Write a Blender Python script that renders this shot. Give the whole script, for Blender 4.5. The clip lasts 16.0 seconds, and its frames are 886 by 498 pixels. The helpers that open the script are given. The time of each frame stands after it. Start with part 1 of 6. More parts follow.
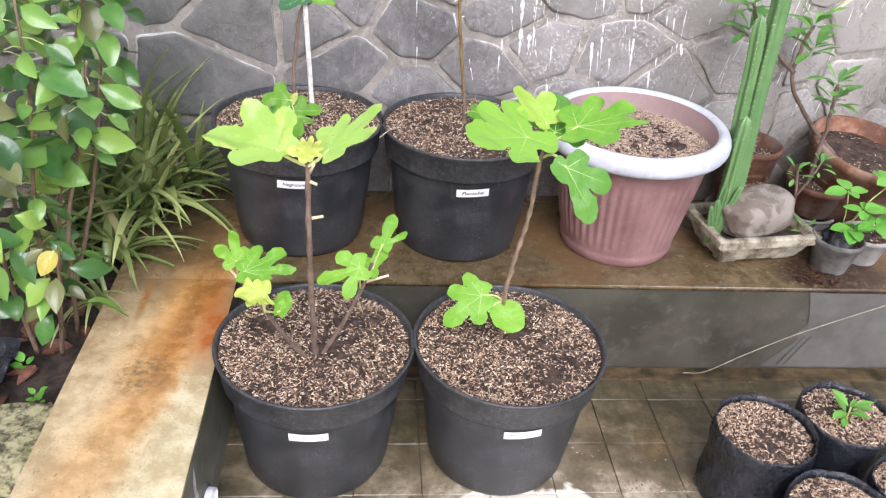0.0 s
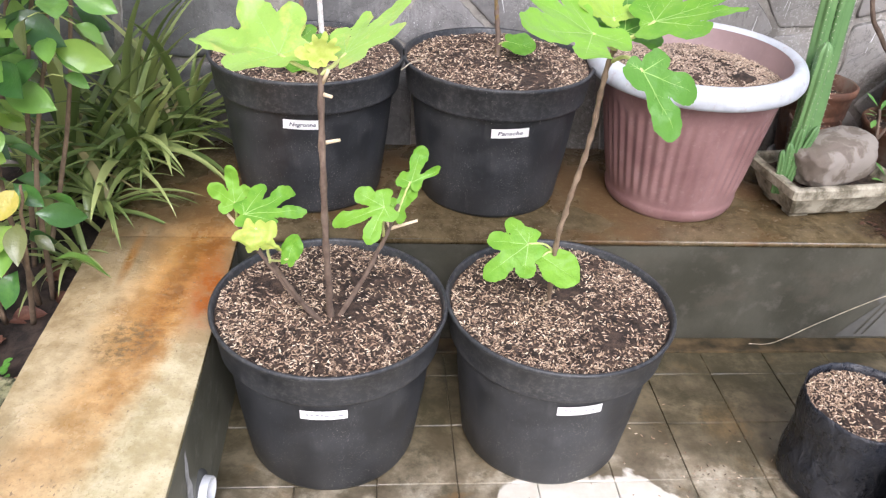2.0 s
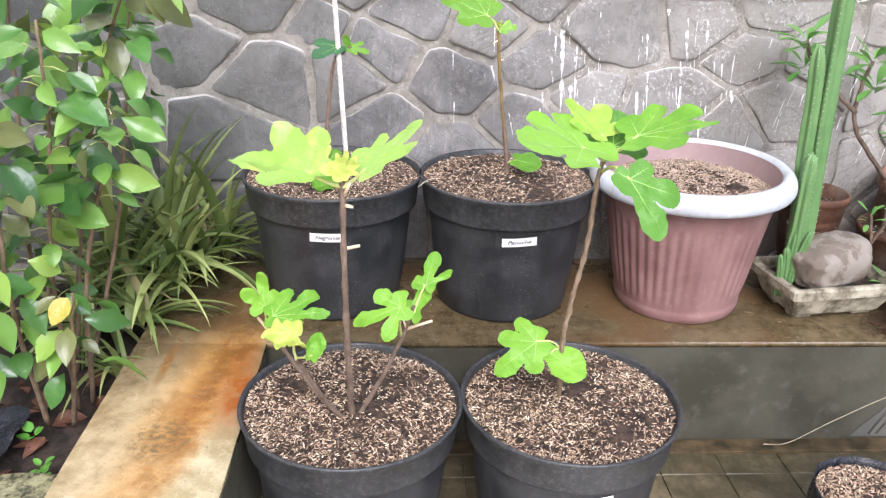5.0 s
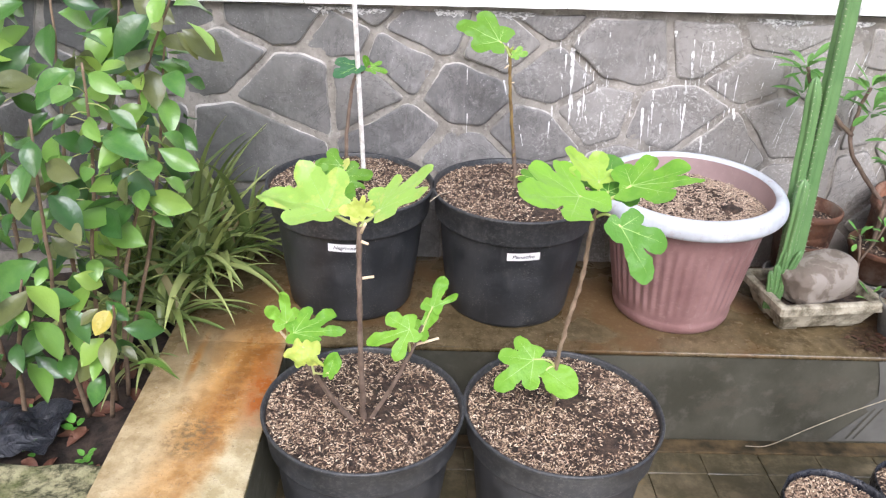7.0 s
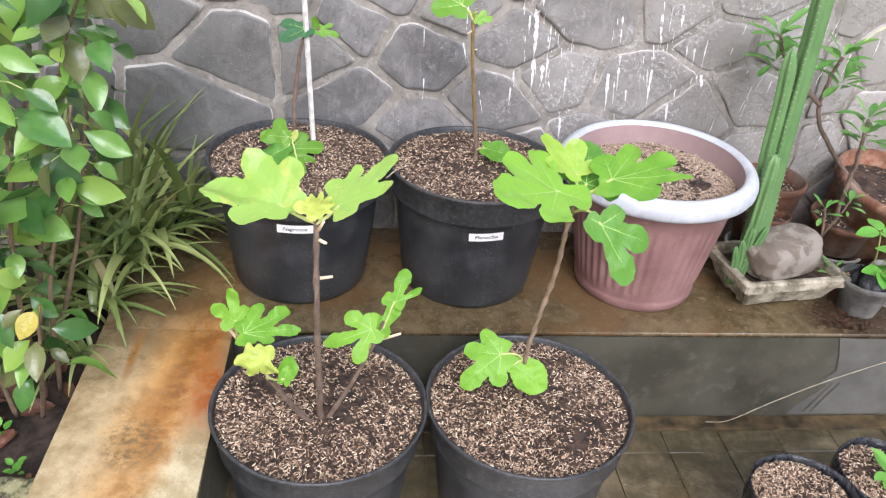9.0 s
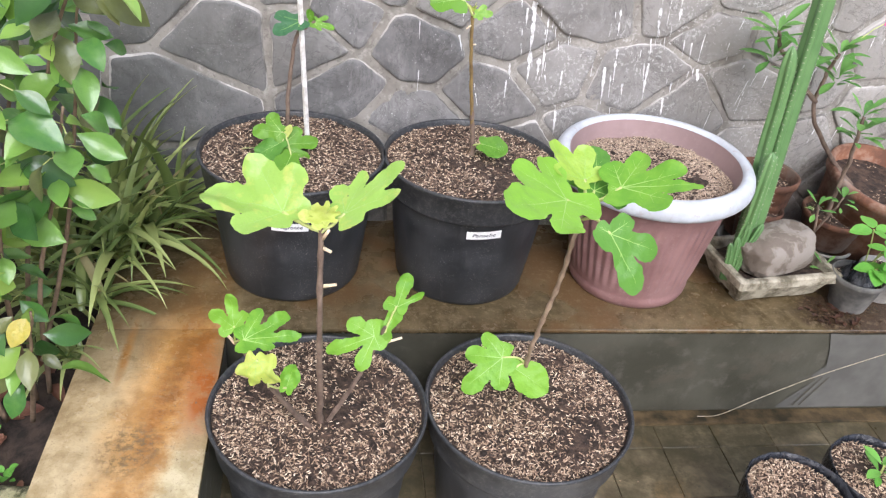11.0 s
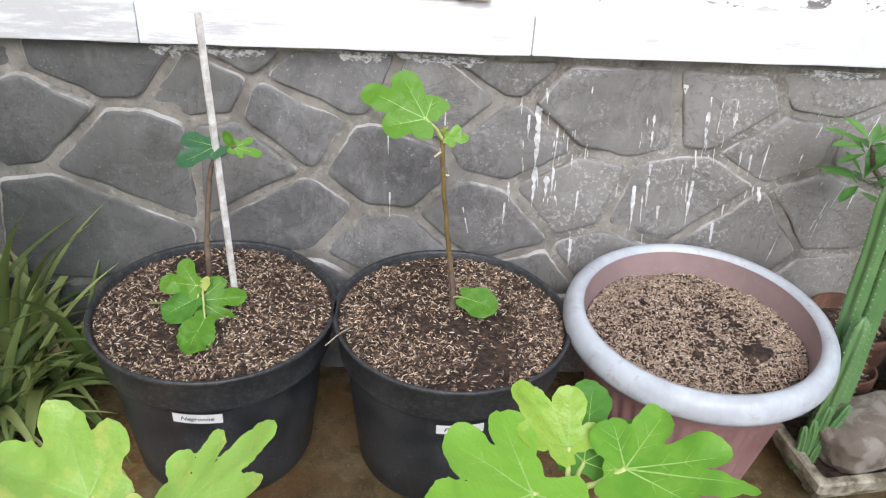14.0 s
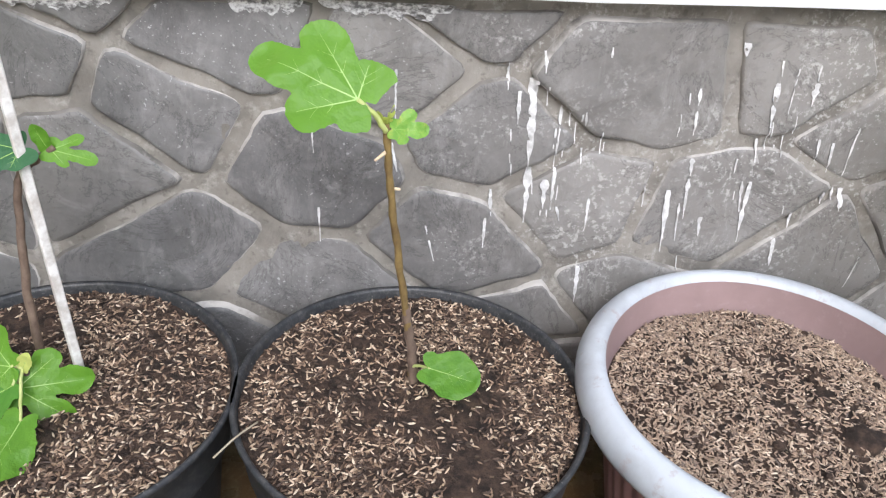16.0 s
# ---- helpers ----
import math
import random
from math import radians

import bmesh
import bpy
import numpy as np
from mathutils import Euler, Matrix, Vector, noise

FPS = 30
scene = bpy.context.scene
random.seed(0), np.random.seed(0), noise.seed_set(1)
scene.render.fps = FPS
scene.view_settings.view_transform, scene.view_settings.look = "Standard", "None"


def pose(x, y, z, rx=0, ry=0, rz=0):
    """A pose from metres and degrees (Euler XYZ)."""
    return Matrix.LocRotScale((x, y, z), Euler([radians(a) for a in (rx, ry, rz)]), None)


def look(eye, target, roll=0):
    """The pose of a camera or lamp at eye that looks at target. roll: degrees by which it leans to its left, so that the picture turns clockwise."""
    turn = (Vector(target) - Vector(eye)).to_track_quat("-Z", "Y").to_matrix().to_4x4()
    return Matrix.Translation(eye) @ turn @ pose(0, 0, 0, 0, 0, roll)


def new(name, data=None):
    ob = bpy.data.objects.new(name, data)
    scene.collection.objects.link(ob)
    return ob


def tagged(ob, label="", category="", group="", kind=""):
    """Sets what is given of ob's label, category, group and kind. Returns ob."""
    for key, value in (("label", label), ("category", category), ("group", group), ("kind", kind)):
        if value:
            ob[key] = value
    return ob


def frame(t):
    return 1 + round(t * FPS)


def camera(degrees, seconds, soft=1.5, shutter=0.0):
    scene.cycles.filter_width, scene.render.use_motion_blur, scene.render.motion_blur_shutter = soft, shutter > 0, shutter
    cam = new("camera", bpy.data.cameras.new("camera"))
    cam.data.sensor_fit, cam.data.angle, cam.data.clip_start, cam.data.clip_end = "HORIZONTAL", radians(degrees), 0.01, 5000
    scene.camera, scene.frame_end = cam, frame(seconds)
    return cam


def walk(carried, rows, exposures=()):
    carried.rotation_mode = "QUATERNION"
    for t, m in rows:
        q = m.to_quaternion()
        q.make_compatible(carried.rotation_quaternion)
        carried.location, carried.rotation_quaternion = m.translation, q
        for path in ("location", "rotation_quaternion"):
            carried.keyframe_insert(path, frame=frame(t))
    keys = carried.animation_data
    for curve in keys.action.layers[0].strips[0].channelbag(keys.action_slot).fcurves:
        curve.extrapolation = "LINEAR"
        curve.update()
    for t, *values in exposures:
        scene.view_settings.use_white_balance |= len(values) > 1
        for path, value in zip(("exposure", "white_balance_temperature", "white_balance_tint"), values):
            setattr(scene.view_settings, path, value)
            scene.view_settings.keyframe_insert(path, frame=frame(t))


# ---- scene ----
cam = camera(58.7, 16.0, 1.25)
PATH = [
    (0, (-0.205, 0.001, 1.394), (-0.004, 1.684, 0.332), 4.8),
    (0.5, (-0.213, 0.057, 1.333), (-0.026, 1.686, 0.188), 4.5),
    (1, (-0.222, 0.122, 1.25), (-0.047, 1.729, 0.073), 4.2),
    (1.5, (-0.231, 0.154, 1.188), (-0.053, 1.778, 0.034), 4.7),
    (2, (-0.233, 0.175, 1.164), (-0.048, 1.857, 0.098), 3.9),
    (2.5, (-0.231, 0.152, 1.153), (-0.041, 1.883, 0.169), 3.1),
    (3, (-0.228, 0.131, 1.154), (-0.043, 1.896, 0.232), 2.6),
    (3.5, (-0.225, 0.127, 1.151), (-0.055, 1.922, 0.286), 2.5),
    (4, (-0.217, 0.125, 1.152), (-0.062, 1.937, 0.32), 2.3),
    (4.5, (-0.216, 0.094, 1.159), (-0.081, 1.916, 0.345), 1.9),
    (5, (-0.216, 0.058, 1.181), (-0.102, 1.891, 0.39), 1.7),
    (5.2, (-0.214, 0.045, 1.202), (-0.109, 1.878, 0.41), 1.7),
    (7.3, (-0.21, 0.005, 1.381), (-0.133, 1.774, 0.45), 2.9),
    (7.5, (-0.217, 0.017, 1.389), (-0.102, 1.776, 0.444), 3.6),
    (8, (-0.217, 0.071, 1.393), (-0.058, 1.804, 0.406), 4.6),
    (8.5, (-0.232, 0.121, 1.397), (-0.034, 1.831, 0.38), 4.9),
    (11, (-0.301, 0.211, 1.43), (0.001, 1.859, 0.338), 6.7),
    (11.5, (-0.308, 0.213, 1.454), (0.002, 1.903, 0.431), 6.7),
    (12, (-0.3, 0.223, 1.463), (0.019, 1.946, 0.498), 6.6),
    (12.5, (-0.246, 0.309, 1.471), (0.07, 2.053, 0.545), 6.2),
    (13, (-0.146, 0.49, 1.451), (0.056, 2.231, 0.488), 5.1),
    (13.5, (-0.084, 0.589, 1.439), (-0.008, 2.305, 0.414), 4.0),
    (14, (-0.078, 0.721, 1.433), (0.068, 2.42, 0.388), 4.5),
    (14.5, (-0.085, 0.879, 1.403), (0.202, 2.553, 0.348), 5.4),
    (15, (-0.063, 1.049, 1.312), (0.183, 2.702, 0.212), 4.4),
    (15.5, (-0.044, 1.146, 1.257), (0.201, 2.774, 0.121), 4.8),
    (16, (-0.024, 1.157, 1.255), (0.197, 2.825, 0.175), 4.6),
]
EXPOSURES = ((0, 0.64, 20), (2, 0.65, 19), (3.5, 0.86, 19), (5, 0.78, 18), (8, 0.57, 18), (11, 0.54, 17), (12.5, 0.2, 13), (14.5, 0.09, 13), (15.6, 0.2, 14), (16, 0.27, 14))
walk(cam, [(t, look(eye, target, roll)) for t, eye, target, roll in PATH], [(t, stops, 6200, tint) for t, stops, tint in EXPOSURES])

# ---- light ----
world = bpy.data.worlds.new("sky")
scene.world = world
world.use_nodes = True
wn = world.node_tree
sky = wn.nodes.new("ShaderNodeTexSky")
sky.sky_type, sky.sun_disc = "NISHITA", False
sky.sun_elevation, sky.sun_rotation = radians(44), radians(190)
sky.air_density, sky.dust_density = 1.0, 4.0
pale = wn.nodes.new("ShaderNodeHueSaturation")
pale.inputs["Saturation"].default_value = 0.85
wn.links.new(sky.outputs[0], pale.inputs["Color"])
wn.links.new(pale.outputs[0], wn.nodes["Background"].inputs["Color"])
wn.nodes["Background"].inputs["Strength"].default_value = 0.15
sun = new("sun", bpy.data.lights.new("sun", "SUN"))
sun.data.energy, sun.data.angle, sun.data.color = 2.2, radians(35), (0.9, 0.96, 1.0)
sun.matrix_world = look((1.0, -4.2, 5.6), (0, 1.6, 0))


# ---- materials ----
class Mat:
    """A small builder of node materials."""

    def __init__(self, name, rough=0.6, metal=0.0, spec=0.5):
        self.m = bpy.data.materials.new(name)
        self.m.use_nodes = True
        self.t = self.m.node_tree
        self.b = self.t.nodes["Principled BSDF"]
        self.b.inputs["Roughness"].default_value = rough
        self.b.inputs["Metallic"].default_value = metal
        self.b.inputs["Specular IOR Level"].default_value = spec
        self.co = self.t.nodes.new("ShaderNodeTexCoord").outputs["Object"]

    def put(self, socket, value):
        if hasattr(value, "is_linked"):
            self.t.links.new(value, socket)
        else:
            socket.default_value = value

    def node(self, kind, out=0, **ins):
        n = self.t.nodes.new(kind)
        for k, v in ins.items():
            self.put(n.inputs[k.replace("_", " ")], v)
        return n.outputs[out]

    def noise(self, scale, detail=6.0, rough=0.55, co=None, distortion=0.0):
        return self.node("ShaderNodeTexNoise", 0, Scale=scale, Detail=detail, Roughness=rough, Distortion=distortion, Vector=co or self.co)

    def stretched(self, sx, sy, sz, shift=(0, 0, 0)):
        n = self.t.nodes.new("ShaderNodeMapping")
        self.t.links.new(self.co, n.inputs[0])
        n.inputs["Location"].default_value = shift
        n.inputs["Scale"].default_value = (sx, sy, sz)
        return n.outputs[0]

    def ramp(self, fac, stops):
        n = self.t.nodes.new("ShaderNodeValToRGB")
        self.t.links.new(fac, n.inputs[0])
        el = n.color_ramp.elements
        el.remove(el[1])
        for k, (p, c) in enumerate(stops):
            e = el.new(p) if k else el[0]
            e.position = p
            e.color = (c, c, c, 1) if isinstance(c, (int, float)) else (*c, 1)
        return n.outputs[0]

    def mix(self, fac, a, b, kind="MIX"):
        n = self.t.nodes.new("ShaderNodeMix")
        n.data_type, n.blend_type = "RGBA", kind
        for i, v in ((0, fac), (6, a), (7, b)):
            self.put(n.inputs[i], (*v, 1) if isinstance(v, tuple) and len(v) == 3 else v)
        return n.outputs[2]

    def math(self, op, a, b=0.0):
        n = self.t.nodes.new("ShaderNodeMath")
        n.operation = op
        self.put(n.inputs[0], a)
        self.put(n.inputs[1], b)
        return n.outputs[0]

    def axis(self, i, co=None):
        return self.node("ShaderNodeSeparateXYZ", i, Vector=co or self.co)

    def island(self):
        return self.t.nodes.new("ShaderNodeNewGeometry").outputs["Random Per Island"]

    def each(self):
        return self.t.nodes.new("ShaderNodeObjectInfo").outputs["Random"]

    def blob(self, x, y, sx, sy, soft=1.0, axes=(0, 1)):
        """1 at (x, y) falling to 0 at sx, sy from it."""
        dx = self.math("DIVIDE", self.math("SUBTRACT", self.axis(axes[0]), x), sx)
        dy = self.math("DIVIDE", self.math("SUBTRACT", self.axis(axes[1]), y), sy)
        d = self.math("SQRT", self.math("ADD", self.math("MULTIPLY", dx, dx), self.math("MULTIPLY", dy, dy)))
        return self.math("MAXIMUM", self.math("SUBTRACT", 1.0, d), 0.0)

    def limed(self):
        """Thin splashes of lime on the middle of the garden wall."""
        x = self.axis(0)
        zone = self.math("MULTIPLY", self.ramp(x, [(0.05, 0.0), (0.2, 1.0)]), self.ramp(self.math("MULTIPLY", x, 0.5), [(0.36, 1.0), (0.48, 0.5)]))
        spray = self.math("MULTIPLY", self.ramp(self.noise(120, 4, 0.7), [(0.53, 0.0), (0.62, 0.8)]), self.ramp(self.noise(9, 5), [(0.44, 0.0), (0.6, 1.0)]))
        smear = self.ramp(self.noise(20, 8, 0.75, self.stretched(1.7, 1, 0.5)), [(0.6, 0.0), (0.72, 0.55)])
        return self.math("MULTIPLY", zone, self.math("MAXIMUM", spray, smear))

    def bump(self, height, strength=0.4, distance=0.004):
        n = self.t.nodes.new("ShaderNodeBump")
        n.inputs["Strength"].default_value, n.inputs["Distance"].default_value = strength, distance
        self.t.links.new(height, n.inputs["Height"])
        self.t.links.new(n.outputs[0], self.b.inputs["Normal"])

    def done(self, colour, rough=None):
        self.put(self.b.inputs["Base Color"], (*colour, 1) if isinstance(colour, tuple) else colour)
        if rough is not None:
            self.put(self.b.inputs["Roughness"], rough)
        return self.m


def mat_stone():
    m = Mat("field_stone", 0.6)
    tone = m.ramp(m.each(), [(0.0, (0.125, 0.124, 0.124)), (0.55, (0.17, 0.167, 0.164)), (1.0, (0.215, 0.207, 0.196))])
    big = m.ramp(m.noise(6, 6, 0.6, None, 0.4), [(0.36, 0.72), (0.64, 1.3)])
    c = m.mix(1.0, tone, big, "MULTIPLY")
    # dusty, warmer stones towards the end with the cactus
    side = m.ramp(m.math("ADD", m.axis(0), m.math("MULTIPLY", m.noise(5), 0.3)), [(0.05, 0.0), (0.35, 0.28), (0.7, 0.55), (1.0, 1.0)])
    c = m.mix(m.math("MULTIPLY", side, 0.72), c, (0.33, 0.31, 0.28))
    fine = m.noise(48, 8, 0.72)
    c = m.mix(m.ramp(fine, [(0.5, 0.0), (0.7, 0.4)]), c, (0.28, 0.275, 0.268))
    c = m.mix(m.ramp(fine, [(0.3, 0.3), (0.45, 0.0)]), c, (0.08, 0.08, 0.082))
    speck = m.math("MULTIPLY", m.ramp(m.noise(240, 2), [(0.66, 0.0), (0.7, 0.7)]), m.ramp(m.noise(7), [(0.48, 0.0), (0.6, 1.0)]))
    c = m.mix(speck, c, (0.55, 0.55, 0.54))
    scuff = m.noise(13, 9, 0.74, m.stretched(1.2, 1, 0.8), 0.8)
    c = m.mix(m.ramp(scuff, [(0.54, 0.0), (0.7, 0.55)]), c, (0.36, 0.355, 0.345))
    rain = m.noise(34, 5, 0.6, m.stretched(1.5, 1, 0.16))
    c = m.mix(m.ramp(rain, [(0.6, 0.0), (0.74, 0.35)]), c, (0.34, 0.335, 0.325))
    # plants' shade on the left end, put into the colour with algae-dark damp
    damp_shade = m.math("MULTIPLY", m.ramp(m.math("ADD", m.math("MULTIPLY", m.axis(0), -1.0), m.math("MULTIPLY", m.noise(4, 6, 0.65, None, 0.6), 0.9)), [(0.72, 0.0), (1.05, 1.0)]), 0.5)
    c = m.mix(damp_shade, c, (0.072, 0.076, 0.068))
    pit = m.ramp(m.noise(110, 4, 0.7), [(0.26, 0.5), (0.36, 0.0)])
    c = m.mix(pit, c, (0.05, 0.05, 0.05))
    crack = m.ramp(m.noise(5, 9, 0.72, None, 1.2), [(0.488, 0.0), (0.5, 0.55), (0.512, 0.0)])
    c = m.mix(crack, c, (0.06, 0.058, 0.056))
    c = m.mix(m.limed(), c, (0.5, 0.49, 0.47))
    m.bump(m.math("ADD", m.noise(16, 8, 0.6, None, 0.5), m.math("MULTIPLY", m.noise(120, 4), 0.12)), 0.75, 0.008)
    return m.done(c, m.ramp(m.noise(14), [(0.3, 0.4), (0.7, 0.7)]))


def mat_mortar():
    m = Mat("mortar", 0.85)
    c = m.mix(m.ramp(m.noise(12, 8), [(0.4, 0.0), (0.62, 1.0)]), (0.185, 0.172, 0.15), (0.3, 0.28, 0.248))
    c = m.mix(m.ramp(m.noise(42, 7, 0.7), [(0.54, 0.0), (0.68, 0.6)]), c, (0.45, 0.43, 0.39))
    c = m.mix(m.ramp(m.noise(90, 5), [(0.3, 0.5), (0.42, 0.0)]), c, (0.09, 0.08, 0.07))
    c = m.mix(m.limed(), c, (0.55, 0.54, 0.52))
    m.bump(m.noise(70, 8, 0.7), 0.5, 0.006)
    return m.done(c)


def mat_pointing():
    """Stone edges smeared with mortar, limewashed here and there."""
    m = Mat("smeared_stone_edge", 0.8)
    c = m.mix(m.ramp(m.noise(10, 6), [(0.4, 0.0), (0.6, 1.0)]), (0.13, 0.122, 0.11), (0.27, 0.255, 0.23))
    c = m.mix(m.ramp(m.noise(8, 7, 0.65, m.stretched(1, 1, 1, (3, 0, 5))), [(0.46, 0.0), (0.58, 0.8)]), c, (0.52, 0.5, 0.47))
    m.bump(m.noise(80, 6), 0.4, 0.004)
    return m.done(c)


def mat_whitewash(name="whitewash", soil=0.0):
    m = Mat(name, 0.8)
    c = m.mix(m.ramp(m.noise(9, 8), [(0.45, 0.0), (0.62, 0.5)]), (0.86, 0.87, 0.88), (0.74, 0.75, 0.77))
    streak = m.noise(6, 8, 0.7, m.stretched(0.8, 1, 6))
    c = m.mix(m.ramp(streak, [(0.54 - soil, 0.0), (0.66 - soil, 0.7)]), c, (0.5, 0.5, 0.5))
    m.bump(m.noise(40, 8), 0.4, 0.003)
    return m.done(c)


def mat_plaster():
    m = Mat("peeling_plaster", 0.85)
    peel = m.ramp(m.noise(5.5, 7, 0.6, None, 0.6), [(0.6, 0.0), (0.612, 1.0)])
    c = m.mix(m.ramp(m.noise(20, 6), [(0.4, 0.0), (0.8, 0.3)]), (0.87, 0.88, 0.89), (0.72, 0.73, 0.75))
    c = m.mix(peel, c, (0.55, 0.53, 0.5))
    hole = m.ramp(m.noise(19, 7, 0.68, m.stretched(1, 1, 2.4), 0.6), [(0.64, 0.0), (0.66, 1.0)])
    c = m.mix(hole, c, (0.22, 0.21, 0.2))
    rows = m.math("MULTIPLY", m.ramp(m.math("ABSOLUTE", m.math("SUBTRACT", m.axis(2), 1.132)), [(0.012, 1.0), (0.036, 0.0)]), m.ramp(m.axis(0), [(0.15, 0.0), (0.3, 1.0)]))
    flake = m.math("MULTIPLY", rows, m.ramp(m.noise(22, 7, 0.7, m.stretched(1, 1, 2), 0.5), [(0.57, 0.0), (0.595, 1.0)]))
    c = m.mix(flake, c, (0.2, 0.19, 0.18))
    green = m.math("MULTIPLY", m.ramp(m.noise(30, 8, 0.7), [(0.4, 0.0), (0.65, 1.0)]), m.ramp(m.axis(0), [(0.85, 0.0), (1.1, 0.8)]))
    c = m.mix(green, c, (0.36, 0.33, 0.2))
    m.bump(m.math("ADD", m.math("MULTIPLY", peel, -0.6), m.math("MULTIPLY", m.noise(50, 6), 0.2)), 0.6, 0.006)
    return m.done(c)


def mat_old_wood():
    m = Mat("faded_wood", 0.75)
    g = m.noise(5, 8, 0.65, m.stretched(2, 2, 22))
    c = m.mix(m.ramp(g, [(0.3, 0.0), (0.7, 1.0)]), (0.5, 0.3, 0.22), (0.66, 0.48, 0.38))
    m.bump(g, 0.3, 0.002)
    return m.done(c)


def mat_bench():
    """Wet, rust-stained cement; the same coat runs over bench and garden kerb."""
    m = Mat("stained_cement", 0.45)
    n1, n2, n3 = m.noise(4.5, 8, 0.6), m.noise(19, 8, 0.65), m.noise(80, 6, 0.7)
    base = m.mix(m.ramp(n2, [(0.4, 0.0), (0.6, 1.0)]), (0.077, 0.056, 0.026), (0.138, 0.104, 0.054))
    base = m.mix(m.ramp(n1, [(0.47, 0.0), (0.57, 0.8)]), base, (0.115, 0.063, 0.024))
    # the dry, pale kerb
    wob = m.math("MULTIPLY", m.math("SUBTRACT", n1, 0.5), 0.09)
    fray = m.math("MULTIPLY", m.math("SUBTRACT", n2, 0.5), 0.06)
    y = m.math("ADD", m.axis(1), m.math("MULTIPLY", m.math("SUBTRACT", n1, 0.5), 0.5))
    left = m.ramp(m.math("MULTIPLY", m.axis(0), -1.0), [(0.40, 0.0), (0.52, 1.0)])
    pale = m.math("MULTIPLY", m.ramp(m.math("MULTIPLY", y, 0.5), [(0.70, 1.0), (0.86, 0.0)]), left)
    cream = m.mix(m.ramp(n2, [(0.38, 0.0), (0.6, 1.0)]), (0.39, 0.322, 0.172), (0.575, 0.505, 0.32))
    slant = m.math("ADD", m.math("ADD", m.axis(0), m.math("MULTIPLY", m.math("SUBTRACT", m.axis(1), 1.3), -0.15)), m.math("ADD", m.math("ADD", wob, fray), 1.0))
    tan = m.ramp(slant, [(0.22, 0.55), (0.37, 0.8), (0.44, 0.0)])
    cream = m.mix(tan, cream, m.mix(m.ramp(n2, [(0.4, 0.0), (0.6, 1.0)]), (0.33, 0.235, 0.12), (0.5, 0.385, 0.225)))
    brown = m.ramp(m.math("MULTIPLY", y, 0.5), [(0.54, 0.0), (0.68, 0.6)])
    cream = m.mix(brown, cream, m.mix(m.ramp(n2, [(0.4, 0.0), (0.6, 1.0)]), (0.27, 0.18, 0.085), (0.44, 0.32, 0.17)))
    c = m.mix(pale, base, cream)
    # rust that ran down from the bench's corner
    far = m.ramp(m.math("MULTIPLY", y, 0.5), [(0.40, 0.15), (0.54, 0.65), (0.62, 1.0)])
    behind = m.ramp(m.math("MULTIPLY", m.axis(1), 0.5), [(0.785, 1.0), (0.85, 0.12)])
    far = m.math("MULTIPLY", far, behind)
    wide = m.math("MULTIPLY", m.math("MULTIPLY", m.ramp(slant, [(0.28, 0.0), (0.345, 0.8), (0.41, 0.85), (0.45, 0.0)]), far), left)
    c = m.mix(wide, c, m.mix(m.ramp(n2, [(0.4, 0.0), (0.6, 1.0)]), (0.4, 0.19, 0.045), (0.56, 0.31, 0.1)))
    deep = m.ramp(m.math("MULTIPLY", y, 0.5), [(0.55, 0.0), (0.64, 1.0)])
    deep = m.math("MULTIPLY", deep, behind)
    core = m.math("MULTIPLY", m.math("MULTIPLY", m.ramp(slant, [(0.335, 0.0), (0.37, 0.8), (0.4, 0.8), (0.43, 0.0)]), deep), left)
    c = m.mix(core, c, m.mix(m.ramp(n2, [(0.42, 0.0), (0.58, 1.0)]), (0.2, 0.075, 0.014), (0.36, 0.16, 0.035)))
    edge = m.math("MULTIPLY", m.blob(-0.535, 1.43, 0.05, 0.2), 1.6)
    c = m.mix(m.math("MULTIPLY", edge, m.ramp(n2, [(0.4, 0.4), (0.55, 1.0)])), c, (0.32, 0.095, 0.015))
    sodden = m.math("ADD", m.blob(1.06, 1.68, 0.24, 0.12), m.math("MULTIPLY", m.math("SUBTRACT", n2, 0.5), 0.9))
    c = m.mix(m.ramp(sodden, [(0.2, 0.0), (0.42, 0.85)]), c, (0.03, 0.017, 0.011))
    thread = m.math("MULTIPLY", m.blob(-0.703, 1.53, 0.014, 0.13), 1.5)
    c = m.mix(m.math("MULTIPLY", thread, m.ramp(n2, [(0.38, 0.3), (0.55, 1.0)])), c, (0.27, 0.13, 0.035))
    flecks = m.math("MULTIPLY", m.ramp(m.blob(-0.645, 1.26, 0.075, 0.085), [(0.1, 0.0), (0.5, 1.0)]), m.ramp(m.noise(70, 6, 0.75), [(0.46, 0.0), (0.58, 0.8)]))
    c = m.mix(flecks, c, (0.15, 0.105, 0.05))
    c = m.mix(m.ramp(n3, [(0.54, 0.0), (0.66, 0.32)]), c, (0.3, 0.235, 0.145))
    c = m.mix(m.ramp(m.noise(190, 3, 0.7), [(0.32, 0.45), (0.42, 0.0)]), c, (0.2, 0.14, 0.085))
    marks = m.math("MULTIPLY", m.ramp(m.noise(110, 2, 0.5, m.stretched(1.6, 0.8, 1)), [(0.65, 0.0), (0.7, 0.75)]), m.ramp(m.noise(9), [(0.46, 0.0), (0.56, 1.0)]))
    c = m.mix(marks, c, (0.16, 0.11, 0.07))
    m.bump(m.math("ADD", n3, m.math("MULTIPLY", n2, 0.5)), 0.4, 0.003)
    return m.done(c, m.ramp(n1, [(0.4, 0.1), (0.6, 0.42)]))


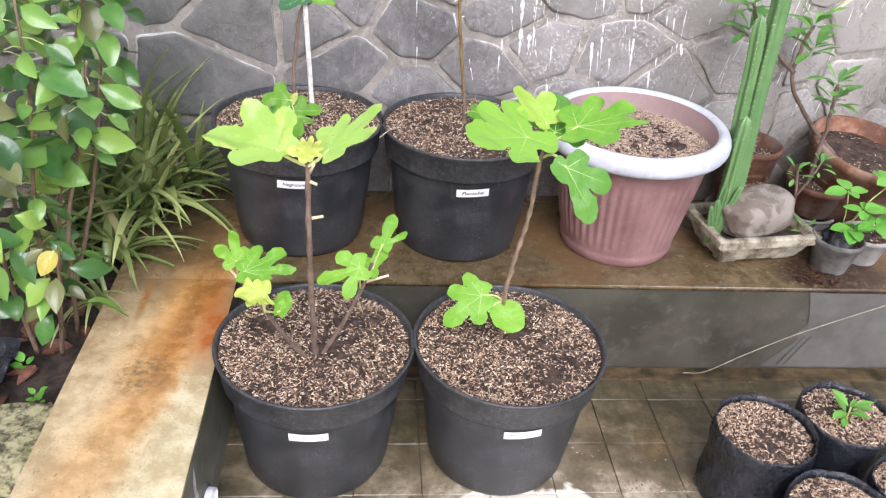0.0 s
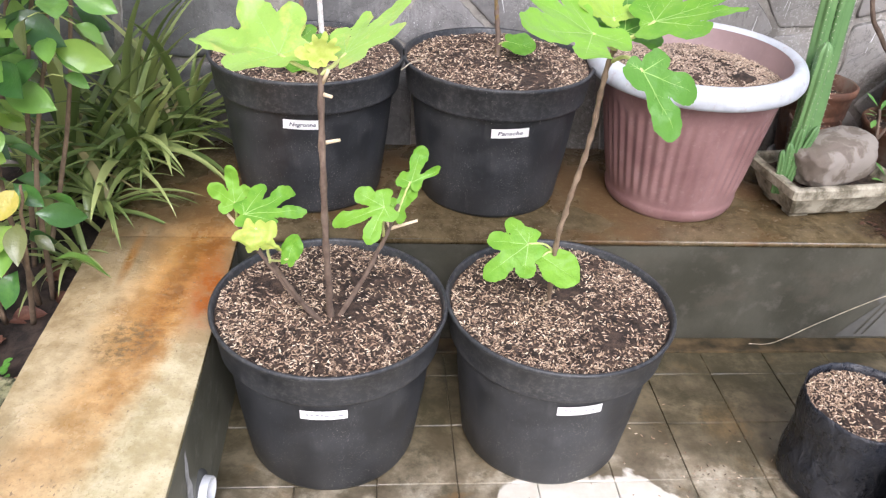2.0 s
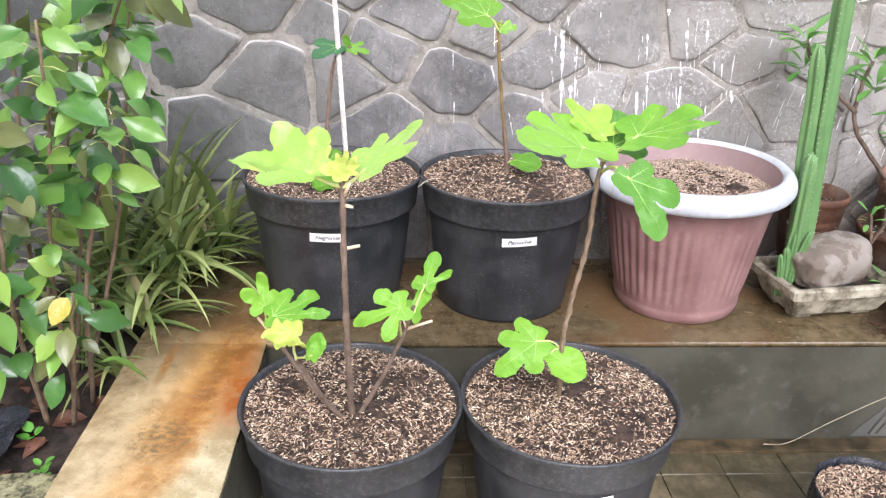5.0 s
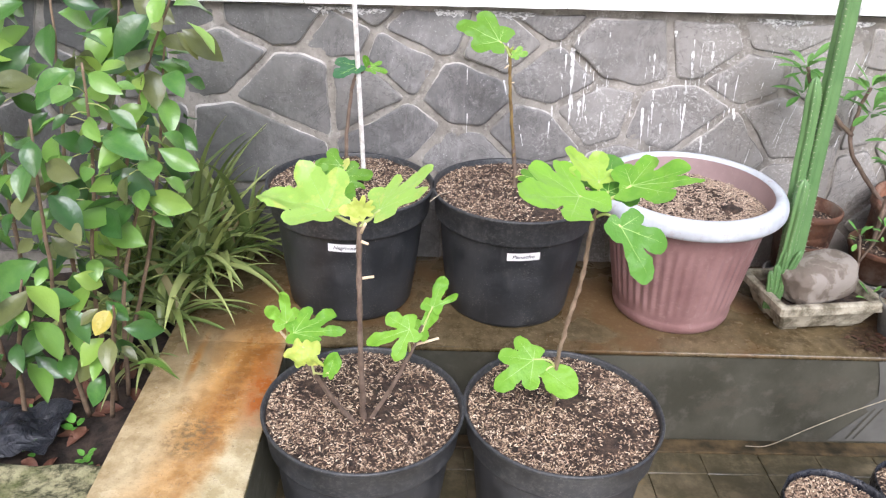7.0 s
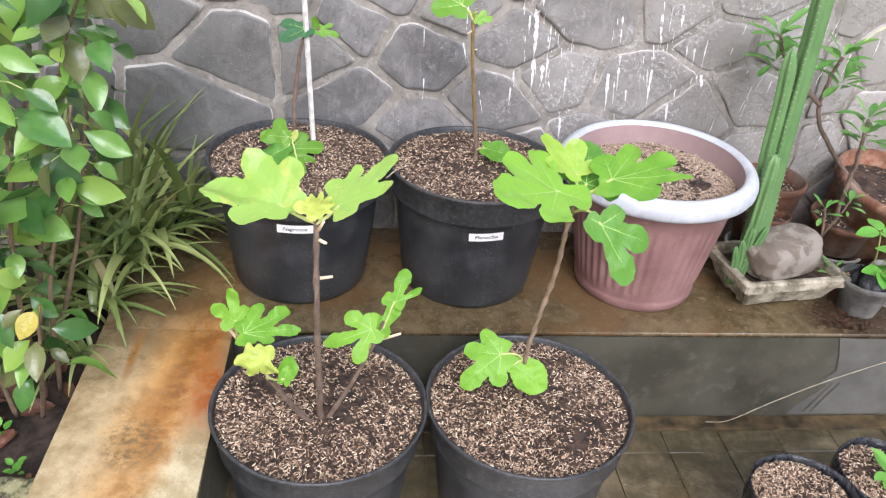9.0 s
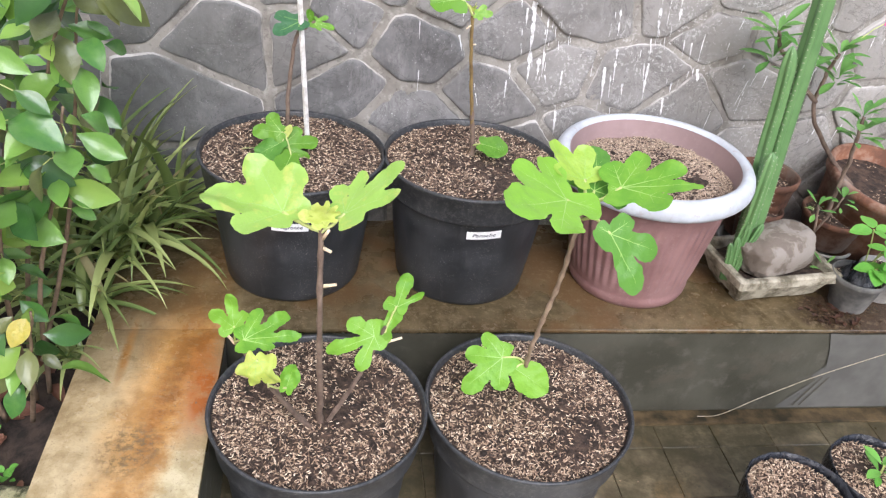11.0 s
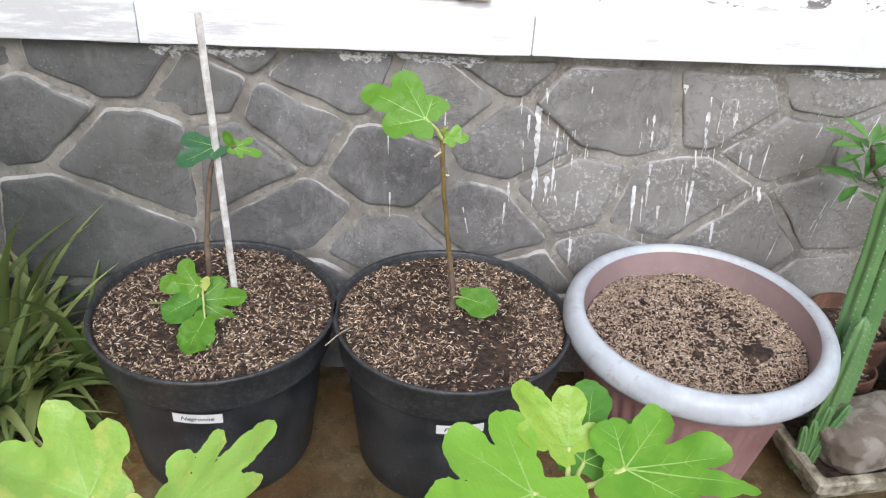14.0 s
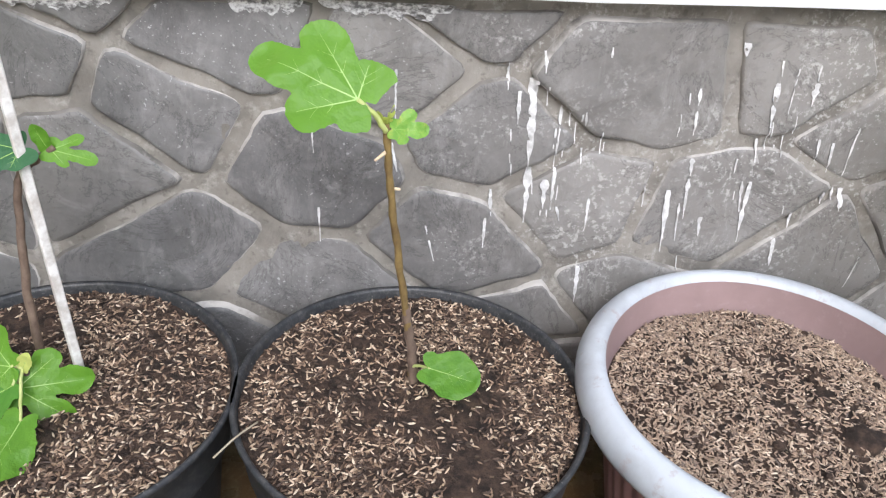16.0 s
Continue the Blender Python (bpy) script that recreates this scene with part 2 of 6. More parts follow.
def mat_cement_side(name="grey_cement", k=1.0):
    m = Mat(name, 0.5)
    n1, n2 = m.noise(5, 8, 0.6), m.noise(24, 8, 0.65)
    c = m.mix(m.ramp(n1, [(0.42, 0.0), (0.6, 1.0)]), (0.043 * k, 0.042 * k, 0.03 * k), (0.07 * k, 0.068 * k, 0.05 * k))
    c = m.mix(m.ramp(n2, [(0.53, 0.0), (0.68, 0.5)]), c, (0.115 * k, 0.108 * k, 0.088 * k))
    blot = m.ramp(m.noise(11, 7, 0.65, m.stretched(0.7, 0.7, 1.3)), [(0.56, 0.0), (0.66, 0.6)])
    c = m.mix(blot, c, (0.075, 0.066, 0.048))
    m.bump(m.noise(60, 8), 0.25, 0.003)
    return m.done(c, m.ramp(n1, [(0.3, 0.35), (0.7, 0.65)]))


def mat_pale_paint():
    m = Mat("pale_grey_paint", 0.7)
    c = m.mix(m.ramp(m.noise(14, 8), [(0.35, 0.0), (0.7, 1.0)]), (0.08, 0.079, 0.07), (0.122, 0.12, 0.107))
    return m.done(c)


def mat_tile():
    m = Mat("old_cement_tile", 0.5)
    m.co = m.t.nodes.new("ShaderNodeNewGeometry").outputs["Position"]
    n0, n1, n2 = m.noise(2.6, 6, 0.6), m.noise(9, 8, 0.65), m.noise(45, 8, 0.7)
    tone = m.ramp(m.each(), [(0.0, 0.75), (1.0, 1.2)])
    c = m.mix(m.ramp(n1, [(0.38, 0.0), (0.6, 1.0)]), (0.15, 0.118, 0.075), (0.36, 0.31, 0.22))
    c = m.mix(1.0, c, tone, "MULTIPLY")
    damp_shade = m.ramp(m.math("MULTIPLY", m.math("ADD", m.axis(1), m.math("MULTIPLY", n0, 0.55)), 0.5), [(0.67, 0.0), (0.82, 0.88)])
    c = m.mix(damp_shade, c, m.mix(m.ramp(n1, [(0.4, 0.0), (0.6, 1.0)]), (0.06, 0.047, 0.024), (0.15, 0.115, 0.06)))
    rusty = m.ramp(m.noise(6, 7, 0.65, None, 0.7), [(0.56, 0.0), (0.66, 0.6)])
    c = m.mix(rusty, c, (0.2, 0.125, 0.05))
    pale = m.ramp(m.math("ADD", n1, m.math("MULTIPLY", m.math("SUBTRACT", 1.24, m.axis(1)), 0.9)), [(0.54, 0.0), (0.7, 0.85)])
    c = m.mix(pale, c, m.mix(m.ramp(m.noise(17, 8, 0.7), [(0.4, 0.0), (0.6, 1.0)]), (0.34, 0.29, 0.2), (0.58, 0.53, 0.42)))
    c = m.mix(m.ramp(n2, [(0.54, 0.0), (0.68, 0.6)]), c, (0.1, 0.085, 0.05))
    soot = m.math("MULTIPLY", m.ramp(m.noise(26, 8, 0.72), [(0.55, 0.0), (0.64, 0.8)]), m.ramp(m.noise(4), [(0.46, 0.0), (0.56, 1.0)]))
    c = m.mix(soot, c, (0.075, 0.065, 0.035))
    algae = m.math("MULTIPLY", m.ramp(m.math("ADD", m.noise(5, 8, 0.7, None, 0.5), m.math("MULTIPLY", m.math("SUBTRACT", m.axis(1), 1.3), 0.35)), [(0.46, 0.0), (0.6, 0.9)]), m.ramp(m.noise(38, 7, 0.75), [(0.34, 0.25), (0.56, 1.0)]))
    c = m.mix(algae, c, (0.042, 0.036, 0.016))
    # lime that was spilt by the pot
    ragged = m.noise(7, 5, 0.55, None, 0.6)
    lime = m.math("ADD", m.blob(0.185, 1.03, 0.28, 0.24), m.math("MULTIPLY", m.math("SUBTRACT", ragged, 0.5), 0.9))
    c = m.mix(m.ramp(lime, [(0.24, 0.0), (0.28, 0.92)]), c, m.mix(m.ramp(n1, [(0.35, 0.0), (0.65, 1.0)]), (0.62, 0.57, 0.46), (0.76, 0.73, 0.65)))
    m.bump(n2, 0.3, 0.002)
    return m.done(c, m.ramp(n1, [(0.3, 0.26), (0.7, 0.55)]))


def mat_grout():
    m = Mat("dark_grout", 0.8)
    return m.done(m.mix(m.ramp(m.noise(30), [(0.3, 0.0), (0.7, 1.0)]), (0.05, 0.04, 0.024), (0.14, 0.11, 0.07)))


def mat_black_pot(name="black_plastic", dust=1.0):
    m = Mat(name, 0.45)
    n1, n2 = m.noise(11, 8, 0.7), m.noise(380, 2)
    c = m.mix(m.ramp(n1, [(0.42, 0.0), (0.68, 0.7 * dust)]), (0.02, 0.022, 0.025), (0.06, 0.063, 0.068))
    drip = m.math("MULTIPLY", m.ramp(m.noise(14, 4, 0.5, m.stretched(4, 4, 0.8)), [(0.58, 0.0), (0.74, 0.3 * dust)]), 1.0)
    c = m.mix(drip, c, (0.09, 0.088, 0.085))
    splash = m.ramp(m.math("ADD", m.noise(9), m.math("MULTIPLY", m.axis(2), -0.7)), [(0.38, 0.0), (0.52, dust)])
    spots = m.math("MULTIPLY", m.ramp(n2, [(0.64, 0.0), (0.7, 0.6)]), splash)
    c = m.mix(spots, c, (0.36, 0.34, 0.3))
    band = m.math("MULTIPLY", m.ramp(m.axis(2), [(0.248, 0.0), (0.256, 1.0)]), m.ramp(m.noise(90, 6, 0.8), [(0.48, 0.0), (0.66, 0.5 * dust)]))
    c = m.mix(band, c, (0.13, 0.128, 0.12))
    grit = m.math("MULTIPLY", m.ramp(m.noise(300, 2), [(0.68, 0.0), (0.72, 0.9)]), m.ramp(m.noise(16, 5), [(0.46, 0.0), (0.6, 1.0)]))
    c = m.mix(grit, c, (0.3, 0.29, 0.27))
    m.bump(m.noise(130, 4), 0.1, 0.0012)
    return m.done(c, m.ramp(n1, [(0.3, 0.36), (0.75, 0.62)]))


def mat_bag():
    m = Mat("black_polythene", 0.32)
    n1 = m.noise(13, 8, 0.7)
    c = m.mix(m.ramp(n1, [(0.45, 0.0), (0.8, 0.6)]), (0.014, 0.016, 0.021), (0.045, 0.05, 0.062))
    m.bump(m.math("ADD", m.noise(22, 6, 0.6, m.stretched(1.6, 1.6, 0.8), 0.8), m.math("MULTIPLY", m.noise(60, 4, 0.6), 0.3)), 1.0, 0.01)
    return m.done(c, m.ramp(n1, [(0.3, 0.2), (0.75, 0.42)]))


def mat_pink(name="faded_pink_plastic", dust=0.0):
    m = Mat(name, 0.5)
    n1 = m.noise(8, 8, 0.65)
    c = m.mix(m.ramp(n1, [(0.4, 0.0), (0.6, 1.0)]), (0.2, 0.105, 0.1), (0.28, 0.16, 0.152))
    c = m.mix(m.ramp(m.noise(60, 6, 0.7), [(0.56, 0.0), (0.7, 0.25)]), c, (0.45, 0.33, 0.32))
    c = m.mix(dust, c, (0.42, 0.36, 0.36))
    m.bump(m.noise(110, 4), 0.08, 0.001)
    return m.done(c, m.ramp(n1, [(0.3, 0.4), (0.7, 0.6)]))


def mat_rim():
    m = Mat("bleached_rim", 0.42)
    n1 = m.noise(12, 8, 0.65)
    c = m.mix(m.ramp(n1, [(0.42, 0.0), (0.62, 1.0)]), (0.51, 0.55, 0.59), (0.4, 0.425, 0.455))
    c = m.mix(m.ramp(m.noise(34, 6, 0.7), [(0.58, 0.0), (0.66, 0.5)]), c, (0.34, 0.27, 0.27))
    return m.done(c)


def mat_soil():
    m = Mat("dark_soil", 0.9)
    c = m.mix(m.ramp(m.noise(45, 8, 0.7), [(0.42, 0.0), (0.62, 1.0)]), (0.02, 0.0125, 0.0085), (0.09, 0.056, 0.038))
    m.bump(m.noise(120, 8, 0.75), 0.9, 0.006)
    return m.done(c)


def mat_husk(name="rice_husk", pale=0.0, matted=0.0, tone=(0.2, 0.165, 0.14)):
    m = Mat(name, 0.65)
    c = m.ramp(m.island(), [(0.0, (0.035, 0.022, 0.015)), (0.28 - pale, (0.1, 0.062, 0.042)), (0.54 - pale, (0.28, 0.185, 0.12)), (0.84, (0.48, 0.36, 0.245)), (1.0, (0.78, 0.66, 0.5))])
    return m.done(m.mix(matted, c, tone))


def mat_leaf(name, dark, light, rough=0.4, patch=None, trans=0.25, gloss=0.5, even=0.6):
    m = Mat(name, rough, 0.0, gloss)
    tone = m.mix(m.each(), dark, light)
    n1 = m.noise(3.2, 6, 0.6)
    c = m.mix(m.ramp(n1, [(0.42, 0.0), (0.62, even)]), tone, light)
    if patch:
        c = m.mix(m.ramp(m.noise(4.5, 6, 0.65), [(0.53, 0.0), (0.66, 0.6)]), c, patch)
        c = m.mix(m.ramp(m.noise(16, 5, 0.7), [(0.62, 0.0), (0.7, 0.5)]), c, (0.3, 0.27, 0.1))
    c = m.mix(m.ramp(m.noise(22, 4, 0.7), [(0.35, 0.14 * even), (0.5, 0.0)]), c, dark)
    m.bump(m.noise(5, 3), 0.3 * even, 0.03)
    m.done(c)
    # light that comes through the blade
    t = m.t.nodes.new("ShaderNodeBsdfTranslucent")
    m.t.links.new(m.mix(0.4, c, light), t.inputs[0])
    x = m.t.nodes.new("ShaderNodeMixShader")
    x.inputs[0].default_value = trans
    m.t.links.new(m.b.outputs[0], x.inputs[1])
    m.t.links.new(t.outputs[0], x.inputs[2])
    m.t.links.new(x.outputs[0], m.t.nodes["Material Output"].inputs[0])
    return m.m


def mat_bark(name, a, b, scale=60):
    m = Mat(name, 0.75)
    n1 = m.noise(scale, 6, 0.65, m.stretched(1, 1, 0.6))
    m.bump(n1, 0.5, 0.002)
    return m.done(m.mix(m.ramp(n1, [(0.3, 0.0), (0.7, 1.0)]), a, b))


def mat_plain(name, a, b, scale=25, rough=0.6, bump=0.2):
    m = Mat(name, rough)
    n1 = m.noise(scale, 7, 0.65)
    if bump:
        m.bump(m.noise(scale * 4, 6), bump, 0.002)
    return m.done(m.mix(m.ramp(n1, [(0.4, 0.0), (0.6, 1.0)]), a, b))


def mat_terracotta(name="terracotta", k=1.0):
    m = Mat(name, 0.8)
    n1 = m.noise(14, 8, 0.65)
    c = m.mix(m.ramp(n1, [(0.4, 0.0), (0.6, 1.0)]), (0.12 * k, 0.052 * k, 0.03 * k), (0.27 * k, 0.115 * k, 0.058 * k))
    c = m.mix(m.ramp(m.noise(7, 7, 0.7), [(0.46, 0.0), (0.6, 0.85)]), c, (0.24 * k, 0.2 * k, 0.165 * k))
    m.bump(m.noise(80, 6), 0.3, 0.002)
    return m.done(c)


def mat_moss():
    m = Mat("mossy_cement", 0.9)
    c = m.mix(m.ramp(m.noise(42, 8, 0.75), [(0.42, 0.0), (0.58, 1.0)]), (0.05, 0.052, 0.022), (0.42, 0.39, 0.22))
    c = m.mix(m.ramp(m.noise(12, 8), [(0.5, 0.0), (0.65, 0.7)]), c, (0.13, 0.15, 0.04))
    m.bump(m.noise(60, 8, 0.75), 0.9, 0.008)
    return m.done(c)


def mat_cactus():
    m = Mat("cactus_skin", 0.5)
    c = m.mix(m.ramp(m.noise(9, 6), [(0.3, 0.0), (0.7, 1.0)]), (0.065, 0.16, 0.05), (0.13, 0.25, 0.09))
    m.bump(m.noise(70, 5), 0.15, 0.002)
    return m.done(c)


def mat_daub():
    """Thin whitewash, worn through to the stone."""
    m = Mat("worn_whitewash", 0.75)
    c = m.mix(m.ramp(m.noise(95, 8, 0.7, m.stretched(1, 1, 1.8)), [(0.42, 0.0), (0.56, 1.0)]), (0.16, 0.155, 0.15), (0.7, 0.7, 0.69))
    m.bump(m.noise(70, 6), 0.4, 0.002)
    return m.done(c)


def mat_rock():
    m = Mat("river_rock", 0.75)
    c = m.mix(m.ramp(m.noise(13, 6, 0.6, None, 0.5), [(0.46, 0.0), (0.52, 1.0)]), (0.13, 0.105, 0.082), (0.225, 0.2, 0.17))
    c = m.mix(m.ramp(m.noise(40, 8, 0.7), [(0.5, 0.0), (0.75, 0.5)]), c, (0.2, 0.18, 0.15))
    m.bump(m.noise(45, 8, 0.7), 0.5, 0.004)
    return m.done(c)


POINTING = mat_pointing()
SOILED = mat_whitewash("soiled_whitewash", 0.14)
STONE, MORTAR, WHITE, PLASTER, WOOD = mat_stone(), mat_mortar(), mat_whitewash(), mat_plaster(), mat_old_wood()
# terracotta of the pots behind the cactus has their shade put into its colour
PINK_DUSTY, TERRA_SHADED = mat_pink("dusty_pink_plastic", 0.38), mat_terracotta("shaded_terracotta", 0.6)
KERB_SIDE = mat_cement_side("dry_grey_cement", 2.6)
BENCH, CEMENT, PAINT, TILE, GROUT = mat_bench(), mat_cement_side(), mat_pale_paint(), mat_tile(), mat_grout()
POT, BAG, PINK, RIM, SOIL = mat_black_pot(), mat_bag(), mat_pink(), mat_rim(), mat_soil()
HUSK, HUSK_DAMP, HUSK_PALE = mat_husk(), mat_husk("damp_rice_husk", -0.12, 0.12, (0.12, 0.085, 0.06)), mat_husk("dry_rice_husk", 0.14)
HUSK_MATTED = mat_husk("matted_rice_husk", 0.16, 0.3, (0.32, 0.26, 0.215))
FIG = mat_leaf("fig_leaf", (0.125, 0.33, 0.03), (0.225, 0.46, 0.05), 0.42, None, 0.28, 0.3)
FIG_PALE = mat_leaf("pale_fig_leaf", (0.17, 0.39, 0.06), (0.3, 0.5, 0.09), 0.4, (0.54, 0.55, 0.13), 0.25)
FIG_YOUNG = mat_leaf("young_green_fig_leaf", (0.3, 0.5, 0.06), (0.4, 0.56, 0.09), 0.38, None, 0.32)
FIG_MID = mat_leaf("mid_green_fig_leaf", (0.085, 0.235, 0.02), (0.135, 0.31, 0.03), 0.42, None, 0.28, 0.3)
FIG_TURNING = mat_leaf("turning_fig_leaf", (0.3, 0.46, 0.07), (0.48, 0.55, 0.11), 0.42, (0.62, 0.56, 0.14), 0.25)
# darker copies for the shaded leaves; the shade is put into the colour
FIG_DARK = mat_leaf("shaded_fig_leaf", (0.07, 0.22, 0.03), (0.12, 0.3, 0.045), 0.45, None, 0.25, 0.3)
FIG_TEAL = mat_leaf("shaded_bluish_fig_leaf", (0.03, 0.11, 0.045), (0.05, 0.15, 0.06), 0.45, None, 0.15, 0.3)
VEIN = mat_plain("leaf_vein", (0.27, 0.47, 0.1), (0.34, 0.53, 0.15), 40, 0.5, 0)
SHRUB = mat_leaf("glossy_leaf", (0.052, 0.165, 0.035), (0.19, 0.36, 0.065), 0.3, None, 0.18, 0.6, 0.25)
SHRUB_DARK = mat_leaf("dark_glossy_leaf", (0.02, 0.07, 0.016), (0.06, 0.155, 0.03), 0.3, None, 0.1, 0.6, 0.25)
SHRUB_LIME = mat_leaf("young_glossy_leaf", (0.17, 0.34, 0.05), (0.3, 0.46, 0.09), 0.32, None, 0.24, 0.6, 0.25)
SHRUB_BROWN = mat_leaf("bronzed_glossy_leaf", (0.07, 0.085, 0.03), (0.15, 0.17, 0.055), 0.34, None, 0.14, 0.6, 0.3)
SHRUB_YELLOW = mat_leaf("yellowed_leaf", (0.4, 0.35, 0.05), (0.5, 0.42, 0.08), 0.4, (0.2, 0.28, 0.05))
STRAP = mat_leaf("strap_leaf", (0.15, 0.22, 0.06), (0.46, 0.52, 0.19), 0.3, None, 0.2, 0.6, 0.25)
# shaded copy of the strap green, its shade put into the colour
STRAP_DARK = mat_leaf("shaded_strap_leaf", (0.075, 0.13, 0.035), (0.2, 0.27, 0.08), 0.3, None, 0.18, 0.6, 0.25)
STRAP_DRY = mat_leaf("dry_strap_leaf", (0.26, 0.21, 0.09), (0.44, 0.39, 0.19), 0.5, None, 0.2, 0.4, 0.3)
SMEAR = mat_plain("smeared_cement", (0.26, 0.255, 0.24), (0.55, 0.54, 0.52), 30, 0.7, 0.2)
HERB = mat_leaf("broad_herb_leaf", (0.1, 0.33, 0.04), (0.17, 0.43, 0.07), 0.4)
ROSE = mat_leaf("desert_rose_leaf", (0.07, 0.22, 0.045), (0.17, 0.37, 0.085), 0.33)
BARK = mat_bark("fig_bark", (0.085, 0.055, 0.04), (0.22, 0.16, 0.12))
BARK_PALE = mat_bark("pale_fig_bark", (0.13, 0.085, 0.055), (0.3, 0.22, 0.15))
BARK_GREEN = mat_bark("young_bark", (0.1, 0.06, 0.025), (0.27, 0.19, 0.065))
TWIG = mat_bark("shrub_twig", (0.12, 0.08, 0.05), (0.28, 0.2, 0.13))
PETIOLE = mat_plain("petiole", (0.4, 0.46, 0.14), (0.5, 0.55, 0.22), 40, 0.5, 0)
CUT = mat_plain("cut_wood", (0.6, 0.46, 0.3), (0.75, 0.62, 0.45), 60, 0.7, 0)
BUD = mat_leaf("young_fig_leaf", (0.46, 0.57, 0.1), (0.6, 0.66, 0.2), 0.45)
LABEL = mat_plain("label_paper", (0.8, 0.8, 0.8), (0.88, 0.88, 0.87), 60, 0.5, 0)
INK = mat_plain("ink", (0.06, 0.06, 0.09), (0.12, 0.12, 0.16), 60, 0.5, 0)
FAINT = mat_plain("faded_ink", (0.3, 0.3, 0.34), (0.5, 0.5, 0.52), 60, 0.5, 0)
LATH = mat_plain("white_lath", (0.5, 0.47, 0.43), (0.74, 0.73, 0.7), 45, 0.6)
TERRA, MOSS, CACTUS, ROCK = mat_terracotta(), mat_moss(), mat_cactus(), mat_rock()
SPINE = mat_plain("spines", (0.55, 0.55, 0.4), (0.7, 0.7, 0.58), 60, 0.6, 0)
TRAY = mat_plain("weathered_cast_stone", (0.12, 0.105, 0.068), (0.42, 0.385, 0.295), 22, 0.85, 0.4)
GREYPOT = mat_plain("grey_clay", (0.08, 0.08, 0.075), (0.19, 0.185, 0.17), 16, 0.8, 0.3)
PALECLAY = mat_plain("pale_clay", (0.2, 0.195, 0.18), (0.34, 0.33, 0.305), 16, 0.75, 0.3)
PVC = mat_plain("white_pipe", (0.66, 0.66, 0.65), (0.8, 0.8, 0.8), 14, 0.4, 0)
EARTH = mat_plain("bed_earth", (0.014, 0.01, 0.0075), (0.055, 0.037, 0.027), 28, 0.95, 0.9)
DEAD = mat_leaf("dead_leaf", (0.11, 0.04, 0.025), (0.26, 0.12, 0.075), 0.6)
GROUND = mat_plain("yard_ground", (0.16, 0.13, 0.09), (0.28, 0.24, 0.18), 3, 0.85, 0.4)
PAINTDRIP = mat_plain("spilt_white_paint", (0.5, 0.5, 0.49), (0.78, 0.78, 0.78), 60, 0.6, 0)
DAUB = mat_daub()
PETAL = mat_plain("pink_petal", (0.45, 0.07, 0.2), (0.6, 0.13, 0.28), 40, 0.5, 0)
TWINE = mat_plain("pale_twine", (0.28, 0.24, 0.17), (0.42, 0.37, 0.28), 60, 0.8, 0)


# ---- helpers for meshes ----
def V(*a):
    return Vector(a)


def mesh_of(name, verts, faces, material, smooth=True):
    me = bpy.data.meshes.new(name)
    me.from_pydata([tuple(v) for v in verts], [], faces)
    me.materials.append(material)
    if smooth:
        me.polygons.foreach_set("use_smooth", [True] * len(me.polygons))
    me.update()
    return me


def hang(name, me, parent, label="", at=None, kind=""):
    ob = new(name, me)
    ob.parent = parent
    if at is not None:
        ob.matrix_basis = at
    return tagged(ob, label, kind=kind)


def part(name, bm, material, parent, label="", smooth=True):
    me = bpy.data.meshes.new(name)
    bm.to_mesh(me)
    bm.free()
    me.materials.append(material)
    if smooth:
        me.polygons.foreach_set("use_smooth", [True] * len(me.polygons))
    return hang(name, me, parent, label)


def thing(name, at, label, category, group=""):
    ob = new(name)
    ob.empty_display_size = 0.05
    ob.matrix_basis = at if isinstance(at, Matrix) else Matrix.Translation(at)
    return tagged(ob, label, category, group)


def solid(name, me, label, category="", kind="", group=""):
    return tagged(new(name, me), label, category, group, kind)


def box_bm(x0, y0, z0, x1, y1, z1, bevel=0.0, seg=2):
    bm = bmesh.new()
    bmesh.ops.create_cube(bm, size=1, matrix=Matrix.Translation(((x0 + x1) / 2, (y0 + y1) / 2, (z0 + z1) / 2)) @ Matrix.Diagonal((x1 - x0, y1 - y0, z1 - z0, 1)))
    if bevel:
        bmesh.ops.bevel(bm, geom=bm.edges[:], offset=bevel, segments=seg, profile=0.6, affect="EDGES")
    return bm


def mesh_from(name, bm, material, smooth=False):
    me = bpy.data.meshes.new(name)
    bm.to_mesh(me)
    bm.free()
    me.materials.append(material)
    if smooth:
        me.polygons.foreach_set("use_smooth", [True] * len(me.polygons))
    return me


def lathe(profile, seg=72, shape=None, close=False):
    """verts, faces of a turned form; shape(r, z, angle) may alter the radius."""
    vs, fs = [], []
    for r, z in profile:
        for i in range(seg):
            a = 2 * math.pi * i / seg
            rr = shape(r, z, a) if shape else r
            vs.append((rr * math.cos(a), rr * math.sin(a), z))
    for j in range(len(profile) - 1):
        for i in range(seg):
            k = (i + 1) % seg
            fs.append((j * seg + i, j * seg + k, (j + 1) * seg + k, (j + 1) * seg + i))
    if close:
        fs.append(tuple(reversed(range(seg))))
    return vs, fs


